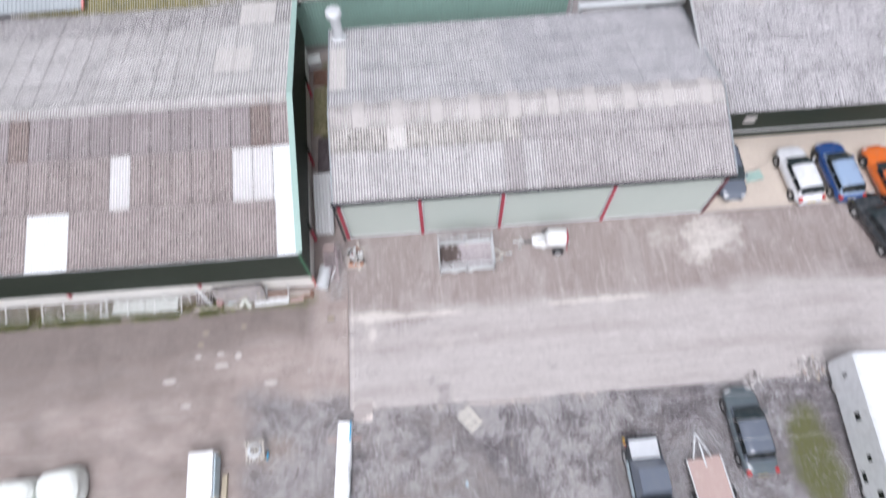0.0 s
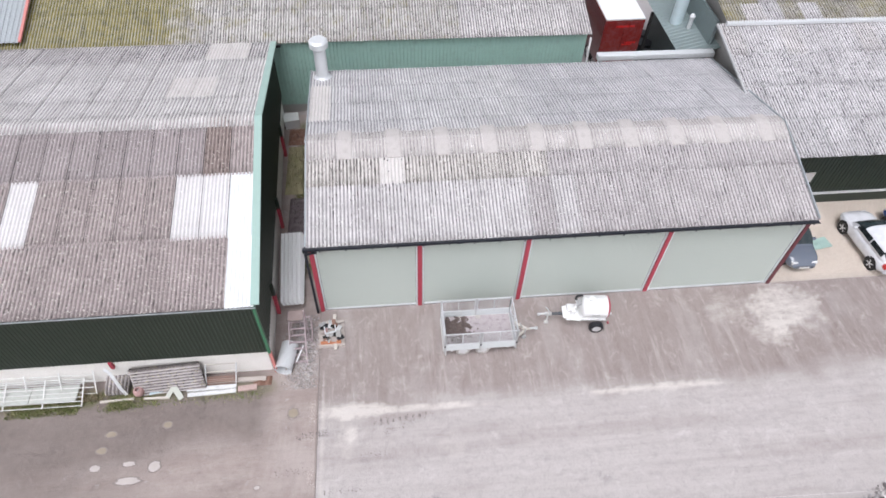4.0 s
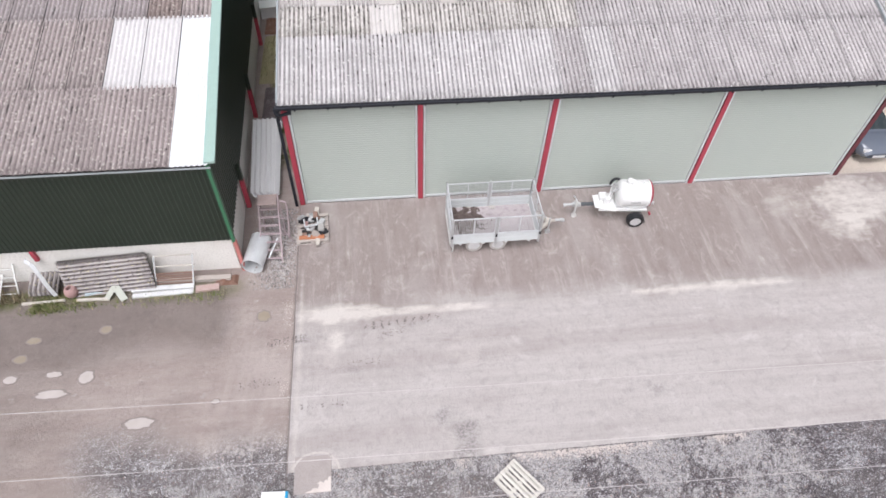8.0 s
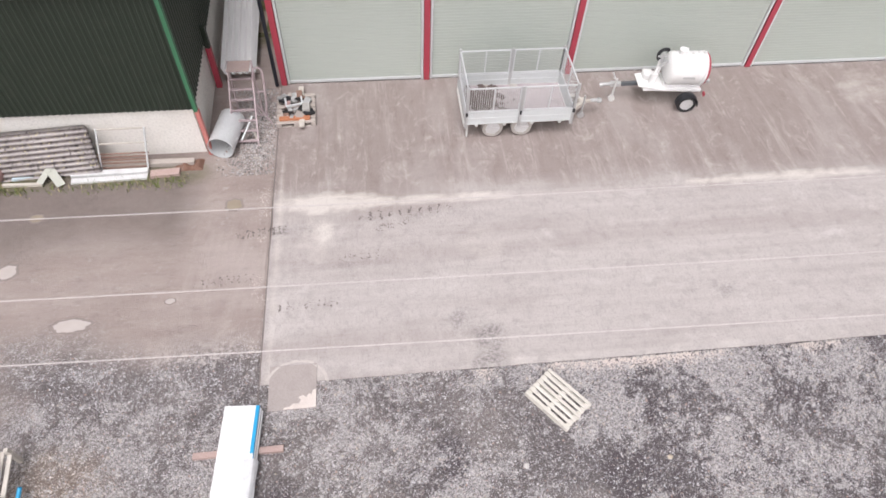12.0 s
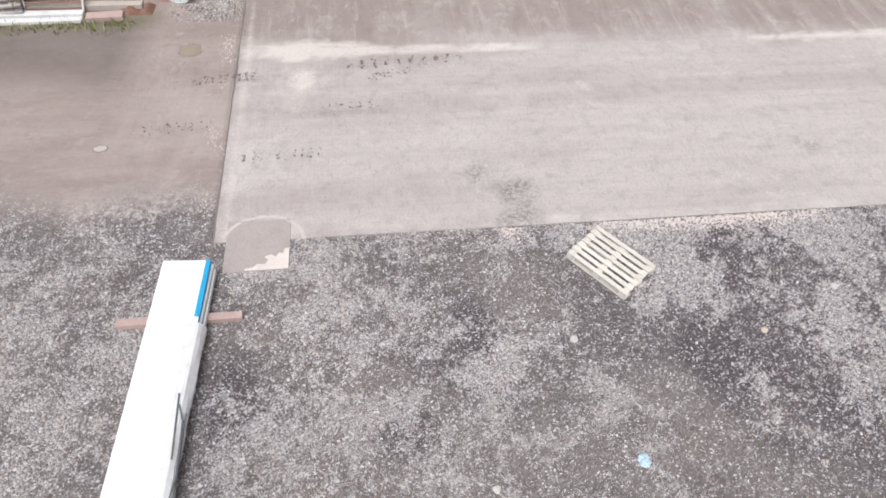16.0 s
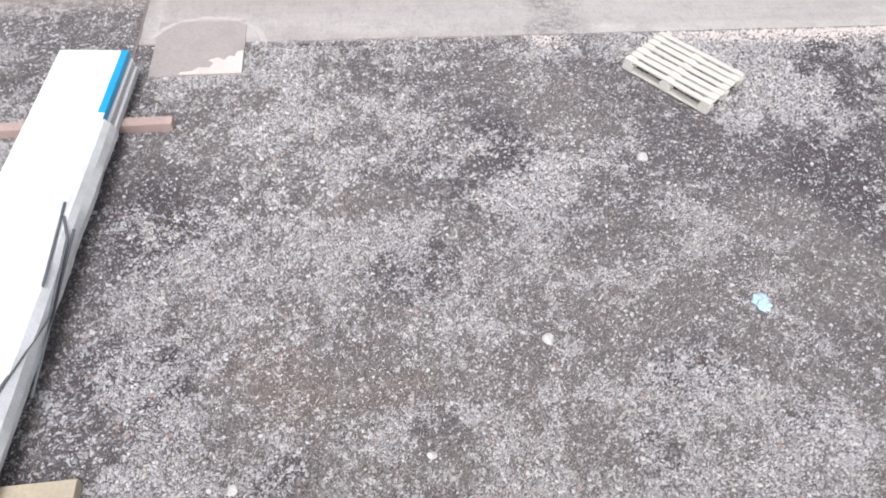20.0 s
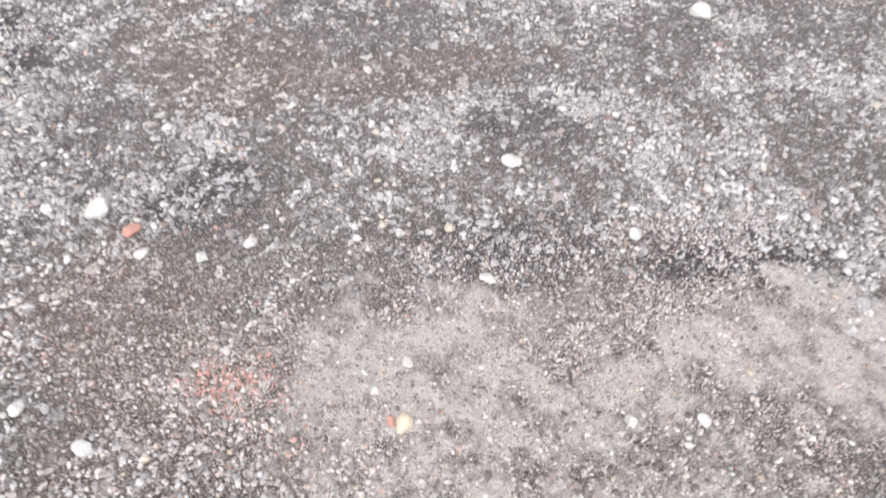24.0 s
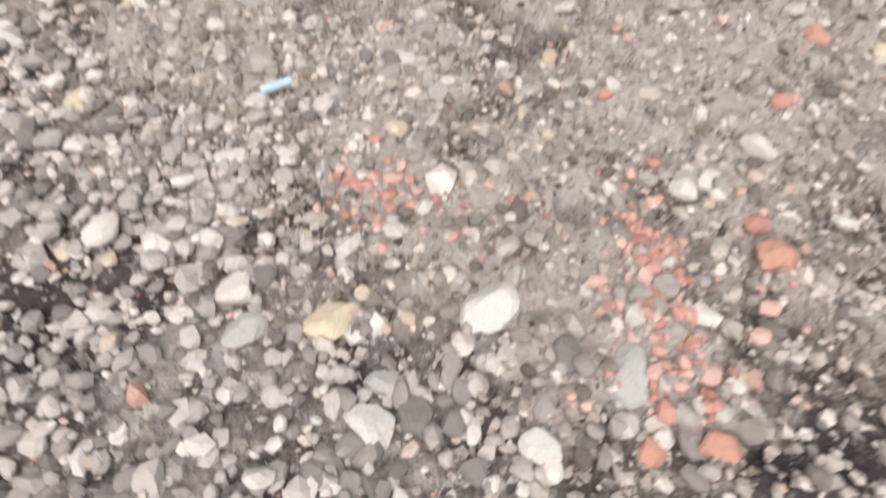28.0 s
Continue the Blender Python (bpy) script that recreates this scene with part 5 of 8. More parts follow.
for x in (0.18, 0.36):
    part("lifting_lug", box(x - 0.03, x + 0.03, -0.02, 0.02, 1.6, 1.72, 0.01), "white_paint", tk)
part("valve", rod((0.55, -0.12, 0.84), (0.72, -0.16, 0.8), 0.06, None, 12), "galv", tk)
part("tank_label_bar", box(-0.25, 0.1, -0.484, -0.476, 1.09, 1.16), "galv", tk)
for y in (-0.56, 0.56):
    wheel(tk, 0.1, y, 0.28, 0.28, 0.19)
    arch = [(0.1 + r * math.cos(t), y + d, 0.29 + r * math.sin(t)) for t in np.linspace(-0.1, 3.3, 15) for r, d in ((0.31, -0.14), (0.325, 0.0), (0.31, 0.13))]
    guard = part("mudguard", (arch, [(3 * i + j, 3 * i + j + 1, 3 * i + j + 4, 3 * i + j + 3) for i in range(14) for j in range(2)]), "black", tk)
    th_ = guard.modifiers.new("thickness", "SOLIDIFY")
    th_.thickness = 0.012
part("drawbar", bar((-1.2, 0, 0.58), (-1.95, 0, 0.52), 0.1, 0.1), "strap", tk, "dark grey drawbar")
bm = bar((-1.85, 0, 0.52), (-2.15, 0, 0.52), 0.13, 0.12)
rod((-2.1, 0, 0.53), (-2.4, 0, 0.5), 0.05, bm, 10)
rod((-2.38, 0, 0.5), (-2.46, 0, 0.46), 0.07, bm, 12)
part("hitch", bm, "galv", tk)
part("handbrake_lever", bar((-1.95, 0.1, 0.55), (-2.12, 0.12, 0.85), 0.03, 0.03), "galv_light", tk)
bm = rod((-2.05, -0.14, 0.12), (-2.05, -0.14, 0.82), 0.035)
rod((-2.05, -0.14, 0.82), (-2.16, -0.14, 0.84), 0.02, bm)
rod((-2.05, -0.18, 0.1), (-2.05, -0.1, 0.1), 0.1, bm, 14)
part("jockey_wheel", bm, "galv_dirty", tk)
part("tail_light", box(0.55, 0.6, -0.5, -0.38, 0.5, 0.6, 0.01), "red", tk)

# ---- pallets ----


M["wood_white"] = paint("bleached_wood", (0.72, 0.69, 0.63), 0.85, 0, 0.35, (0.45, 0.4, 0.34), 8, 0.15)


def pallet(label, ln, wd, mat, boards=6, **at):
    p = thing("pallet", label, "pallet", **at)
    bw = wd / boards * 0.64
    first = part("deck_board", box(-ln / 2, ln / 2, -bw / 2, bw / 2, 0, 0.02, 0.003), mat, p)
    for k in range(boards):
        y = -wd / 2 + bw / 2 + k * (wd - bw) / (boards - 1)
        m = pose(0, y, 0.122, 0, 0, random.uniform(-0.4, 0.4))
        if k:
            again("deck_board", first, p, m)
        else:
            first.matrix_basis = m
    cross = part("cross_board", box(-0.05, 0.05, -wd / 2, wd / 2, 0.1, 0.121, 0.003), mat, p)
    cross.matrix_basis = pose(-ln / 2 + 0.06, 0, 0)
    block = part("block", box(-0.07, 0.07, -0.05, 0.05, 0.022, 0.099, 0.004), mat, p)
    block.matrix_basis = pose(-ln / 2 + 0.07, -wd / 2 + 0.05, 0)
    runner = part("runner", box(-ln / 2, ln / 2, -0.05, 0.05, 0, 0.021, 0.003), mat, p)
    runner.matrix_basis = pose(0, -wd / 2 + 0.05, 0)
    for k, x in enumerate((-ln / 2 + 0.06, 0, ln / 2 - 0.06)):
        if k:
            again("cross_board", cross, p, pose(x, 0, 0))
        for j, y in enumerate((-wd / 2 + 0.05, 0, wd / 2 - 0.05)):
            if k or j:
                again("block", block, p, pose(x, y, 0))
    for y in (0, wd / 2 - 0.05):
        again("runner", runner, p, pose(0, y, 0))
    return p


pallet("pale weathered wooden pallet lying flat on dark gravel", 1.13, 0.81, "wood_white", boards=7, x=4.28, y=9.39, z=0.012, rz=-51.5)
pallet("grey weathered wooden pallet loaded with scrap metal", 1.1, 1.3, "wood_grey", x=-1.45, y=19.0, z=0.002, rz=2)
scrap = thing("scrap_heap", "heap of scrap metal brackets and broken bricks on a pallet", "scrap", -1.45, 19.0, 0.146)
random.seed(5)
for k in range(34):
    x, y = random.uniform(-0.4, 0.4), random.uniform(-0.5, 0.55)
    mat = random.choice(["rusty", "galv", "black", "galv", "terracotta", "wood_grey", "dark"])
    s = random.uniform(0.05, 0.16)
    o = part("scrap_piece", box(-s, s, -s * 0.6, s * 0.6, 0, s * random.uniform(0.2, 0.8), 0.008), mat, scrap)
    o.matrix_basis = pose(x, y, random.uniform(0, 0.05), random.uniform(-14, 14), random.uniform(-14, 14), random.uniform(0, 180))
part("orange_beam", box(-0.45, 0.42, -0.55, -0.42, 0, 0.08, 0.01), "orange", scrap, "orange painted beam")
part("bracket", bar((-0.25, -0.1, 0.16), (0.2, -0.02, 0.18), 0.05, 0.05), "galv_light", scrap)
part("bracket", bar((-0.25, -0.1, 0.16), (-0.3, 0.25, 0.17), 0.05, 0.05), "galv_light", scrap)
part("bracket", bar((0.2, -0.02, 0.18), (0.16, 0.3, 0.18), 0.05, 0.05), "galv_light", scrap)
part("concrete_lump", box(0.2, 0.42, -0.3, 0.0, 0, 0.2, 0.03), "block", scrap)
part("timber_offcut", box(0.12, 0.26, -0.85, -0.35, 0.0, 0.05, 0.005), "wood_pale", scrap)
part("timber_offcut", box(0.05, 0.2, 0.35, 0.95, 0.0, 0.05, 0.005), "wood_pale", scrap)

# ---- white panels stacked on timbers ----
pn = thing("panel_stack", "stack of long white insulated panels with blue film and plastic wrap", "panels", -2.31, 7.15, 0, -3.3)
for k in range(3):
    z = 0.1 + k * 0.085
    p = part("panel", box(-0.375 + 0.014 * k, 0.375 - 0.02 * k, -2.72, 2.58 - 0.02 * (2 - k), z, z + 0.08, 0.006), "white_panel", pn)
    part("panel_edge", box(0.3751 - 0.02 * k, 0.379 - 0.02 * k, -2.71, 2.52, z + 0.012, z + 0.068), "core", p)
part("blue_film", box(0.27, 0.336, 1.6, 2.575, 0.35, 0.354, 0.001), "blue_film", pn, "strip of bright blue protective film")
part("blue_film", box(0.3365, 0.3405, 0.9, 2.575, 0.29, 0.354, 0.001), "blue_film", pn)
rows = []
for i, y in enumerate(np.linspace(-2.7, 1.5, 60)):
    for j, (x, z) in enumerate(((0.24, 0.353), (0.28, 0.356), (0.32, 0.357), (0.36, 0.352), (0.4, 0.3), (0.42, 0.22), (0.41, 0.15))):
        k = 0.02 * noise.noise((y * 2.3, j * 0.7, 1.0)) + 0.01 * noise.noise((y * 7, j, 4.0))
        rows.append((x + (k if j > 3 else 0) - (0.05 * max(0, y - 0.3) if j < 2 else 0), y, max(0.352, z + k * 0.4) if j < 3 else z + k * 0.5))
part("plastic_wrap", (rows, [(i * 7 + j, i * 7 + j + 1, i * 7 + j + 8, i * 7 + j + 7) for i in range(59) for j in range(6)]), "wrap", pn, "loose milky plastic wrap along the edge")
bm = bar((0.3, 0.45, 0.372), (0.375, -0.4, 0.37), 0.02, 0.006)
for a, c in (((0.33, 0.3, 0.368), (0.4, 0.1, 0.33)), ((0.4, 0.1, 0.33), (0.43, -0.6, 0.25)), ((0.43, -0.6, 0.25), (0.35, -1.2, 0.365)), ((0.35, -1.2, 0.365), (0.24, -1.9, 0.37)), ((0.42, 0.2, 0.32), (0.44, -1.2, 0.14))):
    bar(a, c, 0.022, 0.008, bm)
part("strap", bm, "strap", pn)
for x0, x1, y, z1, mat, lab in ((-3.1, -1.36, 8.88, 0.1, "wood_pink", "pinkish weathered timber bearer under the panels"), (-2.7, -1.53, 5.27, 0.1, "wood_sawn", "sawn timber bearer under the panels")):
    t = tagged(part("timber_bearer", box(x0, x1, y - 0.06, y + 0.06, 0.0, z1, 0.006), mat), lab, "timber")

# ---- alley between the sheds ----
ws = thing("sheet_pile", "white corrugated sheets stacked on the ground in the alley", "sheets", -3.62, 20.5, 0)
sv = wave(0.95, 3.9, 0.19, 0.035, seg=8)
for k in range(5):
    o = part("sheet", sv, "white_panel", ws) if k == 0 else again("sheet", o, ws, Matrix())
    o.matrix_basis = pose(0.01 * (k % 2) - 0.02 * k, 0.02 * k, 0.32 + 0.03 * k, 3.5, 0, 0.4 * (k - 2) + 2)
bm = box(0.0, 0.95, 0.4, 0.5, 0, 0.3)
box(0.0, 0.95, 3.0, 3.1, 0, 0.46, bm=bm)
part("bearer", bm, "wood_grey", ws)
dr = thing("duct_pipe", "short length of wide galvanised duct lying on gravel", "pipe", -3.27, 17.83, 0.35)
v, k = [], 36
for y, r in ((-0.62, 0.35), (-0.6, 0.355), (-0.56, 0.35), (0.62, 0.35), (0.62, 0.34), (-0.62, 0.34)):
    v += [(r * math.cos(t), y, r * math.sin(t)) for t in np.linspace(0, 2 * math.pi, k, endpoint=False)]
d = part("duct", (v, [(i * k + j, i * k + (j + 1) % k, ((i + 1) % 6) * k + (j + 1) % k, ((i + 1) % 6) * k + j) for i in range(6) for j in range(k)]), "galv_light", dr)
dr.matrix_world = pose(-3.27, 17.83, 0.352, 0, 0, -10)
M["tan_plate"] = paint("dull_brown_plate", (0.36, 0.28, 0.26), 0.7, 0, 0.5, (0.5, 0.44, 0.42), 6)
lad = thing("steel_ladder", "rusty pinkish steel steps leaning in the gravel", "ladder", -2.78, 17.58, 0)
for x in (-0.34, 0.34):
    part("stile", bar((x, 0.0, 0.03), (x * 0.94, 1.7, 1.65), 0.04, 0.06), "pinkish_steel", lad)
    part("leg", bar((x, 1.5, 0.02), (x * 0.94, 1.66, 1.6), 0.04, 0.04), "pinkish_steel", lad)
for k in range(7):
    f = 0.07 + 0.12 * k
    part("rung", bar((-0.34, 1.7 * f, 0.03 + 1.62 * f), (0.34, 1.7 * f, 0.03 + 1.62 * f), 0.07, 0.03), "pinkish_steel", lad)
part("plate", box(-0.3, 0.3, 1.2, 1.68, 1.645, 1.66), "tan_plate", lad, "dull brown top plate")
part("brace", bar((-0.1, 0.1, 0.2), (0.22, 0.62, 0.6), 0.05, 0.02), "galv_light", lad)
fr = thing("tube_frame", "faded pink tubular steel frame propped up", "frame", -2.33, 18.85, 0)
loop = []
for t in np.linspace(0, 2 * math.pi, 29)[:-1]:
    u, w = math.copysign(abs(math.cos(t)) ** 0.55, math.cos(t)), math.copysign(abs(math.sin(t)) ** 0.55, math.sin(t))
    loop.append((0.15 * u + 0.05 * w, 0.12 * w - 0.05, 0.94 + 0.72 * w))
bm = bmesh.new()
for a, c in zip(loop, loop[1:] + loop[:1]):
    rod(a, c, 0.028, bm)
part("tube", bm, "pinkish_steel", fr)
part("leg", rod((-0.14, -0.1, 0.55), (0.2, -0.3, 0.0), 0.025), "pinkish_steel", fr)
part("leg", rod((0.1, -0.16, 0.26), (0.02, -0.12, 0.0), 0.025), "pinkish_steel", fr)
part("crossbar", rod((-0.13, -0.06, 0.95), (0.14, -0.04, 0.95), 0.022), "pinkish_steel", fr)
st = thing("timber_stake", "pale sawn stake lying on the gravel", "timber", -2.55, 17.9, 0.0, 25)
part("stake", bar((0, -0.35, 0.04), (0.05, 0.35, 0.12), 0.06, 0.03), "wood_pale", st)
M["moss_mat"] = paint("mossy_tan_matting", (0.3, 0.27, 0.16), 0.95, 0, 0.7, (0.16, 0.19, 0.06), 1.2)
M["old_tarp"] = paint("purple_grey_tarp", (0.13, 0.105, 0.11), 0.6, 0, 0.5, (0.3, 0.27, 0.26), 2.0)
M["leaf_litter"] = paint("brown_leaf_litter", (0.2, 0.11, 0.08), 0.95, 0, 0.6, (0.4, 0.33, 0.28), 7)
M["tan_board"] = paint("tan_board", (0.42, 0.35, 0.28), 0.85, 0, 0.4, (0.25, 0.2, 0.16), 2)


def mound(name, label, category, x, y, rx, ry, ht, mat, seed):
    n_ = 22
    v = []
    for a in np.linspace(-1, 1, n_):
        for b_ in np.linspace(-1, 1, n_):
            f = max(0.0, 1 - max(abs(a), abs(b_)) ** 4)
            v.append((rx * a, ry * b_, -0.02 + ht * f * (0.75 + 0.6 * noise.noise((a * 2.2, b_ * 2.2 * ry / rx, seed)) + 0.2 * noise.noise((a * 8, b_ * 8, seed)))))
    o = part(name, (v, [(i * n_ + k, (i + 1) * n_ + k, (i + 1) * n_ + k + 1, i * n_ + k + 1) for i in range(n_ - 1) for k in range(n_ - 1)]), mat)
    o.matrix_world = pose(x, y, 0)
    tagged(o, label, category, "alley rubbish")


mound("matting", "mossy tan matting heaped in the alley", "matting", -3.55, 29.6, 0.5, 1.9, 0.45, "moss_mat", 1)
mound("leaf_litter_heap", "heap of brown leaf litter and brick bits", "litter", -3.6, 32.3, 0.5, 0.7, 0.3, "leaf_litter", 2)
mound("tarpaulin", "crumpled purple-grey tarpaulin in the alley", "tarpaulin", -3.2, 26.2, 0.55, 1.3, 0.25, "old_tarp", 3)
mound("soil_heap", "small heap of brown soil and leaves by the corner post", "soil", -4.25, 17.0, 0.4, 0.22, 0.14, "leaf_litter", 9)
mound("matting", "flat tan board and soil in the alley", "matting", -3.05, 23.7, 0.5, 0.7, 0.1, "tan_board", 4)
wb = thing("white_crate", "white plastic crate in the overgrown alley", "crate", -3.95, 33.4, 0, 8)
bm = box(-0.4, 0.4, -0.35, -0.31, 0, 0.55)
box(-0.4, 0.4, 0.31, 0.35, 0, 0.55, bm=bm)
box(-0.4, -0.36, -0.309, 0.309, 0, 0.55, bm=bm)
box(0.36, 0.4, -0.309, 0.309, 0, 0.55, bm=bm)
part("walls", bm, "galv_light", wb)
part("lid", box(-0.42, 0.42, -0.37, 0.37, 0.552, 0.59, 0.01), "white_paint", wb)

# ---- scrap along the barn wall ----
old = thing("old_sheet_stack", "stack of old lichened corrugated cement sheets against the wall", "sheets")
ov = wave(1.25, 2.75, 0.146, 0.03)
for k in range(6):
    o = part("sheet", ov, "cement_old", old) if k == 0 else again("sheet", o, old, Matrix())
    o.matrix_basis = pose(-6.55 + 0.03 * k, 16.95 - 0.03 * k, 0.05 + 0.015 * k, 0, 0, 90) @ pose(0, 0, 0, 0, -66, 0) @ pose(0, 0.03 * (k % 3), 0, 0, 0, random.uniform(2.5, 5.5))
small = thing("cut_sheet_stack", "short corrugated cement offcuts stacked on the grass", "sheets", -10.4, 17.0, 0.1)
sv2 = wave(0.9, 0.7, 0.146, 0.03)
for k in range(4):
    o = part("sheet", sv2, "cement_old", small) if k == 0 else again("sheet", o, small, Matrix())
    o.matrix_basis = pose(0.0, -0.25 + 0.02 * k, 0.05 + 0.04 * k, 14, 0, random.uniform(-4, 4))
rk = thing("metal_rack", "rusty steel bar rack leaning on the white wall", "rack")
for f in (0, 0.12, 0.2, 0.28, 0.36, 0.62, 0.98):
    part("bar", bar((-6.55 + 0.2 * f, 16.95 + 0.3 * f, 0.1 + 1.1 * f), (-5.25 + 0.2 * f, 16.95 + 0.3 * f, 0.1 + 1.1 * f), 0.03, 0.03), "rusty" if f < 0.5 else "wood_pale", rk)
for x in (-6.5, -5.3):
    part("upright", bar((x, 16.93, 0.08), (x + 0.2, 17.24, 1.2), 0.05, 0.03), "galv_light", rk)
pot = thing("chimney_pot", "terracotta chimney pot standing in the grass", "pot", -9.1, 16.8, 0.05, 0)
prof = [(0.16, 0), (0.2, 0.08), (0.21, 0.2), (0.17, 0.31), (0.12, 0.35), (0.085, 0.355), (0.08, 0.04)]
v = [(r * math.cos(t), r * math.sin(t), z) for r, z in prof for t in np.linspace(0, 2 * math.pi, 20, endpoint=False)]
part("pot", (v, [(i * 20 + j, i * 20 + (j + 1) % 20, (i + 1) * 20 + (j + 1) % 20, (i + 1) * 20 + j) for i in range(6) for j in range(20)]), "terracotta", pot)


def gate(label, x, y, z, ln, ht, rx, rz, bars=6, mat="galv_dirty", ups=4):
    g = thing("field_gate", label, "gate", group="old gates by the barn")
    g.matrix_world = pose(x, y, z, rx, 0, rz)
    for yy in np.linspace(0, ht, bars):
        part("bar", rod((0, yy, 0), (ln, yy, 0), 0.017), mat, g)
    for xx in np.linspace(0, ln, ups):
        part("upright", bar((xx, -0.03, 0), (xx, ht + 0.03, 0), 0.04, 0.035), mat, g)
    return g


gate("galvanised field gate leaning low against scrap panels", -15.75, 16.45, 0.12, 4.5, 1.05, 22, -0.5, 7)
gate("galvanised field gate leaning against the white wall", -14.8, 17.0, 0.1, 4.0, 1.1, 55, -1.0, 5)
gate("galvanised mesh gate lying by the barn", -19.0, 16.5, 0.12, 3.6, 1.1, 25, 0.5, 7)
gate("galvanised field gate lying by the barn", -23.4, 16.5, 0.12, 3.6, 1.1, 25, 0.5, 7)
M["grubby_board"] = paint("grubby_white_board", (0.72, 0.73, 0.73), 0.7, 0, 0.7, (0.34, 0.32, 0.3), 1.8)
M["pale_green_sheet"] = paint("pale_green_sheet", (0.5, 0.515, 0.455), 0.5, 0, 0.4, (0.4, 0.37, 0.29), 5)
M["grubby_sheet"] = paint("grubby_white_sheet", (0.5, 0.52, 0.485), 0.7, 0, 0.65, (0.3, 0.3, 0.26), 3.0)
for x in (-15.1, -13.28):
    p = part("sheet_of_insulation", box(x, x + 1.8, 16.58, 17.3, 0.2, 0.25, 0.02), "grubby_sheet")
    tagged(p, "grubby white insulation sheet under a gate", "sheet", group="insulation sheets")
cv = thing("curved_flashing", "white curved metal flashing propped on the wall", "flashing")
pts = [(-10.15, 17.25, 1.35), (-9.95, 17.15, 1.3), (-9.82, 17.0, 1.0), (-9.72, 16.85, 0.5), (-9.6, 16.75, 0.1)]
for a, c in zip(pts, pts[1:]):
    part("strip", bar(a, c, 0.14, 0.02, None, (0, -1, 0.5)), "galv_light", cv)
for nm, lab, x0, x1, y0, y1, z1, mat, rz in (
    ("timber_plank", "long white painted board on the grass", -7.2, -5.27, 16.52, 16.68, 0.07, "grubby_board", 1.5),
    ("timber_plank", "long white painted board on the grass", -7.25, -5.28, 16.73, 16.9, 0.1, "grubby_board", 0.5),
    ("sleeper", "mossy grey timber sleeper along the wall", -7.6, -4.1, 17.0, 17.18, 0.14, "wood_grey", -1),
    ("timber_plank", "short pinkish plank end on the grass", -5.2, -4.45, 16.58, 16.82, 0.1, "wood_pink", 4),
    ("flat_sheet", "pale blue flat sheet lying on the grass", -8.75, -8.15, 16.75, 17.15, 0.07, "pale_blue", 8),
    ("timber_plank", "narrow pale plank on the grass", -10.6, -9.3, 16.52, 16.6, 0.08, "wood_pale", 2),
    ("timber_plank", "narrow pale plank on the grass", -8.9, -7.9, 16.5, 16.58, 0.08, "wood_pale", -2),
):
    p = part(nm, box(-(x1 - x0) / 2, (x1 - x0) / 2, -(y1 - y0) / 2, (y1 - y0) / 2, 0, z1, 0.008), mat)
    p.matrix_world = pose((x0 + x1) / 2, (y0 + y1) / 2, 0.0, 0, 0, rz)
    tagged(p, lab, "timber" if "timber" in nm or nm == "sleeper" else "sheet")
vs = thing("folded_flashing", "pale green folded roof flashing lying on the grass", "flashing", -7.74, 16.78, 0.0)
part("leaf", bar((0.0, 0.1, 0.26), (-0.24, -0.26, 0.07), 0.2, 0.012), "pale_green_sheet", vs)
part("leaf", bar((-0.02, 0.12, 0.275), (0.34, -0.36, 0.07), 0.22, 0.012), "pale_green_sheet", vs)

# ---- vehicles ----


def gloss(name, col, rough=0.22):
    m, n, l, b = shade(name, rough)
    dirt = tex_noise(n, l, 2.5, 5, 0.65)
    l.new(blend(n, l, step(n, l, dirt, 0.45, 0.85), col, tuple(0.7 * v + 0.06 for v in col)), b.inputs["Base Color"])
    b.inputs["Coat Weight"].default_value = 0.6
    M[name] = m


for nm, c in (("car_pearl", (0.76, 0.77, 0.8)), ("car_white", (0.8, 0.81, 0.83)), ("car_blue", (0.03, 0.08, 0.25)), ("car_sky_blue", (0.3, 0.4, 0.56)), ("car_orange", (0.75, 0.17, 0.03)), ("car_grey", (0.13, 0.15, 0.19)), ("car_black", (0.03, 0.035, 0.04)), ("car_silver", (0.62, 0.64, 0.67)), ("car_teal", (0.1, 0.125, 0.14)), ("truck_green", (0.02, 0.22, 0.12)), ("lorry_red", (0.19, 0.022, 0.02)), ("van_white", (0.84, 0.86, 0.88))):
    gloss(nm, c)
gloss("car_glass", (0.012, 0.016, 0.018), 0.12)
gloss("windscreen_glass", (0.03, 0.042, 0.046), 0.12)
for nm in ("car_glass", "windscreen_glass"):
    glass_bsdf = M[nm].node_tree.nodes["Principled BSDF"]
    glass_bsdf.inputs["Coat Weight"].default_value, glass_bsdf.inputs["IOR"].default_value = 0.0, 1.4
gloss("lamp_red", (0.5, 0.02, 0.02), 0.2)
gloss("lamp_clear", (0.75, 0.75, 0.75), 0.1)
gloss("yellow_tape", (0.8, 0.6, 0.02), 0.4)


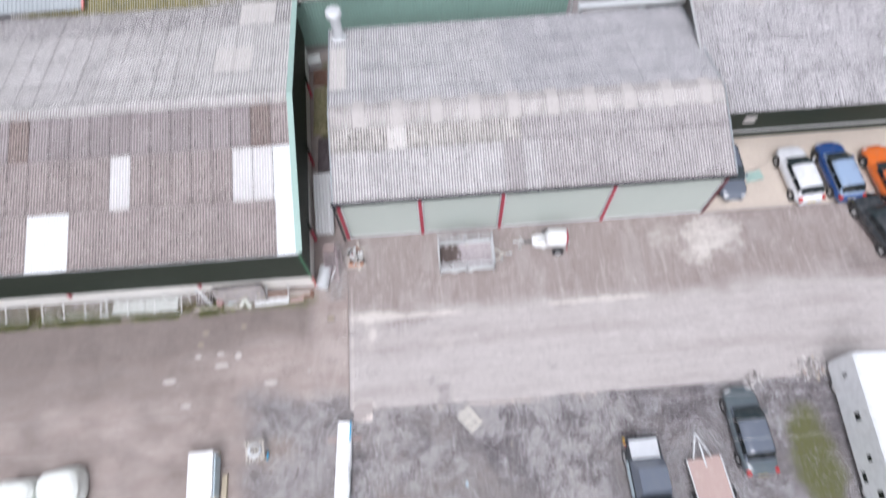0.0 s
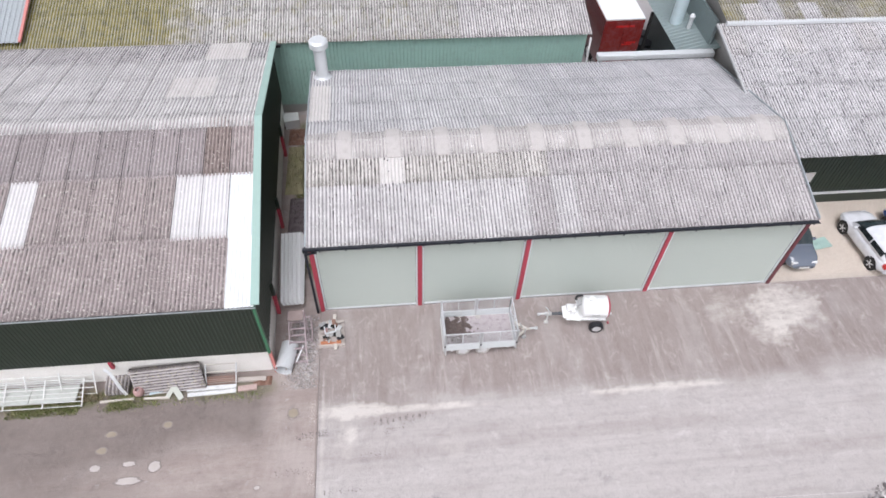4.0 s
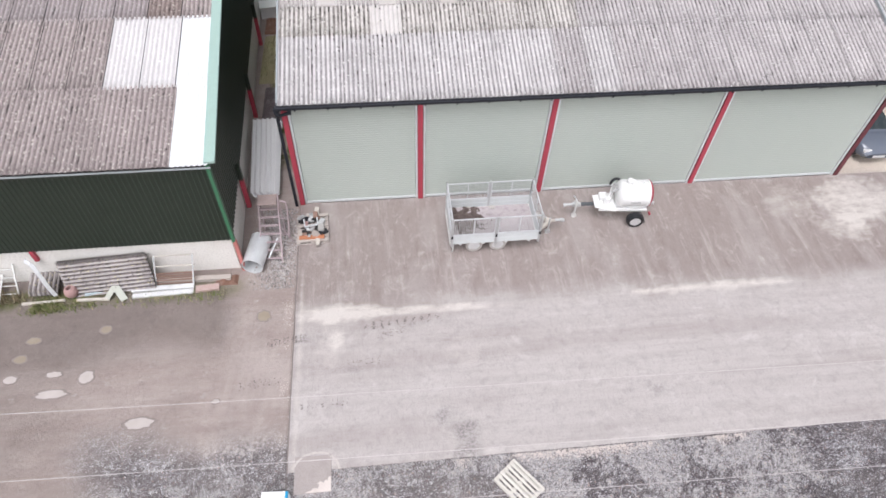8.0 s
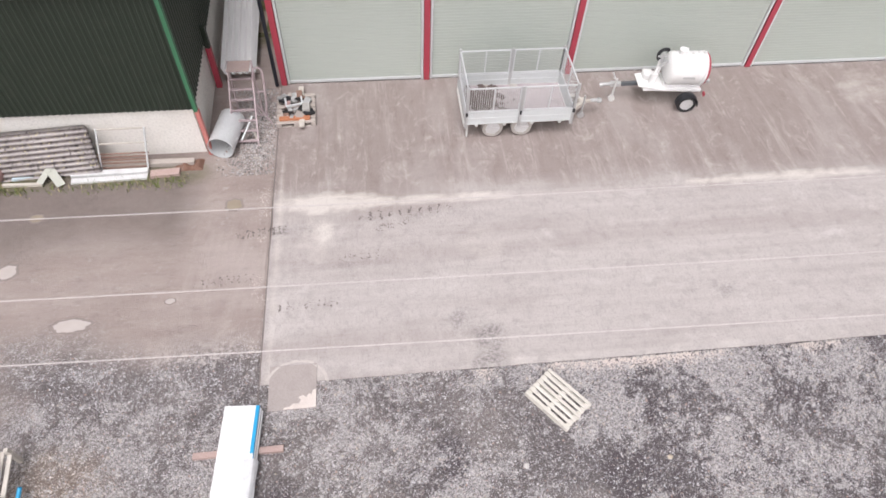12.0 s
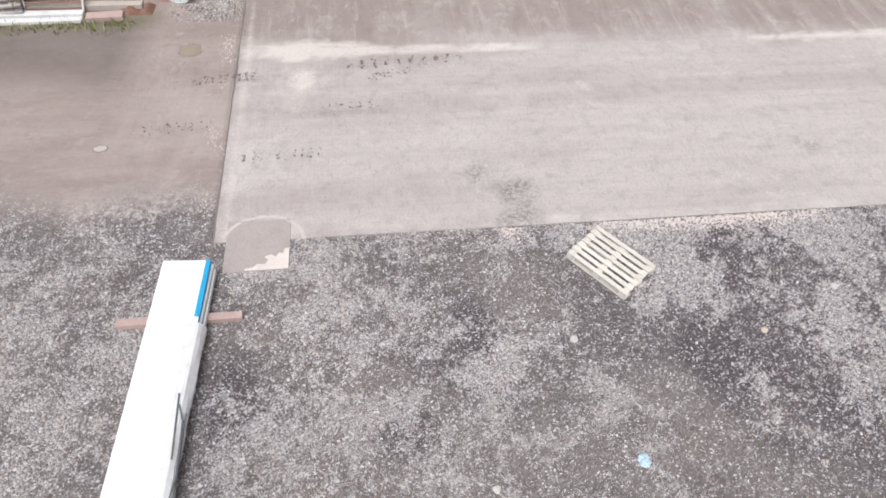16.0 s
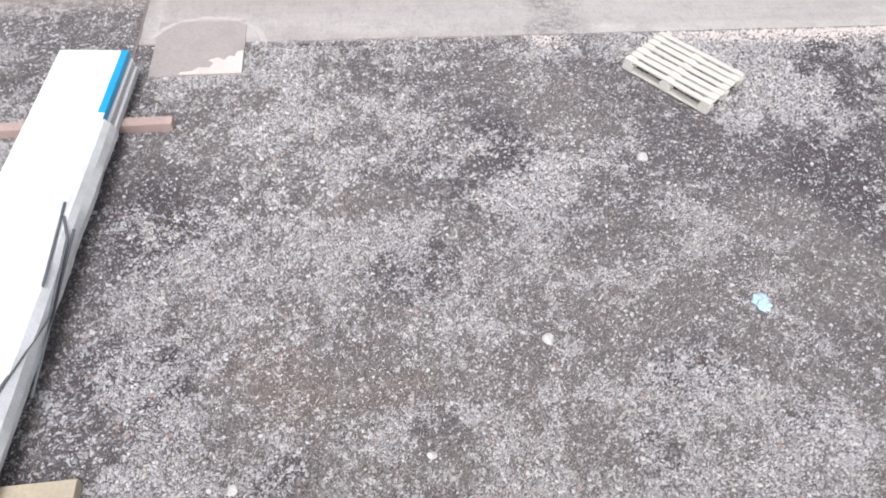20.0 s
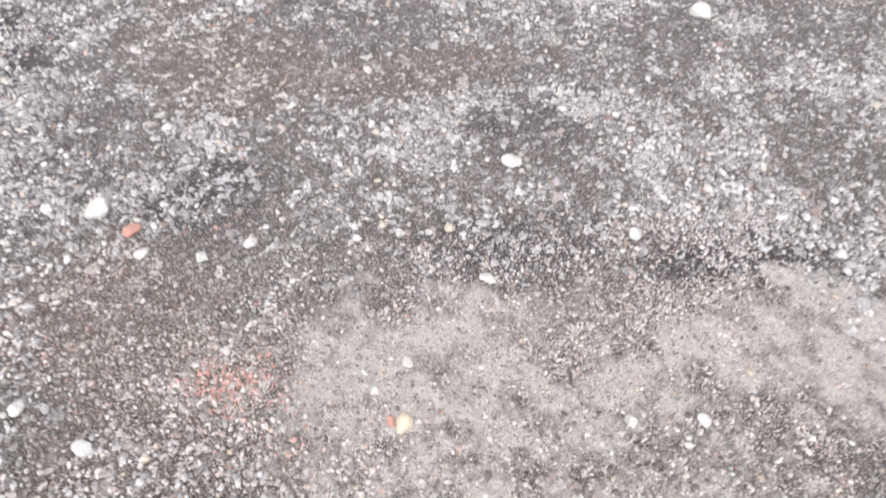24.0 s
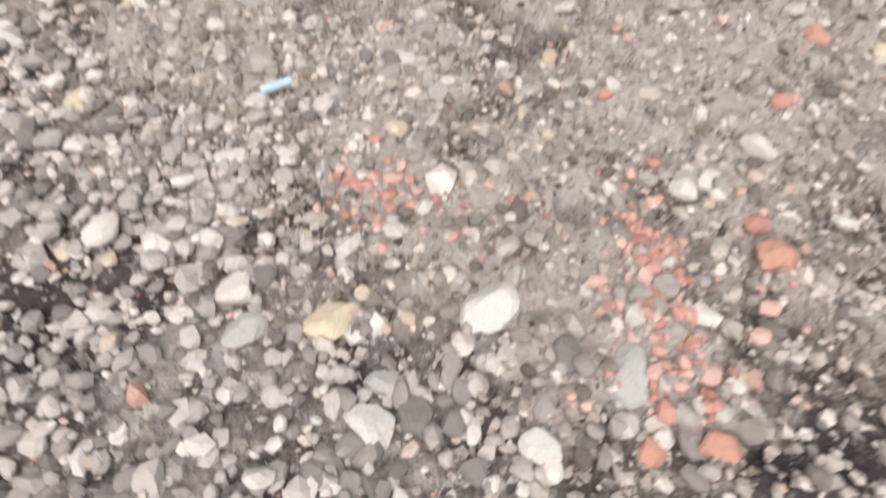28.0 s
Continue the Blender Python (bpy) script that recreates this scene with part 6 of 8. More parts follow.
def car(label, mat, x, y, rz, ln=4.0, wd=1.72, ht=1.46, hood=0.27, tail=0.04, glass="car_glass", roof=None, z=0.0, group="parked cars"):
    """A car along local x, its nose at +x. hood and tail: bonnet and boot as shares of the length."""
    c = thing("car", label, "car", x, y, z, rz, group=group)
    h, w = ln / 2, wd / 2
    belt = 0.62 * ht
    stations = [(-h, 0.74, 0.5, belt * 0.84), (-h + 0.1, 0.88, 0.36, belt * 0.96), (-h + 0.4, 0.98, 0.27, belt), (-0.3 * h, 1.0, 0.24, belt), (0.25 * h, 1.0, 0.24, belt * 0.985),
                (h - hood * ln, 0.99, 0.25, belt * 0.96), (h - hood * ln * 0.4, 0.95, 0.25, belt * 0.89), (h - 0.15, 0.82, 0.3, belt * 0.76), (h, 0.58, 0.36, belt * 0.6)]
    sx_ = np.array([q[0] for q in stations])
    rings = []
    for px_ in np.unique(np.r_[np.linspace(-h, h, 26), -h + 0.03, h - 0.03]):
        near = [np.interp([px_ - 0.07, px_, px_ + 0.07], sx_, [q[k] for q in stations]).mean() for k in (1, 2, 3)]
        a, z0, z1 = w * near[0], near[1], near[2]
        half = [(a * 0.86, z0), (a * 0.96, z0 + 0.06), (a * 1.0, z0 + 0.16), (a * 1.015, (z0 + z1) / 2), (a * 1.0, z1 - 0.16), (a * 0.96, z1 - 0.06), (a * 0.86, z1 - 0.005), (a * 0.5, z1 + 0.018)]
        rings.append([(px_, yy, zz) for yy, zz in half] + [(px_, 0, z1 + 0.025)] + [(px_, -yy, zz) for yy, zz in half[::-1]])
    body = part("body", loft(rings), mat, c)
    for p in body.data.polygons:
        p.use_smooth = len(p.vertices) == 4
    b0, b1 = -h + tail * ln + 0.06, h - hood * ln + 0.12
    r0, r1 = b0 + 0.5, b1 - 0.85
    lo, rise = w * 0.93, ht - belt

    def shell(px_, deg, out=0.0):
        """A point of the rounded cabin: deg 0 and 180 are the sills of its sides, 90 the middle of the roof."""
        f = min(1.0, max(0.0, (px_ - b0) / (r0 - b0)), max(0.0, (b1 - px_) / (b1 - r1)))
        f = math.sin(f * math.pi / 2) ** 0.85
        t = math.radians(deg)
        co, si = math.cos(t), max(0.0, math.sin(t))
        return (px_ + out * (0.8 if px_ > r1 else -0.8 if px_ < r0 else 0), math.copysign((lo * (0.9 + 0.1 * f) + out) * abs(co) ** 0.52, co), belt - 0.02 + (rise * f + out) * si ** 0.75)

    degs = list(np.linspace(0, 180, 21))
    cabin = part("cabin", loft([[shell(px_, d) for d in degs] for px_ in np.linspace(b0, b1, 24)]), roof or mat, c)
    for p in cabin.data.polygons:
        p.use_smooth = len(p.vertices) == 4

    def pane(name, x0, x1, d0, d1, m=glass, squeeze=0.0):
        v, nx_, nd_ = [], 9, 9
        for i in range(nx_):
            for k in range(nd_):
                g_ = squeeze * (1 - i / (nx_ - 1)) * 6
                v.append(shell(x0 + (x1 - x0) * i / (nx_ - 1), d0 + g_ + (d1 - d0 - 2 * g_) * k / (nd_ - 1), 0.012))
        o = part(name, (v, [(i * nd_ + k, (i + 1) * nd_ + k, (i + 1) * nd_ + k + 1, i * nd_ + k + 1) for i in range(nx_ - 1) for k in range(nd_ - 1)]), m, c)
        for p in o.data.polygons:
            p.use_smooth = True

    pane("windscreen", b1 - 0.1, r1 + 0.03, 26, 154, "windscreen_glass", 1.2)
    pane("rear_window", b0 + 0.09, r0 - 0.1, 34, 146)
    mid = (b0 + b1) / 2 - 0.12
    for s in (1, -1):
        for x0, x1 in ((b0 + 0.34, mid - 0.03), (mid + 0.03, b1 - 0.5)):
            pane("side_window", x0, x1, *((9, 37) if s > 0 else (143, 171)))
        part("mirror", box(b1 - 0.5, b1 - 0.36, s * (w + 0.03) - 0.09, s * (w + 0.03) + 0.09, belt + 0.02, belt + 0.14, 0.03), mat, c)
        part("headlight", box(h - 0.34, h - 0.1, s * w * 0.6 - 0.16, s * w * 0.6 + 0.16, belt * 0.62, belt * 0.77, 0.05), "lamp_clear", c)
        part("tail_light", box(-h + 0.0, -h + 0.24, s * w * 0.8 - 0.1, s * w * 0.8 + 0.1, belt * 0.74, belt * 0.98, 0.04), "lamp_red", c)
        for xx in (-h + 0.19 * ln, h - 0.2 * ln):
            # solid near-black disc in place of the shaded hollow round the wheel
            part("wheel_arch", rod((xx, s * (w * 1.0 - 0.2), 0.33), (xx, s * (w * 1.0 + 0.004), 0.33), 0.37, None, 20), "dark", c)
            wheel(c, xx, s * (w - 0.08), 0.31, 0.31, 0.2, "rubber", "rim_grey")
        part("door_handle", box(-0.15, 0.05, s * w * 1.012 - 0.012, s * w * 1.012 + 0.012, belt - 0.14, belt - 0.11, 0.008), mat, c)
    part("bumper", box(-h - 0.03, -h + 0.2, -w * 0.74, w * 0.74, 0.32, 0.56, 0.06), mat, c)
    part("number_plate", box(-h - 0.045, -h - 0.03, -0.26, 0.26, 0.6, 0.71, 0.004), "yellow_tape", c)
    part("number_plate", box(h + 0.0, h + 0.012, -0.26, 0.26, 0.38, 0.48, 0.004), "lamp_clear", c)
    return c


car("silver white three-door hatchback parked nose to the green wall", "car_pearl", 25.15, 22.1, 94, 3.85, 1.7, 1.45)
# the roof's lighter blue is the sky's reflection put into the paint colour
car("dark blue estate car with a pale sky reflection painted on its roof", "car_blue", 27.55, 22.15, 93, 4.0, 1.7, 1.46, tail=0.02, roof="car_sky_blue")
car("bright orange coupe parked on sandy gravel", "car_orange", 30.4, 21.5, 96, 4.4, 1.75, 1.32, hood=0.32, tail=0.18)
car("dark grey hatchback with its bonnet dulled", "car_grey", 20.98, 22.65, -91, 3.8, 1.62, 1.42)
car("black estate car with red tail lights", "car_black", 28.9, 18.4, 105, 4.3, 1.75, 1.5, tail=0.02)
car("dark teal saloon dusty with mud", "car_teal", 18.2, 7.75, 92, 4.3, 1.72, 1.42, hood=0.26, tail=0.12, roof="car_grey")
car("silver people carrier parked in the rear yard", "car_silver", 20.2, 51.9, 200, 4.0, 1.7, 1.6)

pk = thing("pickup", "dark pickup with a grey cab and chevron tape", "pickup", 12.7, 5.4, 0, 91)
part("body", loft([[(xx, w * k, z0), (xx, w * k * 1.02, 0.8), (xx, w * k * 0.94, z1), (xx, -w * k * 0.94, z1), (xx, -w * k * 1.02, 0.8), (xx, -w * k, z0)] for xx, k, z0, z1, w in ((-2.3, 0.9, 0.5, 0.95, 0.88), (-2.2, 1, 0.35, 1.0, 0.88), (1.2, 1, 0.3, 1.0, 0.88), (2.1, 0.96, 0.35, 0.96, 0.88), (2.4, 0.8, 0.4, 0.8, 0.88))]), "car_black", pk)
part("cab", loft([[(xx, w, 0.98), (xx + d, w * 0.82, 1.72), (xx + d, -w * 0.82, 1.72), (xx, -w, 0.98)] for xx, d, w in ((-0.5, 0.25, 0.84), (1.3, -0.45, 0.84))]), "car_grey", pk)
part("windscreen", box(0.78, 0.84, -0.66, 0.66, 1.05, 1.65), "windscreen_glass", pk)
part("rear_canopy", box(-2.2, -0.55, -0.8, 0.8, 1.0, 1.6, 0.06), "windscreen_glass", pk)
part("bonnet_panel", box(1.35, 2.25, -0.7, 0.7, 0.985, 1.01, 0.01), "car_silver", pk)
for k in range(4):
    part("chevron_tape", box(2.02 + 0.1 * k, 2.1 + 0.1 * k, 0.86, 0.9, 0.6, 0.95), ("lamp_red", "yellow_tape")[k % 2], pk)
part("side_panel", box(-0.4, 1.3, 0.905, 0.925, 0.5, 0.95), "pale_blue", pk)
for s in (1, -1):
    for xx in (-1.4, 1.5):
        wheel(pk, xx, s * 0.8, 0.36, 0.36, 0.24)
ft = thing("flatbed_trailer", "small flatbed trailer with a weathered pinkish deck", "trailer", 15.75, 5.0, 0, 95)
part("deck", box(-1.6, 1.6, -0.85, 0.85, 0.5, 0.56, 0.01), "wood_pink", ft)
for a, c in (((1.5, -0.5, 0.45), (2.8, 0, 0.45)), ((1.5, 0.5, 0.45), (2.8, 0, 0.45)), ((1.2, 0, 0.62), (2.3, 0, 0.62))):
    part("drawbar", bar(a, c, 0.07, 0.07), "galv_light", ft)
for s in (-1, 1):
    part("edge_rail", bar((-1.6, s * 0.86, 0.58), (1.6, s * 0.86, 0.58), 0.05, 0.08), "galv_light", ft)
    wheel(ft, -0.2, s * 0.98, 0.3, 0.3, 0.18)
mh = thing("motorhome", "long white motorhome with small dark side windows", "motorhome", 24.2, 6.6, 0, 88)
rings = []
for xx, z0, z1, k in ((-3.6, 0.55, 2.75, 0.94), (-3.45, 0.45, 2.85, 1), (3.9, 0.45, 2.85, 1), (4.1, 0.5, 2.78, 0.97), (4.2, 0.6, 2.6, 0.92)):
    w = 1.12 * k
    rings.append([(xx, w, z0), (xx, w, z1 - 0.15), (xx, w - 0.12, z1), (xx, -w + 0.12, z1), (xx, -w, z1 - 0.15), (xx, -w, z0)])
part("body", loft(rings), "van_white", mh)
for x0, x1, z0, z1 in ((-2.6, -2.2, 1.5, 1.9), (-0.9, -0.6, 1.5, 1.8), (1.0, 1.4, 1.5, 1.9), (-1.8, -1.3, 0.7, 1.0)):
    part("side_window", box(x0, x1, 1.118, 1.135, z0, z1, 0.006), "car_glass", mh)
for k in range(4):
    part("vent_slot", box(3.1, 3.35, 1.118, 1.13, 1.5 + 0.09 * k, 1.53 + 0.09 * k), "car_glass", mh)
part("end_window", box(4.185, 4.215, -0.6, 0.6, 1.45, 2.1, 0.006), "windscreen_glass", mh)
part("roof_hatch", box(-1.5, -0.8, -0.4, 0.4, 2.84, 2.95, 0.03), "van_white", mh)
part("aerial", rod((1.2, 0.2, 2.85), (1.2, 0.2, 3.1), 0.15, None, 14), "van_white", mh)
for xx in (-2.2, 2.9):
    for s in (-1, 1):
        wheel(mh, xx, s * 0.95, 0.36, 0.36, 0.25)

# ---- goods standing on the dirt beyond the panels ----


def lumpy(sx, sy, sz, seed, seg=18, rings_n=10):
    rr = []
    for i in range(rings_n):
        f = i / (rings_n - 1)
        k = [1.0, 1.05, 1.06, 1.05, 1.03, 1.0, 0.97, 0.92, 0.75, 0.3][i]
        ring = []
        for t in np.linspace(0, 2 * math.pi, seg, endpoint=False):
            c, s = math.cos(t), math.sin(t)
            q = (abs(c) ** 4 + abs(s) ** 4) ** -0.25
            d = 1 + 0.12 * noise.noise((c * 2 + seed, s * 2, f * 3))
            ring.append((sx * k * q * c * d, sy * k * q * s * d, sz * min(1.0, f * 1.12) * (1 + 0.1 * noise.noise((c + seed, s, 7)) * f)))
        rr.append(ring)
    return loft(rr)


M["bag"] = paint("white_woven_bag", (0.75, 0.77, 0.73), 0.8, 0, 0.3, (0.5, 0.5, 0.42), 2)
for k, (x, y, s) in enumerate(((-18.3, 7.2, 1.05), (-16.2, 7.5, 1.1), (-17.3, 5.7, 1.0), (-15.7, 5.6, 0.9))):
    bg = part("bulk_bag", lumpy(0.95 * s, 0.85 * s, 1.1, k * 3.1), "bag")
    bg.matrix_world = pose(x, y, 0, 0, 0, 12 * k)
    tagged(bg, "bulging white woven bulk bag on the dirt", "bag", "bulk bags")
wc = thing("wrapped_crate", "tall white wrapped load on a wooden base", "crate", -9.2, 7.6, 0, 2)
part("load", box(-0.62, 0.62, -1.1, 1.1, 0.15, 1.0, 0.05), "white_panel", wc)
part("base", box(-0.66, 0.66, -1.15, 1.15, 0, 0.14, 0.01), "wood_sawn", wc)
part("tarpaulin", box(0.63, 0.72, -1.1, 0.9, 0.15, 0.9, 0.03), "pale_blue", wc)
tagged(part("timber_board", box(-8.35, -8.1, 5.9, 7.6, 0, 0.2, 0.01), "wood_sawn"), "upright sawn board lying beside the crate", "timber")
hc = thing("hose_crate", "slatted timber crate holding coils of grey hose", "crate", -6.72, 8.62, 0, 8)
for k in range(7):
    part("slat", box(-0.45 + k * 0.14, -0.37 + k * 0.14, -0.5, 0.5, 0.42, 0.45), "wood_pale", hc)
for x, y in ((-0.42, -0.45), (0.42, -0.45), (-0.42, 0.45), (0.42, 0.45)):
    part("post", box(x - 0.04, x + 0.04, y - 0.04, y + 0.04, 0, 0.6, 0.005), "wood_pale", hc)
for k in range(4):
    r, z = 0.34 - 0.03 * k, 0.5 + 0.05 * k
    pts = [(r * math.cos(t) + 0.02 * k, r * math.sin(t), z + 0.02 * math.sin(3 * t)) for t in np.linspace(0, 2 * math.pi, 22)]
    bm = bmesh.new()
    for a, c in zip(pts, pts[1:]):
        rod(a, c, 0.028, bm, 8)
    part("hose_coil", bm, "galv_light" if k % 2 else "wrap", hc)
part("blue_pipe", rod((0.5, -0.5, 0.1), (0.62, -0.2, 0.3), 0.04), "blue_film", hc)

# ---- behind the sheds ----
lt = thing("lorry_trailer", "box trailer with white roof and dark red rear doors", "trailer", 15.85, 40.45, 0, 1)
part("roof", box(-1.2, 1.2, -3.5, 3.5, 3.95, 4.05, 0.02), "white_panel", lt)
part("body", box(-1.22, 1.22, -3.45, 3.5, 1.0, 3.95, 0.02), "lorry_red", lt)
part("bulkhead", box(-1.2, 1.2, 3.5, 3.9, 1.2, 4.1, 0.03), "dark", lt)
for k, x in enumerate((-0.61, 0.61)):
    d = part("rear_door", box(x - 0.58, x + 0.58, -3.51, -3.455, 1.05, 3.85, 0.01), "lorry_red", lt)
    for xx in (-0.3, 0.2):
        part("lock_bar", rod((x + xx, -3.53, 1.1), (x + xx, -3.53, 3.8), 0.02), "lorry_red", d)
for x0, x1, z0, z1 in ((-0.5, 0.62, 3.5, 3.62), (0.25, 0.95, 2.4, 2.52), (0.1, 0.7, 2.3, 2.36)):
    part("lettering_bar", box(x0, x1, -3.535, -3.52, z0, z1), "lamp_red", lt)
part("chassis", box(-0.5, 0.5, -3.2, 3.4, 0.7, 1.0), "dark", lt)
for y in (-2.6, -1.3):
    for x in (-0.95, 0.95):
        w = wheel(lt, x, y, 0.5, 0.5, 0.3)
        w.matrix_basis = pose(x, y, 0.5, 0, 0, 90)
lad2 = thing("step_ladder", "white step ladder standing by the box trailer", "ladder", 17.0, 36.3, 0)
for x in (-0.25, 0.25):
    part("stile", bar((x, -0.3, 0), (x * 0.7, 0.2, 1.7), 0.05, 0.03), "white_paint", lad2)
for k in range(5):
    part("tread", bar((-0.24, -0.25 + 0.09 * k, 0.25 + 0.3 * k), (0.24, -0.25 + 0.09 * k, 0.25 + 0.3 * k), 0.08, 0.03), "white_paint", lad2)
ln = thing("lean_to", "slate green steel lean-to roof on posts", "lean-to", 0.0, 0, 0)
q = [(17.5, 41.6, 4.1), (17.7, 32.9, 4.1), (19.6, 32.9, 4.7), (19.6, 42.8, 4.7)]
m_, length = Matrix.Identity(4), 0
rf = part("roof", wave(9.3, 2.2, 0.3, 0.03, flat=True), "lean_roof", ln)
rf.matrix_basis = Matrix.Translation((17.7, 42.0, 4.15)) @ pose(0, 0, 0, 0, 0, -90) @ pose(0, 0, 0, 15, 0, 0)
for y in (33.3, 37.5, 41.8):
    part("post", box(17.6, 17.75, y - 0.08, y + 0.08, 0, 4.1), "dark", ln)
part("wall", box(19.3, 19.45, 33.2, 40.8, 0, 6.0), "lean_roof", ln)
M["flue_blue"] = paint("pale_blue_grey_flue", (0.56, 0.67, 0.7), 0.4, 0.1, 0.2)
fd = thing("tall_flue", "tall pale blue-grey flue rising through the lean-to roof", "flue", 18.5, 36.0, 4.3)
part("pipe", rod((0, 0, 0), (0, 0, 5.3), 0.25, None, 20), "flue_blue", fd)
part("jacket", rod((0, 0, 0), (0, 0, 2.3), 0.36, None, 20), "flue_blue", fd)
part("cap", rod((0, 0, 5.3), (0, 0, 5.42), 0.3, None, 18), "galv", fd)
sf = thing("small_flue", "short galvanised vent on the lean-to roof", "flue", 18.9, 35.1, 4.4)
part("pipe", rod((0, 0, 0), (0, 0, 0.8), 0.12, None, 14), "galv_light", sf)
part("cap", rod((0, 0, 0.8), (0, 0, 0.95), 0.18, None, 14, 0.08), "galv_light", sf)
hv = thing("roof_vent", "galvanised vent pipe on the spotted roof", "vent", 29.6, 27.0, 5.1)
part("pipe", rod((0, 0, 0), (0, 0, 1.5), 0.3, None, 16), "galv_light", hv)
part("collar", rod((0, 0, -0.1), (0, 0, 0.3), 0.5, None, 16, 0.32), "galv_light", hv)
part("side_pipe", rod((-0.4, -0.9, -0.1), (-0.4, -0.9, 0.5), 0.12, None, 12), "galv_light", hv)
bmx = thing("gutter_beam", "pale grey boxed gutter between the sheds", "gutter", 0, 0, 0)
part("trough", box(12.9, 19.4, 32.35, 32.75, 4.35, 4.65, 0.04), "galv_light", bmx)
for x in (13.1, 19.2):
    part("post", box(x - 0.08, x + 0.08, 32.45, 32.65, 0, 4.35), "galv", bmx)
dp = thing("downpipe", "white plastic downpipe at the gable corner", "downpipe", 12.95, 34.2, 0)
part("pipe", rod((0, 0, 4.6), (0.1, -0.2, 0.1), 0.06), "white_paint", dp)
# storage tanks and crates in the dark gap
for k, (x, y, r, hgt) in enumerate(((18.1, 37.3, 0.45, 1.5), (18.2, 38.6, 0.5, 1.4))):
    t = tagged(part("oil_drum", rod((x, y, 0), (x, y, hgt), r, None, 18), "black"), "black drum standing under the lean-to", "drum", "drums under the lean-to")

M["old_rust"] = paint("old_rust_sheet", (0.2, 0.125, 0.1), 0.85, 0.0, 0.7, (0.05, 0.035, 0.03), 0.9)
M["rubble_pink"] = paint("pink_rubble", (0.42, 0.25, 0.21), 0.95, 0, 0.5, (0.3, 0.2, 0.17), 4)
M["green_skip"] = paint("dark_green_skip", (0.04, 0.11, 0.075), 0.6, 0, 0.4)
for k, (x, y, r, hgt, mm) in enumerate(((18.6, 40.2, 0.4, 1.1, "black"), (18.3, 35.3, 0.35, 1.0, "galv"), (18.9, 36.4, 0.4, 0.9, "black"))):
    tagged(part("oil_drum", rod((x, y, 0), (x, y, hgt), r, None, 18), mm), "drum standing in the dark gap under the lean-to", "drum", "drums under the lean-to")
far_shed = thing("far_shed", "long shed with faded green and rusty brown cladding", "shed")
part("body", poly_prism([(55.0, -0.1), (55.0, 4.2), (60, 5.4), (66, 4.2), (66, -0.1)], -22.0, 11.0), "dark", far_shed)
part("cladding", panel_wall((-22, 54.95), (-2.5, 54.95), 0.0, 4.2, 0.25), "green_faded", far_shed)
for k in range(6):
    part("door_sheet", panel_wall((-2.2 + 2.2 * k + 0.5 * (k % 2), 54.9), (-0.3 + 2.2 * k - 0.6 * (k % 3), 54.9), 0.3 + 0.3 * (k % 2), 4.1, 0.2), "old_rust", far_shed)
sheeted(far_shed, "roof_sheet", (54.6, 4.25), (60, 5.5), 0.0, -22.4, 11.4, 2, 24, lambda r, c: "cement_pale")
part("roof_rest", poly_prism([(60, 5.45), (66.3, 4.2), (66.3, 4.1), (60, 5.35)], -22.4, 11.4), "cement_pale", far_shed)

tp = thing("tipper_lorry", "green tipper lorry with a red crane and pinkish load", "lorry", 18.0, 54.25, 0, 3)
part("cab", loft([[(xx, w, 0.9), (xx, w, z1 - 0.1), (xx, w - 0.1, z1), (xx, -w + 0.1, z1), (xx, -w, z1 - 0.1), (xx, -w, 0.9)] for xx, w, z1 in ((-4.3, 1.15, 2.0), (-4.1, 1.2, 2.9), (-2.6, 1.2, 3.0), (-2.5, 1.15, 2.9))]), "truck_green", tp)
part("windscreen", box(-4.25, -4.17, -1.0, 1.0, 1.9, 2.7), "car_glass", tp)
for s in (-1, 1):
    part("side_window", box(-3.9, -3.0, s * 1.205 - 0.012, s * 1.205 + 0.012, 1.9, 2.6), "car_glass", tp)
    part("step", box(-3.9, -2.6, s * 1.0 - 0.2, s * 1.0 + 0.2, 0.4, 0.88, 0.03), "dark", tp)
part("roof_beacon", box(-3.2, -2.8, -0.8, 0.8, 3.0, 3.14, 0.03), "lamp_red", tp)
part("chassis", box(-4.0, 4.1, -0.5, 0.5, 0.75, 1.05), "dark", tp)
bm = box(-1.2, 4.1, -1.25, -1.17, 1.15, 2.1)
box(-1.2, 4.1, 1.17, 1.25, 1.15, 2.1, bm=bm)
box(-1.2, -1.12, -1.17, 1.17, 1.15, 2.1, bm=bm)
box(4.02, 4.1, -1.17, 1.17, 1.15, 2.1, bm=bm)
box(-1.1, 4.0, -1.16, 1.16, 1.1, 1.16, bm=bm)
part("tipper_body", bm, "truck_green", tp)
for k in range(7):
    for s in (-1, 1):
        part("rib", box(-1.1 + 0.83 * k, -1.02 + 0.83 * k, s * 1.28 - 0.03, s * 1.28 + 0.03, 1.12, 2.1), "truck_green", tp)
load_v = [(x, y, 1.55 + 0.3 * noise.noise((x * 1.2, y * 1.2, 5)) + 0.1 * noise.noise((x * 5, y * 5, 1))) for x in np.linspace(-1.1, 4.0, 30) for y in np.linspace(-1.16, 1.16, 14)]
part("load", (load_v, [(i * 14 + j, (i + 1) * 14 + j, (i + 1) * 14 + j + 1, i * 14 + j + 1) for i in range(29) for j in range(13)]), "rubble_pink", tp, "pinkish rubble load")
bm = rod((-1.8, 0, 1.0), (-1.8, 0, 3.2), 0.18)
rod((-1.8, 0, 3.1), (-1.5, 0.8, 2.2), 0.12, bm)
rod((-1.5, 0.8, 2.2), (-2.0, -0.9, 1.3), 0.1, bm)
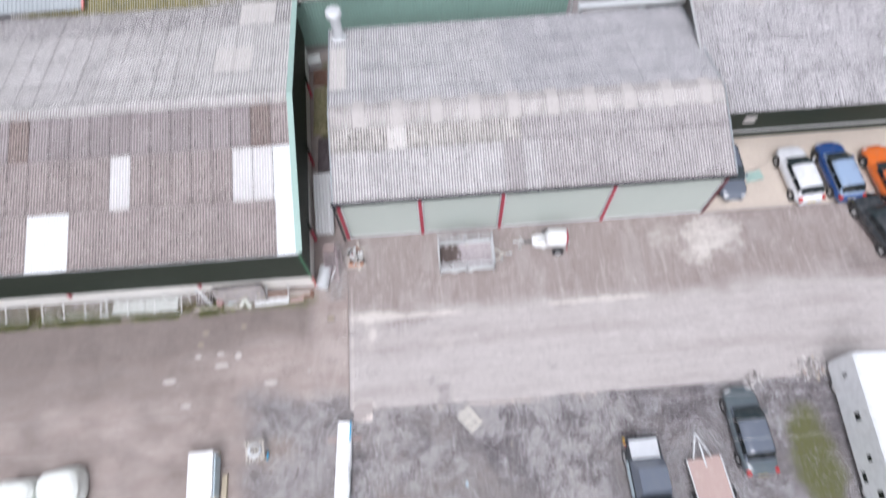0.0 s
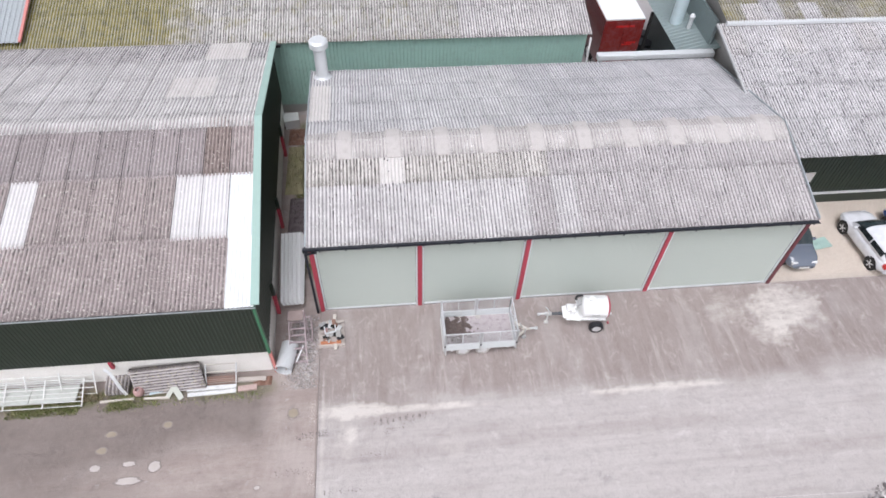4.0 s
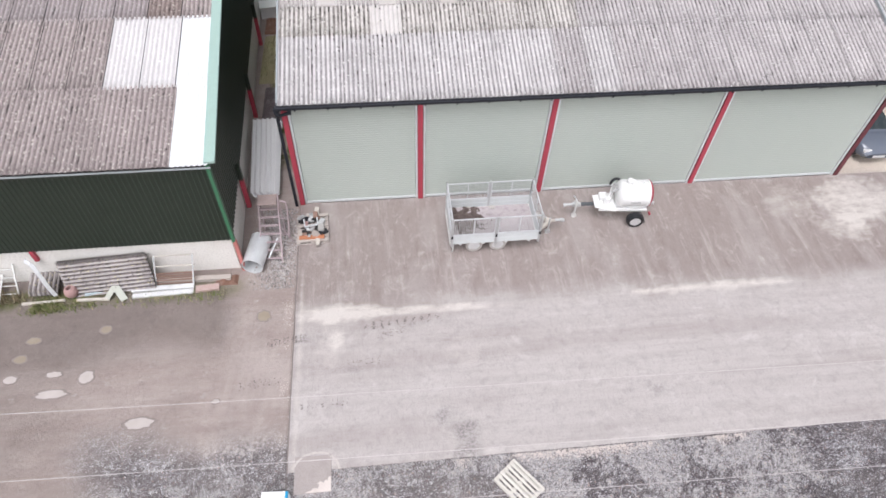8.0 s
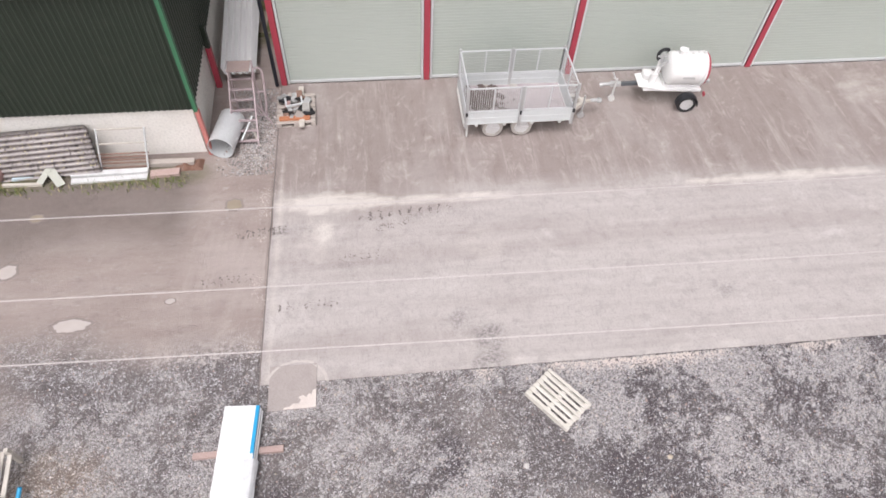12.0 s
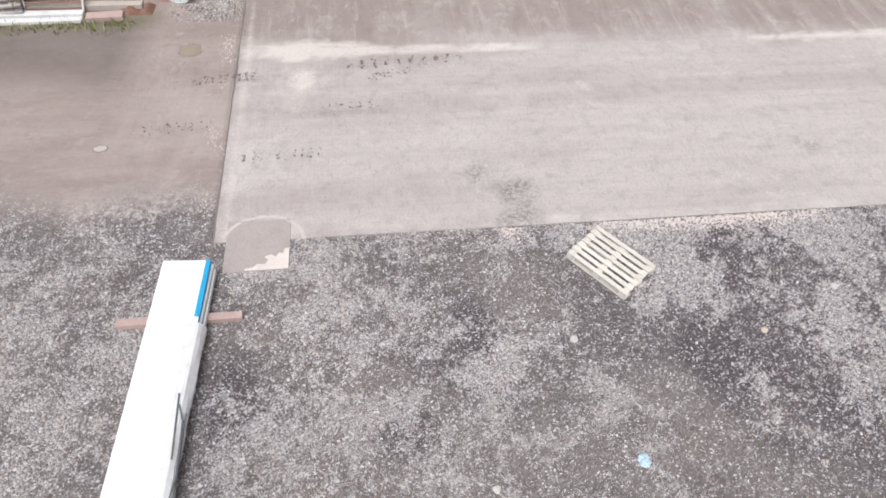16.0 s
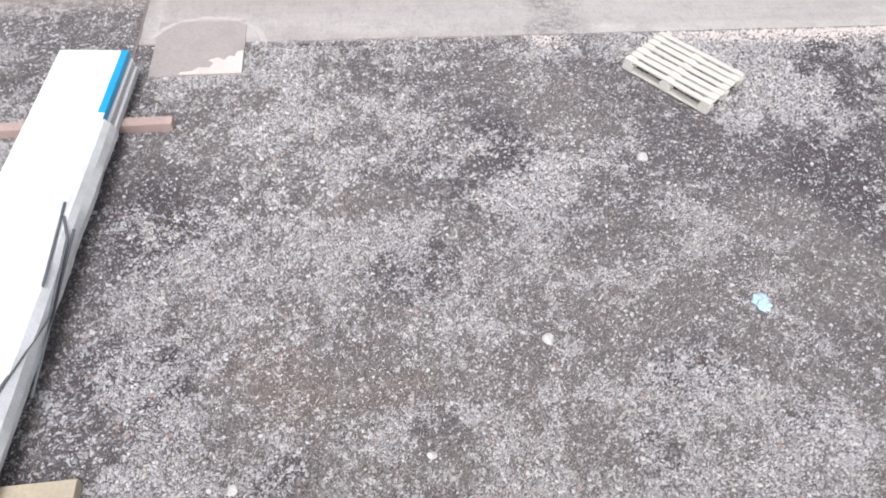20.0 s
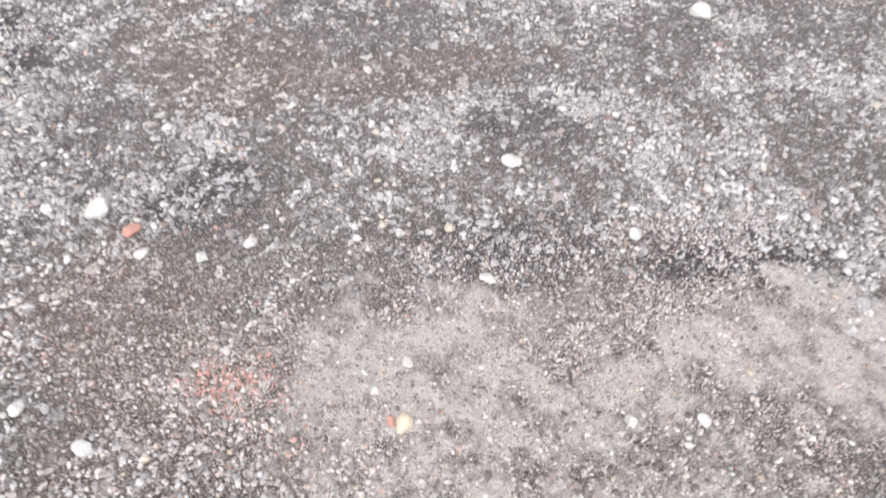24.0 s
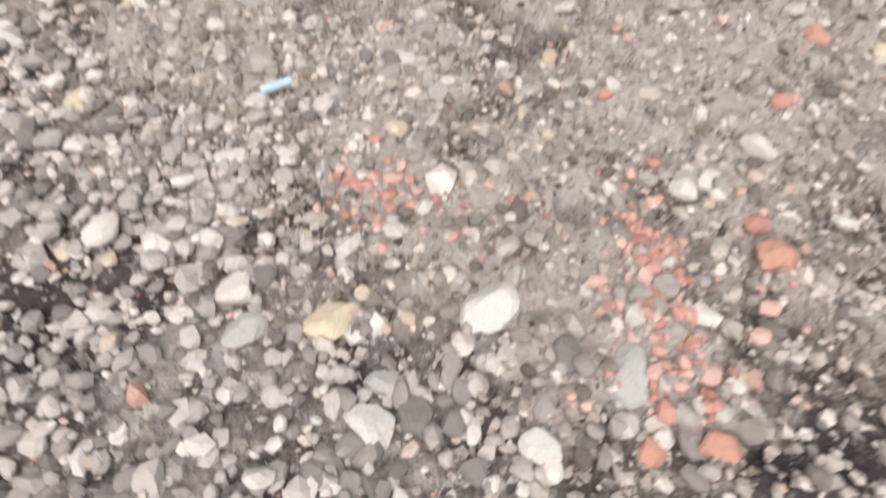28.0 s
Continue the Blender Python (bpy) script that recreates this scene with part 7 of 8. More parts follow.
rod((-1.8, -0.9, 0.6), (-1.7, -0.9, 2.6), 0.1, bm)
rod((-1.7, -0.9, 2.6), (-1.0, 0.3, 2.9), 0.09, bm)
part("crane", bm, "lamp_red", tp)
for xx in (-3.1, 0.9, 2.25):
    for s in (-1, 1):
        wheel(tp, xx, s * 1.0, 0.5, 0.5, 0.32)
gb = thing("green_skip", "dark green steel skip box in the rear yard", "skip", 11.9, 57.3, 0)
part("box", box(-1.3, 1.3, -1.0, 1.0, 0, 2.2, 0.05), "green_skip", gb)
for k in range(5):
    part("rib", box(-1.25 + 0.6 * k, -1.13 + 0.6 * k, -1.06, -1.0, 0.1, 2.1), "green_skip", gb)
bt = thing("black_tank", "round black storage tank in the rear yard", "tank", 8.6, 57.2, 0)
part("drum", rod((-1.6, 0, 1.1), (1.6, 0, 1.1), 1.1, None, 24), "black", bt)
for x in (-1.0, 1.0):
    part("cradle", box(x - 0.15, x + 0.15, -0.9, 0.9, 0, 0.5, 0.02), "dark", bt)
wt = thing("flatbed_truck", "white truck cab and chassis with a littered flat deck", "truck", 25.6, 55.4, 0, 84)
part("cab", box(1.6, 3.4, -1.0, 1.0, 0.7, 2.5, 0.15), "van_white", wt)
part("rear_window", box(1.58, 1.61, -0.6, 0.6, 1.7, 2.2), "car_glass", wt)
part("deck", box(-3.0, 1.4, -1.05, 1.05, 0.85, 1.0, 0.02), "galv_dirty", wt)
part("tailboard", box(-3.15, -3.0, -1.05, 1.05, 0.5, 1.0, 0.02), "car_blue", wt)
for k in range(14):
    x, y, s = random.uniform(-2.7, 1.1), random.uniform(-0.8, 0.8), random.uniform(0.1, 0.35)
    part("deck_load", box(x - s, x + s, y - s * 0.5, y + s * 0.5, 1.0, 1.0 + s * 0.7, 0.02), random.choice(["galv", "white_paint", "rusty", "galv_light"]), wt)
for xx in (-1.8, 2.4):
    for s in (-1, 1):
        wheel(wt, xx, s * 0.92, 0.4, 0.4, 0.25)
sg_ = thing("steel_stillage", "rusty steel stillage in the rear yard", "stillage", 29.8, 52.0, 0, -15)
for x in (-1.0, 1.0):
    for y in (-0.6, 0.6):
        part("post", bar((x, y, 0), (x, y, 1.2), 0.07, 0.07), "rusty", sg_)
for z in (0.2, 1.1):
    for y in (-0.6, 0.6):
        part("rail", bar((-1, y, z), (1, y, z), 0.05, 0.05), "rusty", sg_)
wv = thing("white_van", "white van roof seen beyond the hall", "van", 24.6, 46.6, 0, 5)
part("body", box(-2.2, 2.2, -0.95, 0.95, 0.3, 2.0, 0.15), "van_white", wv)
for xx in (-1.4, 1.4):
    for s in (-1, 1):
        wheel(wv, xx, s * 0.85, 0.33, 0.33, 0.22)
hut = thing("grey_hut", "low hut with a pale grey sheet roof and dark gable", "hut")
part("body", poly_prism([(46.4, -0.1), (46.4, 0.6), (51.0, 3.2), (51.0, -0.1)], 31.7, 41.5), "dark", hut)
part("roof", poly_prism([(46.0, 0.55), (51.2, 3.4), (51.2, 3.5), (46.0, 0.68)], 31.75, 42.0), "cement_vent", hut)
ap = thing("eaves_duct", "pale grey duct along the back eaves of the hall", "duct", 0, 0, 0)
part("duct", rod((23.8, 41.25, 5.55), (28.6, 41.2, 5.55), 0.28, None, 14), "galv_light", ap)
for x in (24.4, 26.2, 28.0):
    part("bracket", bar((x, 40.7, 5.3), (x, 41.25, 5.3), 0.06, 0.06), "galv", ap)
    part("strap", bar((x, 41.25, 5.27), (x, 41.25, 5.83), 0.06, 0.58), "galv", ap)
for x in (24.0, 28.4):
    part("post", box(x - 0.06, x + 0.06, 41.3, 41.42, 0, 5.4), "galv", ap)
for k, (x, y, rz, mm) in enumerate(((46.0, 57.0, 20, "car_blue"), (50.0, 57.0, 200, "car_grey"), (54.0, 58.5, 30, "car_silver"))):
    car(("blue", "dark grey", "silver")[k] + " car parked in the far yard", mm, x, y, rz)
tt = thing("green_tarp", "pale green rag of tarpaulin on sandy gravel", "tarpaulin", 22.75, 22.45, 0.0, 10)
nx = 10
vv = [(x, y, 0.06 + 0.05 * noise.noise((x * 4, y * 4, 1))) for x in np.linspace(-0.55, 0.55, nx) for y in np.linspace(-0.32, 0.32, nx)]
part("sheet", (vv, [(i * nx + j, (i + 1) * nx + j, (i + 1) * nx + j + 1, i * nx + j + 1) for i in range(nx - 1) for j in range(nx - 1)]), "green_pale_trim", tt)

# ---- overhead lines ----
M["cable"] = paint("pale_insulated_cable", (0.58, 0.54, 0.53), 0.5)
for y0, dy, z0, dz in ((8.98, -0.041, 7.05, 0.034), (7.77, -0.027, 7.25, 0.016), (6.95, -0.02, 7.45, -0.005)):
    pts = [(x, y0 + dy * x, z0 + dz * x + 0.0006 * x * x) for x in np.linspace(-45, 50, 40)]
    rings = [[(x, y + 0.006 * math.cos(t), z + 0.006 * math.sin(t)) for t in np.linspace(0, 2 * math.pi, 6, endpoint=False)] for x, y, z in pts]
    tagged(part("overhead_cable", loft(rings), "cable"), "thin pale overhead cable strung across the yard", "cable", "overhead lines")

for px_, py_, tops in ((-45, 9.3, ((10.83, 6.74), (8.98, 7.75), (7.85, 8.89))), (50, 6.4, ((6.93, 10.25), (6.42, 9.55), (5.95, 8.7)))):
    pole = thing("cable_pole", "plain grey timber pole carrying overhead cables", "pole", px_, py_, 0, group="cable poles")
    part("shaft", rod((0, 0, -0.3), (0, 0, 10.6), 0.14, None, 12, 0.1), "wood_grey", pole)
    for cy, cz in tops:
        part("arm", bar((0, 0, cz - 0.03), (0, cy - py_, cz - 0.03), 0.06, 0.06), "wood_grey", pole)

# ---- puddles and mud ----
m, n, l, b = shade("silty_water", 0.08)
l.new(blend(n, l, tex_noise(n, l, 3, 4), (0.3, 0.25, 0.19), (0.4, 0.345, 0.28)), b.inputs["Base Color"])
M["puddle"] = m
# paler copy for the nearer puddles, the sky's reflection put into the colour
m, n, l, b = shade("sky_tinted_silty_water", 0.06)
l.new(blend(n, l, tex_noise(n, l, 3, 4), (0.46, 0.41, 0.385), (0.58, 0.53, 0.505)), b.inputs["Base Color"])
M["sky_tinted_puddle"] = m
M["damp_mud"] = paint("damp_mud", (0.28, 0.235, 0.218), 0.7, 0, 0.4, (0.16, 0.13, 0.12), 6)
random.seed(11)
for px_, py_, rx, ry in ((-7.98, 13.72, 0.27, 0.27), (-7.77, 15.37, 0.2, 0.16), (-9.86, 15.14, 0.25, 0.14), (-10.07, 14.5, 0.24, 0.16), (-8.94, 13.9, 0.3, 0.12), (-8.85, 13.25, 0.55, 0.18), (-6.16, 12.12, 0.5, 0.22), (-2.93, 15.46, 0.26, 0.24), (-10.15, 13.83, 0.25, 0.16), (-11.6, 12.6, 0.5, 0.2), (-10.6, 11.2, 0.4, 0.16), (-4.1, 12.6, 0.15, 0.1)):
    ring, s = [], random.uniform(0, 50)
    for t in np.linspace(0, 2 * math.pi, 40, endpoint=False):
        k = 0.74 + 0.16 * noise.noise((2 * math.cos(t) + s, 2 * math.sin(t), 0)) + 0.06 * noise.noise((6 * math.cos(t), 6 * math.sin(t), s))
        ring.append((rx * k * math.cos(t), ry * k * math.sin(t), 0.005))
    o = part("puddle", ([(0, 0, 0.005), *ring], [(0, i + 1, (i + 1) % 40 + 1) for i in range(40)]), "puddle" if py_ > 14.2 else "sky_tinted_puddle")
    o.matrix_world = pose(px_, py_, 0.004)
    rim = part("damp_rim", ([(0, 0, -0.002), *[(q[0] * 1.28, q[1] * 1.3, -0.002) for q in ring]], [(0, i + 1, (i + 1) % 40 + 1) for i in range(40)]), "damp_mud", o)
    tagged(o, "shallow puddle of silty water in a pothole", "puddle", "puddles on the track", "structure")

# ---- loose stones ----
m, n, l, b = shade("mixed_stone", 0.85)
g = n.new("ShaderNodeNewGeometry")
tone = ramp(n, l, g.outputs["Random Per Island"], [(0.0, (0.1, 0.087, 0.083)), (0.2, (0.2, 0.182, 0.175)), (0.5, (0.32, 0.297, 0.285)), (0.75, (0.44, 0.415, 0.4)), (0.95, (0.66, 0.635, 0.616)), (0.972, (0.52, 0.44, 0.34)), (0.988, (0.42, 0.27, 0.225)), (1.0, (0.8, 0.78, 0.76))])
pale = n.new("ShaderNodeAttribute")
pale.attribute_name = "limestone"
tone = blend(n, l, pale.outputs["Fac"], tone, ramp(n, l, g.outputs["Random Per Island"], [(0.0, (0.2, 0.195, 0.2)), (0.3, (0.42, 0.4, 0.405)), (0.65, (0.55, 0.526, 0.53)), (0.92, (0.69, 0.668, 0.668)), (0.96, (0.55, 0.46, 0.37)), (1.0, (0.8, 0.785, 0.78))]))
tone = blend(n, l, step(n, l, tex_noise(n, l, 140, 4, 0.7), 0.4, 0.75), tone, blend(n, l, 0.4, tone, (0.2, 0.17, 0.155)))
l.new(tone, b.inputs["Base Color"])
bump(n, l, b, tex_noise(n, l, 260, 4, 0.7), 0.3, 0.002)
M["stone_mix"] = m
m, n, l, b = shade("dusty_stone", 0.95)
g = n.new("ShaderNodeNewGeometry")
tone = ramp(n, l, g.outputs["Random Per Island"], [(0.0, (0.13, 0.106, 0.094)), (0.25, (0.24, 0.205, 0.185)), (0.55, (0.37, 0.328, 0.302)), (0.85, (0.52, 0.475, 0.445)), (0.97, (0.68, 0.64, 0.61)), (0.985, (0.46, 0.3, 0.25)), (1.0, (0.66, 0.62, 0.6))])
l.new(blend(n, l, step(n, l, tex_noise(n, l, 220, 4, 0.75), 0.4, 0.7), tone, blend(n, l, 0.45, tone, (0.5, 0.45, 0.415))), b.inputs["Base Color"])
bump(n, l, b, tex_noise(n, l, 300, 4, 0.7), 0.4, 0.002)
M["dusty_stone"] = m
m, n, l, b = shade("soil_crumb", 0.95)
g = n.new("ShaderNodeNewGeometry")
tone = ramp(n, l, g.outputs["Random Per Island"], [(0.0, (0.26, 0.232, 0.217)), (0.3, (0.42, 0.383, 0.362)), (0.7, (0.57, 0.525, 0.5)), (0.93, (0.7, 0.655, 0.628)), (0.97, (0.5, 0.3, 0.25)), (1.0, (0.7, 0.67, 0.64))])
l.new(blend(n, l, step(n, l, tex_noise(n, l, 300, 4, 0.7), 0.4, 0.7), tone, blend(n, l, 0.35, tone, (0.15, 0.12, 0.11))), b.inputs["Base Color"])
M["crumb"] = m
m, n, l, b = shade("brick_crumb", 0.9)
g = n.new("ShaderNodeNewGeometry")
l.new(ramp(n, l, g.outputs["Random Per Island"], [(0.0, (0.36, 0.19, 0.165)), (0.5, (0.52, 0.29, 0.255)), (1.0, (0.62, 0.44, 0.4))]), b.inputs["Base Color"])
M["brick_mix"] = m
M["edge_crumb"] = paint("pale_concrete_crumb", (0.7, 0.63, 0.59), 0.95, 0, 0.4, (0.45, 0.38, 0.35), 30)
rng = np.random.RandomState(4)


def base_rock(sub):
    bm = bmesh.new()
    if sub == -1:
        bm.free()
        lo, hi = np.arange(6) * math.pi / 3, np.arange(4) * math.pi / 2 + 0.3
        v = np.array([(math.cos(t), math.sin(t), -0.25) for t in lo] + [(0.62 * math.cos(t), 0.62 * math.sin(t), 0.72) for t in hi])
        f = np.array([(0, 1, 6), (1, 7, 6), (1, 2, 7), (2, 3, 7), (3, 8, 7), (3, 4, 8), (4, 9, 8), (4, 5, 9), (5, 0, 9), (0, 6, 9), (6, 7, 8), (6, 8, 9)])
        return v, f
    if sub == 0:
        v = np.array([(1, 0, 0), (-1, 0, 0), (0, 1, 0), (0, -1, 0), (0, 0, 1), (0, 0, -1)], float)
        f = np.array([(0, 2, 4), (2, 1, 4), (1, 3, 4), (3, 0, 4)])
        bm.free()
        return v, f
    bmesh.ops.create_icosphere(bm, subdivisions=sub, radius=1)
    bm.verts.ensure_lookup_table()
    v = np.array([tuple(q.co) for q in bm.verts])
    f = np.array([[q.index for q in p.verts] for p in bm.faces])
    bm.free()
    return v, f


def chipped(v, seed, planes=13):
    """A unit ball cut by random flats into a blunt-edged rock."""
    r = np.random.RandomState(seed)
    nrm = r.normal(size=(planes, 3))
    nrm /= np.linalg.norm(nrm, axis=1)[:, None]
    d = r.uniform(0.55, 0.9, planes)
    dot = v @ nrm.T
    cut = np.where(dot > 1e-3, d / np.maximum(dot, 1e-3), 9).min(1)
    return v * np.minimum(1.0, cut)[:, None] * (1 + r.uniform(-0.04, 0.04, len(v)))[:, None] * 1.15


def rocks(name, xs, ys, rs, sub, mat, smooth=True, rough=0.22):
    """Many small stones as one mesh: places, half sizes, level of detail."""
    v, f = base_rock(sub)
    variants = [chipped(v, k) for k in range(16)]
    variants = np.array(variants)[rng.randint(0, 16, len(xs))]
    sc = np.stack([rng.uniform(0.75, 1.35, len(xs)), rng.uniform(0.65, 1.0, len(xs)), rng.uniform(0.45, 0.8, len(xs))], 1)
    p = variants * sc[:, None] * rs[:, None, None]
    a, b2 = rng.uniform(0, 6.3, len(xs)), rng.uniform(-0.5, 0.5, len(xs))
    ca, sa, cb, sb = np.cos(a), np.sin(a), np.cos(b2), np.sin(b2)
    x, y, z = p[..., 0], p[..., 1], p[..., 2]
    x, z = x * cb[:, None] - z * sb[:, None], x * sb[:, None] + z * cb[:, None]
    x, y = x * ca[:, None] - y * sa[:, None], x * sa[:, None] + y * ca[:, None]
    co = np.stack([x + xs[:, None], y + ys[:, None], z + (relief(xs, ys) + 0.25 * rs)[:, None]], -1).reshape(-1, 3)
    faces = (f[None] + (np.arange(len(xs)) * len(v))[:, None, None]).reshape(-1, 3)
    mm = bpy.data.meshes.new(name)
    mm.vertices.add(len(co))
    mm.vertices.foreach_set("co", co.astype(np.float32).ravel())
    mm.loops.add(faces.size)
    mm.loops.foreach_set("vertex_index", faces.astype(np.int32).ravel())
    mm.polygons.add(len(faces))
    mm.polygons.foreach_set("loop_start", np.arange(0, faces.size, 3, dtype=np.int32))
    mm.polygons.foreach_set("use_smooth", np.full(len(faces), False))
    mm.update(calc_edges=True)
    at = mm.attributes.new("limestone", "FLOAT", "POINT")
    lime = soft(stone_density(xs, ys) + 0.25 * (rng.rand(len(xs)) - 0.5), 0.3, 0.8) * (0.42 + 0.26 * soft(ys + 0.25 * np.abs(xs - 0.3), 4.0, 4.9)) + 0.1 * (rs > 0.012)
    at.data.foreach_set("value", np.repeat(np.clip(lime, 0, 1), len(v)).astype(np.float32))
    mm.materials.append(M[mat])
    return new(name, mm)


def sprinkle(count, x0, x1, y0, y1, power=1.0, low=0.0, dusted=0.0):
    """Places over a stretch, thick where the stones lie thick, thinned by dusted where dust covers them."""
    x, y = rng.uniform(x0, x1, count), rng.uniform(y0, y1, count)
    keep = rng.rand(count) < np.clip(stone_density(x, y), low, 1) ** power * (1 - dusted * dustiness(x, y))
    return x[keep], y[keep]


def packed(x, y):
    """1 where coarse stones lie close with dark gaps between them."""
    return (1 - soft(x + 0.9 * (y - 3.75), 0.25, 0.6)) * (1 - soft(y, 4.35, 4.75))


def thin_out(x, y, share):
    k = rng.rand(len(x)) > share * packed(x, y)
    return x[k], y[k]


def clear(x, y, boxes):
    keep = np.ones(len(x), bool)
    for a, b_, c, d in boxes:
        keep &= ~((x > a) & (x < b_) & (y > c) & (y < d))
    return x[keep], y[keep]


KEEP_OFF = [(-2.5, -1.6, 4.3, 9.9), (-1.75, -0.72, 9.68, 10.4)]
x, y = thin_out(*clear(*sprinkle(48000, -0.6, 1.7, 3.35, 4.95, 0.9, 0.15, 0.45), KEEP_OFF), 0.85)
r = np.clip(rng.lognormal(math.log(0.0034), 0.42, len(x)), 0.0016, 0.009)
tagged(rocks("chippings", x, y, r, -1, "crumb"), "fine mixed chippings pressed into wet earth", "gravel", kind="stuff")
x, y = thin_out(*sprinkle(16000, -0.15, 1.0, 3.48, 4.2, 0.5, 0.25, 0.6), 0.8)
r = np.clip(rng.lognormal(math.log(0.0024), 0.45, len(x)), 0.001, 0.006)
tagged(rocks("grit", x, y, r, -1, "crumb"), "coarse grit and crumbs of soil", "gravel", kind="stuff")
x, y = sprinkle(15000, -0.6, 1.7, 3.35, 4.95, 1.0, 0.14, 0.3)
r = np.clip(rng.lognormal(math.log(0.0056), 0.36, len(x)), 0.003, 0.0115)
tagged(rocks("pebbles", x, y, r, 1, "stone_mix"), "angular grey and white pebbles on wet earth", "gravel", kind="stuff")
x, y = rng.uniform(-0.3, 0.66, 5600), rng.uniform(3.5, 4.1, 5600)
k = rng.rand(5600) < np.clip(1.15 - 1.5 * np.clip(x - 0.12, 0, 1) - 1.6 * np.clip(y - 3.75, 0, 1), 0.08, 1)
for bx, by, rad in ((0.333, 3.78, 0.019), (0.43, 3.772, 0.023), (0.63, 3.79, 0.018), (0.5, 3.722, 0.02), (0.35, 3.712, 0.015), (0.272, 3.81, 0.015), (0.28, 3.78, 0.014)):
    k &= np.hypot(x - bx, y - by) > rad
tagged(rocks("pebbles_packed", x[k], y[k], np.clip(rng.lognormal(math.log(0.0048), 0.38, k.sum()), 0.0026, 0.0095), 2, "stone_mix"), "closely packed pebbles on wet earth", "gravel", kind="stuff")
x, y = np.r_[rng.normal(-0.25, 0.28, 1100), rng.normal(1.05, 0.22, 350)], np.r_[rng.normal(4.12, 0.22, 1100), rng.normal(4.12, 0.1, 350)]
k = (y > 3.5) & (x > -1.0)
tagged(rocks("pebbles_large", x[k], y[k], np.clip(rng.lognormal(math.log(0.0075), 0.33, k.sum()), 0.004, 0.014), 1, "stone_mix"), "loose pale and grey pebbles on brown soil", "gravel", kind="stuff")
x, y = thin_out(*sprinkle(46000, -0.5, 1.5, 3.42, 4.7, 0.45, 0.3, 0.55), 0.93)
r = np.clip(rng.lognormal(math.log(0.0041), 0.36, len(x)), 0.0022, 0.0085)
tagged(rocks("pebbles_dusty", x, y, r, -1, "dusty_stone"), "brown dust-coated pebbles half sunk in dried mud", "gravel", kind="stuff")
x, y = clear(*sprinkle(140000, -2.6, 4.4, 3.3, 7.4, 1.2, 0.06), KEEP_OFF + [(-0.6, 1.7, 3.35, 4.95)])
r = np.clip(rng.lognormal(math.log(0.0072), 0.42, len(x)), 0.0035, 0.022)
tagged(rocks("gravel_near", x, y, r, -1, "stone_mix"), "pale limestone chippings scattered over dark earth", "gravel", kind="stuff")
x, y = clear(*sprinkle(380000, -6.5, 13, 4.0, 10.28, 2.1, 0.02), KEEP_OFF + [(-2.6, 4.4, 3.3, 7.4)])
r = np.clip(rng.lognormal(math.log(0.0135), 0.4, len(x)), 0.006, 0.036)
tagged(rocks("gravel_far", x, y, r, 0, "stone_mix"), "pale limestone chippings scattered over dark earth", "gravel", kind="stuff")
x, y = rng.normal(-2.55, 0.4, 7000), rng.uniform(16.5, 20.1, 7000)
k = (x > -3.6) & (x < -1.98)
tagged(rocks("gravel_alley", x[k], y[k], np.clip(rng.lognormal(math.log(0.017), 0.35, k.sum()), 0.008, 0.045), -1, "stone_mix"), "grey gravel at the alley mouth", "gravel", kind="stuff")
x, y = rng.uniform(-0.6, 12.5, 9000), 10.26 - np.abs(rng.normal(0, 0.13, 9000))
k = rng.rand(9000) < soft(fbm(x, y, 0.7, 81, 3), 0.42, 0.6)
tagged(rocks("edge_crumbs", x[k], y[k], np.clip(rng.lognormal(math.log(0.013), 0.4, k.sum()), 0.006, 0.03), -1, "edge_crumb"), "pale crumbs of broken concrete along the apron edge", "rubble", kind="stuff")
x, y = rng.normal(-2.15, 0.1, 900), rng.uniform(10.8, 16.0, 900)
k = rng.rand(900) < soft(fbm(x, y, 2.3, 82, 3), 0.5, 0.66)
tagged(rocks("joint_crumbs", x[k], y[k], np.clip(rng.lognormal(math.log(0.01), 0.4, k.sum()), 0.005, 0.02), -1, "edge_crumb"), "pale crumbs of broken concrete beside the joint", "rubble", kind="stuff")
x, y = np.r_[rng.normal(19.3, 0.3, 160), rng.normal(22.6, 0.45, 420)], np.r_[rng.normal(10.25, 0.16, 160), rng.normal(10.6, 0.3, 420)]
tagged(rocks("rubble_spread", x, y, np.clip(rng.lognormal(math.log(0.05), 0.45, len(x)), 0.02, 0.14), -1, "stone_mix"), "pale broken concrete rubble spread at the apron edge", "rubble", kind="stuff")
# clods of mud shed by tyre treads
M["mud_clod"] = paint("dark_mud_clod", (0.2, 0.172, 0.165), 0.95, 0, 0.5, (0.12, 0.1, 0.095), 20)
tx, ty = [], []
for x0, y0, ln_, dy, cnt in ((-2.75, 14.42, 1.15, 0.05, 130), (0.7, 14.35, 0.9, 0.16, 60), (0.3, 14.8, 2.3, 0.08, 170), (-1.6, 12.2, 1.3, 0.05, 60), (-0.2, 13.5, 1.0, 0.03, 40), (-3.6, 13.0, 1.3, 0.06, 60)):
    u = rng.rand(cnt)
    lug = np.round(u * 9) / 9
    tx.append(x0 + ln_ * lug + rng.normal(0, 0.025, cnt)), ty.append(y0 + dy * u * 2 + (rng.rand(cnt) - 0.5) * 0.3 * (0.5 + 0.5 * np.abs(np.sin(9 * lug))))
tx, ty = np.concatenate(tx), np.concatenate(ty)
tagged(rocks("mud_clods", tx, ty, np.clip(rng.lognormal(math.log(0.015), 0.4, len(tx)), 0.007, 0.03), -1, "mud_clod"), "dark mud clods dropped in a tyre-tread line", "mud", kind="stuff")
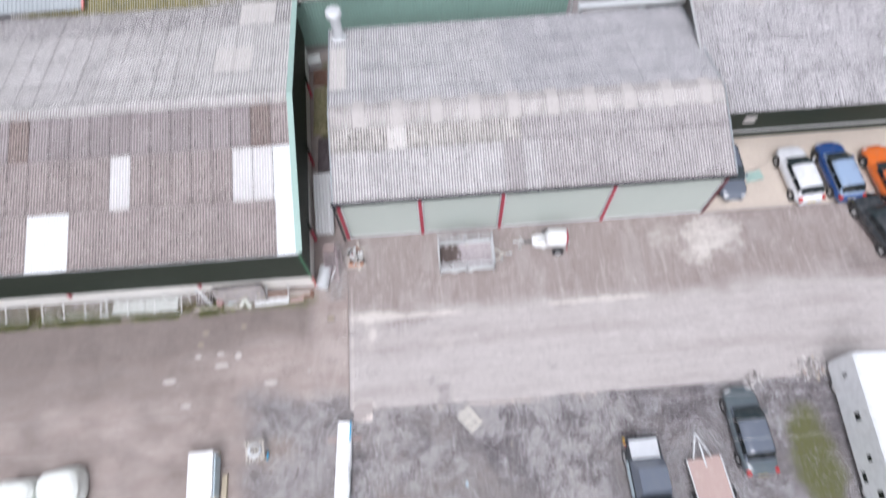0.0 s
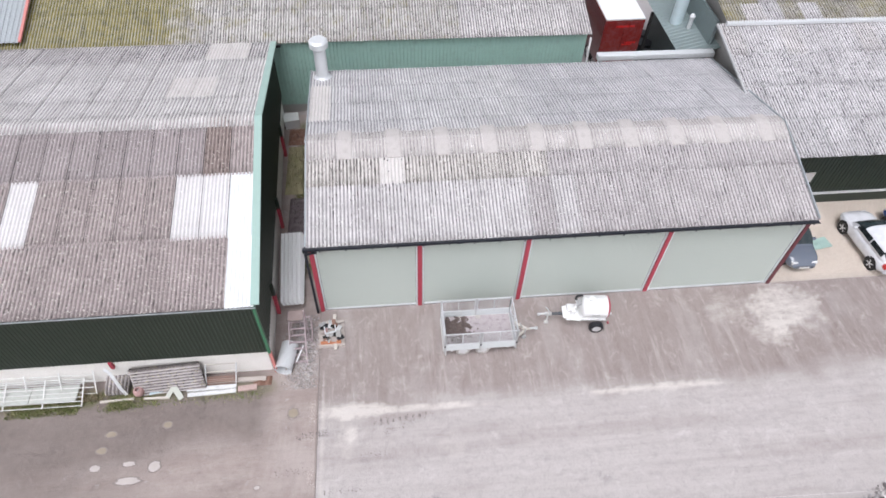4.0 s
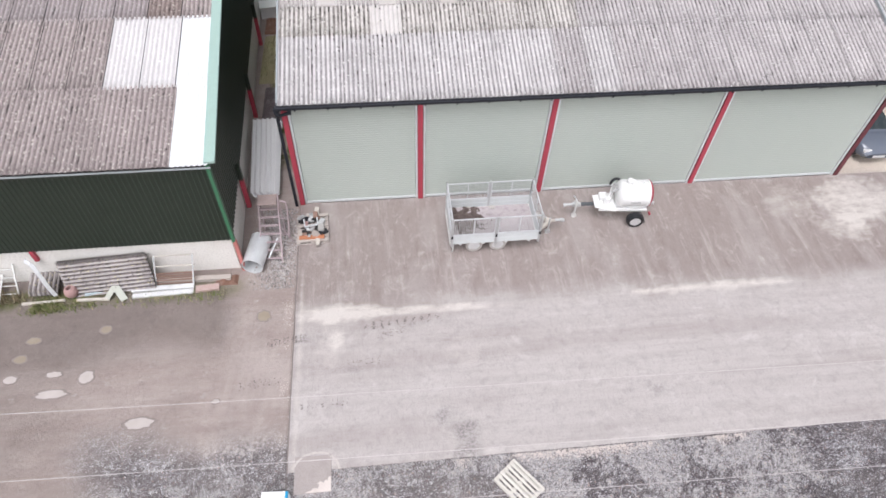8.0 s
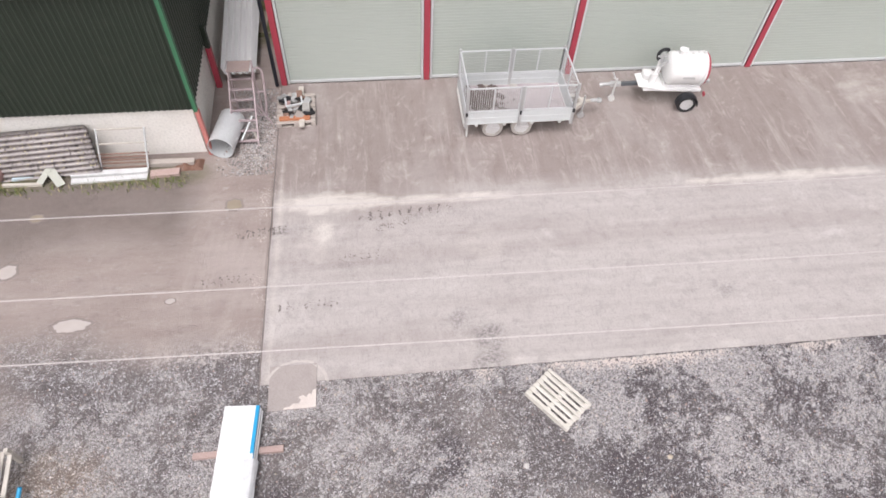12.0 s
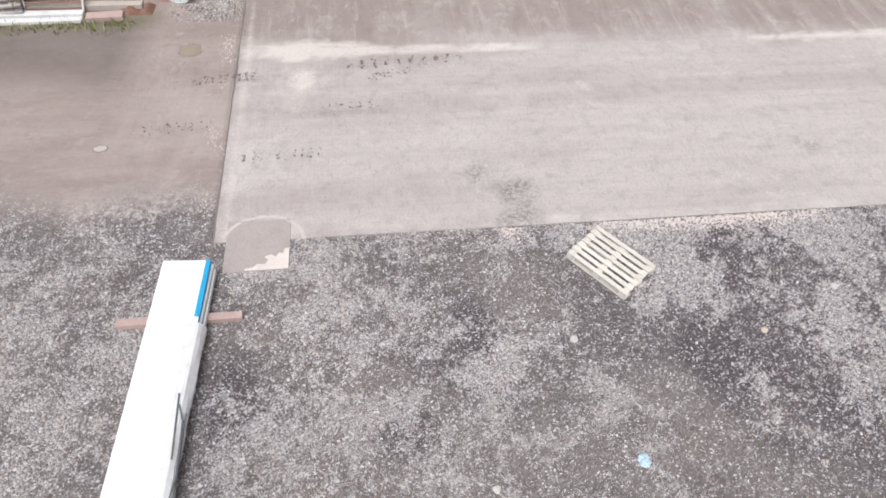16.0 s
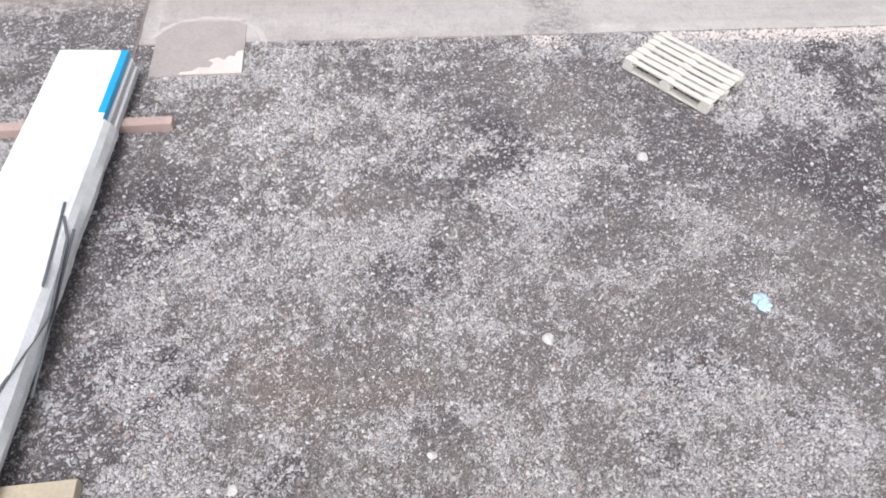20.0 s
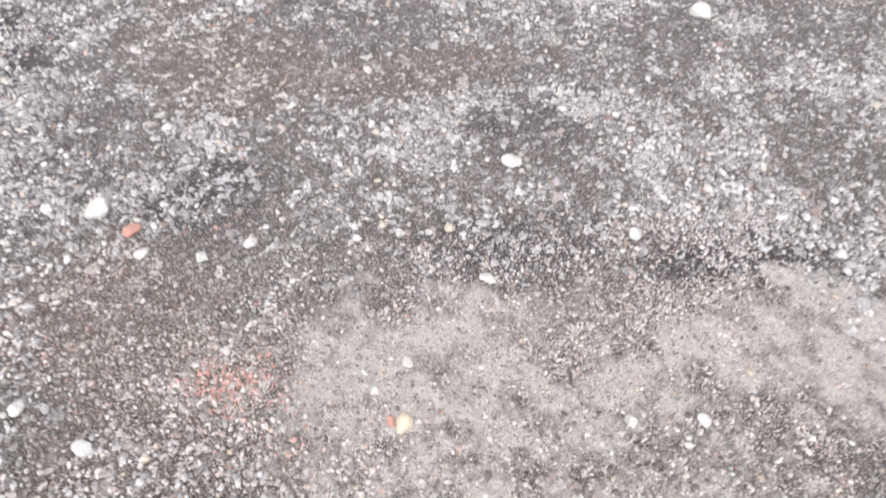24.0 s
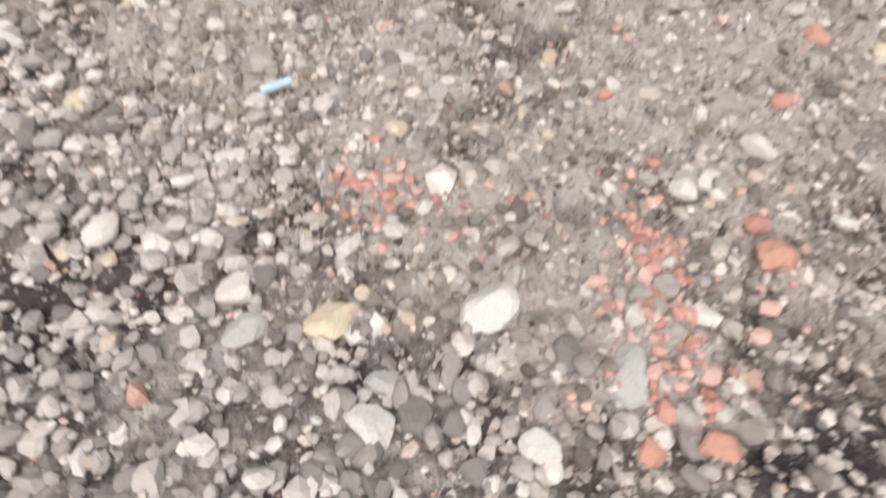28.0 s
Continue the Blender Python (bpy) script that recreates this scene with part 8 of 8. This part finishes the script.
# crushed brick in little drifts
bx, by = [], []
for cx, cy, sx, sy, cnt in ((0.36, 3.885, 0.02, 0.014, 60), (0.41, 3.85, 0.03, 0.015, 45), (0.545, 3.815, 0.012, 0.03, 120), (0.535, 3.745, 0.02, 0.02, 70), (0.525, 3.705, 0.025, 0.012, 50), (0.63, 3.79, 0.03, 0.03, 20), (-0.1, 4.5, 0.06, 0.04, 420), (-0.05, 4.47, 0.1, 0.08, 120), (0.05, 4.38, 0.06, 0.05, 60), (1.0, 4.05, 0.2, 0.1, 40), (0.0, 3.9, 0.15, 0.1, 30), (-0.6, 4.7, 0.3, 0.15, 70)):
    bx.append(rng.normal(cx, sx, cnt)), by.append(rng.normal(cy, sy, cnt))
bx, by = np.concatenate(bx), np.concatenate(by)
tagged(rocks("brick_crumbs", bx, by, np.clip(rng.lognormal(math.log(0.0036), 0.45, len(bx)), 0.0016, 0.01), 1, "brick_mix"), "crushed red brick crumbs in the gravel", "rubble", kind="stuff")

# stones that stand out singly
for nm, c in (("stone_white", (0.6, 0.575, 0.555)), ("stone_grey", (0.42, 0.42, 0.42)), ("stone_pale", (0.58, 0.57, 0.56)), ("stone_dark", (0.2, 0.19, 0.185)), ("stone_tan", (0.62, 0.54, 0.42)), ("stone_brick", (0.5, 0.27, 0.22))):
    M[nm] = paint(nm, c, 0.85, 0, 0.3, (0.3, 0.27, 0.25), 40)
rock_v = base_rock(3)


def stone(x, y, size, mat, flat=0.6, label=""):
    v, f = rock_v
    q = chipped(v, rng.randint(0, 9999), 11) * np.array([1.15, 0.88, flat]) * size
    o = part("stone", (q.tolist(), f.tolist()), mat)
    for p in o.data.polygons:
        p.use_smooth = False
    o.matrix_world = pose(x, y, float(relief(np.array([x]), np.array([y]))[0]) + 0.35 * size * flat, 0, 0, rng.uniform(0, 180))
    words = {"stone_white": "white", "stone_grey": "grey", "stone_pale": "pale grey", "stone_dark": "dark grey", "stone_tan": "tan yellow", "stone_brick": "broken red brick"}
    tagged(o, label or words[mat] + " stone lying loose on the gravel", "stone", "loose stones")


for x, y, s, mat in ((0.333, 3.78, 0.0165, "stone_tan"), (0.43, 3.772, 0.0195, "stone_pale"), (0.63, 3.79, 0.015, "stone_brick"), (0.35, 3.712, 0.013, "stone_pale"), (0.378, 3.716, 0.012, "stone_dark"),
                     (0.5, 3.722, 0.017, "stone_grey"), (0.502, 3.678, 0.010, "stone_brick"), (0.535, 3.672, 0.011, "stone_brick"), (0.36, 3.738, 0.01, "stone_grey"), (0.585, 3.855, 0.0095, "stone_pale"),
                     (0.465, 3.735, 0.011, "stone_dark"), (0.44, 3.685, 0.01, "stone_pale"), (0.272, 3.81, 0.013, "stone_white"), (0.28, 3.78, 0.012, "stone_grey"), (0.19, 3.86, 0.012, "stone_white"),
                     (0.17, 3.94, 0.012, "stone_white"), (0.18, 4.115, 0.017, "stone_white"), (0.085, 4.06, 0.015, "stone_pale"), (0.774, 4.035, 0.013, "stone_grey"), (0.775, 4.018, 0.012, "stone_brick"),
                     (0.654, 3.885, 0.012, "stone_white"), (0.0, 4.02, 0.014, "stone_white"), (0.365, 4.335, 0.026, "stone_tan"), (0.335, 4.345, 0.014, "stone_brick"), (0.395, 4.51, 0.016, "stone_white"),
                     (0.3, 4.44, 0.012, "stone_white"), (0.671, 4.766, 0.022, "stone_white"), (0.849, 5.258, 0.032, "stone_white"), (-0.534, 5.18, 0.045, "stone_white"), (-0.42, 5.068, 0.026, "stone_brick"),
                     (-0.432, 4.369, 0.024, "stone_pale"), (-0.975, 4.99, 0.034, "stone_pale"), (0.972, 4.27, 0.018, "stone_white"), (1.187, 4.888, 0.022, "stone_pale"), (2.0, 4.63, 0.025, "stone_white"),
                     (3.384, 8.107, 0.06, "stone_white"), (7.77, 8.67, 0.06, "stone_white"), (6.3, 8.0, 0.05, "stone_tan"), (0.87, 3.93, 0.012, "stone_tan"), (1.9, 6.1, 0.05, "stone_white"),
                     (-0.38, 4.98, 0.02, "stone_white"), (-0.2, 4.95, 0.018, "stone_pale"), (-0.05, 4.98, 0.018, "stone_white"), (-0.62, 4.5, 0.02, "stone_white"), (1.17, 4.25, 0.02, "stone_pale"), (0.124, 3.864, 0.011, "stone_brick"), (0.144, 3.998, 0.012, "stone_tan"), (0.062, 4.103, 0.013, "stone_grey"), (0.606, 3.86, 0.011, "stone_pale"), (0.827, 3.991, 0.011, "stone_tan"), (0.839, 3.886, 0.012, "stone_pale"), (0.068, 3.868, 0.014, "stone_white"), (0.558, 3.957, 0.007, "stone_brick"), (0.693, 3.928, 0.008, "stone_brick"), (0.345, 3.985, 0.009, "stone_grey")):
    stone(x, y, s, mat)
rg = thing("rag", "crumpled pale blue paper rag on the gravel", "rag", 3.86, 6.26, 0.0)
bm = bmesh.new()
bmesh.ops.create_icosphere(bm, subdivisions=3, radius=0.08)
for q in bm.verts:
    q.co *= 1 + 0.7 * noise.noise(q.co * 14) + 0.3 * noise.noise(q.co * 35)
    q.co.z = max(0.0, q.co.z * 0.5 + 0.02)
part("paper", bm, "rag", rg)
bs = thing("plastic_sliver", "thin pale blue plastic sliver among pebbles", "litter", 0.301, 3.975, 0.012, 8)
part("sliver", bar((-0.012, 0, 0), (0.012, 0.003, 0.003), 0.006, 0.003), "rag", bs)

# moss cushions lodged in the roofs' troughs, thickest below the laps
M["roof_moss"] = paint("blackish_roof_moss", (0.045, 0.04, 0.035), 0.95, 0, 0.6, (0.1, 0.095, 0.06), 6)


def cushions(label, low, high, shear, x0, x1, cols, laps, seed, thick=0.9, loose_=0.8, big=1.0, pitch=0.146):
    """Elongated tufts in the troughs of a sheeted slope; laps: heights along the slope, as shares, that gather moss."""
    m, length = slope(low, high, shear, x0, x1)
    r = np.random.RandomState(seed)
    w = (x1 - x0) / cols
    per = round(w / pitch)
    px, py, pl = [], [], []
    for k in range(cols * per):
        x = (k + 0.5) * w / per
        lush = float(fbm(np.array([x]), np.array([seed * 3.1]), 0.55, 5, 4)[0])
        lush = min(1.6, max(0.15, 1 + 4.0 * (lush - 0.5)))
        for at in laps:
            for _ in range(r.poisson(thick * lush)):
                px.append(x), py.append(at * length - r.exponential(0.22) + 0.03), pl.append(min(0.2, r.lognormal(math.log(0.05), 0.5)))
        for _ in range(r.poisson(loose_ * lush)):
            px.append(x), py.append(r.uniform(0.05, 0.97) * length), pl.append(min(0.14, r.lognormal(math.log(0.032), 0.5)))
    px, py, pl = np.array(px), np.clip(np.array(py), 0.03, length - 0.03), np.array(pl)
    ang = np.arange(7) * 2 * math.pi / 7
    base = np.r_[np.stack([np.cos(ang), np.sin(ang), np.full(7, -0.4)], -1), np.stack([0.6 * np.cos(ang), 0.6 * np.sin(ang), np.full(7, 0.8)], -1)]
    faces = np.array([(i, (i + 1) % 7, 7 + (i + 1) % 7) for i in range(7)] + [(i, 7 + (i + 1) % 7, 7 + i) for i in range(7)] + [(7, 8 + i, 9 + i) for i in range(5)])
    size = np.stack([big * r.uniform(0.013, 0.028, len(px)), big * pl, r.uniform(0.012, 0.024, len(px))], -1)
    co = base[None] * size[:, None] * r.uniform(0.75, 1.25, (len(px), 14, 1)) + np.stack([px + r.normal(0, 0.008, len(px)), py, np.full(len(px), 0.022)], -1)[:, None]
    o = part("roof_moss", (co.reshape(-1, 3).tolist(), (faces[None] + 14 * np.arange(len(px))[:, None, None]).reshape(-1, 3).tolist()), "roof_moss")
    o.matrix_world = m
    tagged(o, label, "moss", kind="stuff")


cushions("dark moss tufts in the troughs of the shed roof", EAVE, RIDGE, 0.0, AX0 - 0.03, AX1 + 0.08, 21, (0.56, 0.81), 1, 1.1, 1.1)
cushions("dark moss tufts in the troughs of the brown barn roof", BE, BR, SH, -31.8, BX + 0.06, 27, (0.34, 0.67, 0.95), 2, 1.3, 2.6, 1.35)

# grass along the foot of the barn wall
m, n, l, b = shade("grass_blade", 0.8)
g = n.new("ShaderNodeNewGeometry")
l.new(ramp(n, l, g.outputs["Random Per Island"], [(0.0, (0.08, 0.11, 0.03)), (0.4, (0.16, 0.2, 0.06)), (0.65, (0.25, 0.26, 0.11)), (0.82, (0.34, 0.29, 0.17)), (1.0, (0.42, 0.35, 0.24))]), b.inputs["Base Color"])
M["blade"] = m
cnt = 60000
x, y = rng.uniform(-26, -4.2, cnt), rng.normal(16.42, 0.15, cnt)
k = (rng.rand(cnt) < soft(fbm(x, y, 0.9, 91, 4), 0.26, 0.52) * (0.04 + 0.96 * soft(-8.2 - x, 0, 1.2))) & (y > 16.05)
x, y = x[k], y[k]
hgt, ang, lean = rng.uniform(0.04, 0.15, len(x)), rng.uniform(0, 6.28, len(x)), rng.uniform(0.02, 0.1, len(x))
ca, sa = np.cos(ang), np.sin(ang)
v = np.stack([np.stack([x - 0.016 * sa, y + 0.016 * ca, 0 * x], -1), np.stack([x + 0.016 * sa, y - 0.016 * ca, 0 * x], -1), np.stack([x + lean * ca, y + lean * sa, hgt], -1)], 1).reshape(-1, 3)
tagged(part("grass", (v.tolist(), np.arange(len(v)).reshape(-1, 3).tolist()), "blade"), "short green and dry grass along the wall foot", "grass", kind="stuff")
# dry weeds grown up behind the gates
m, n, l, b = shade("dry_weed", 0.9)
g = n.new("ShaderNodeNewGeometry")
l.new(ramp(n, l, g.outputs["Random Per Island"], [(0.0, (0.14, 0.11, 0.06)), (0.5, (0.26, 0.21, 0.13)), (0.8, (0.38, 0.32, 0.22)), (1.0, (0.18, 0.2, 0.07))]), b.inputs["Base Color"])
M["dry_weed"] = m
cnt = 9000
x, y = rng.uniform(-26, -10.3, cnt), rng.uniform(16.6, 17.36, cnt)
k = rng.rand(cnt) < soft(fbm(x, y, 1.1, 95, 4), 0.3, 0.55)
x, y = x[k], y[k]
hgt, ang, lean = rng.uniform(0.1, 0.4, len(x)), rng.uniform(0, 6.28, len(x)), rng.uniform(0.05, 0.25, len(x))
ca, sa = np.cos(ang), np.sin(ang)
v = np.stack([np.stack([x - 0.014 * sa, y + 0.014 * ca, 0 * x], -1), np.stack([x + 0.014 * sa, y - 0.014 * ca, 0 * x], -1), np.stack([x + lean * ca, np.minimum(y + lean * sa, 17.4), hgt], -1)], 1).reshape(-1, 3)
tagged(part("weeds", (v.tolist(), np.arange(len(v)).reshape(-1, 3).tolist()), "dry_weed"), "dry tan weeds grown up behind the old gates", "weeds", kind="stuff")
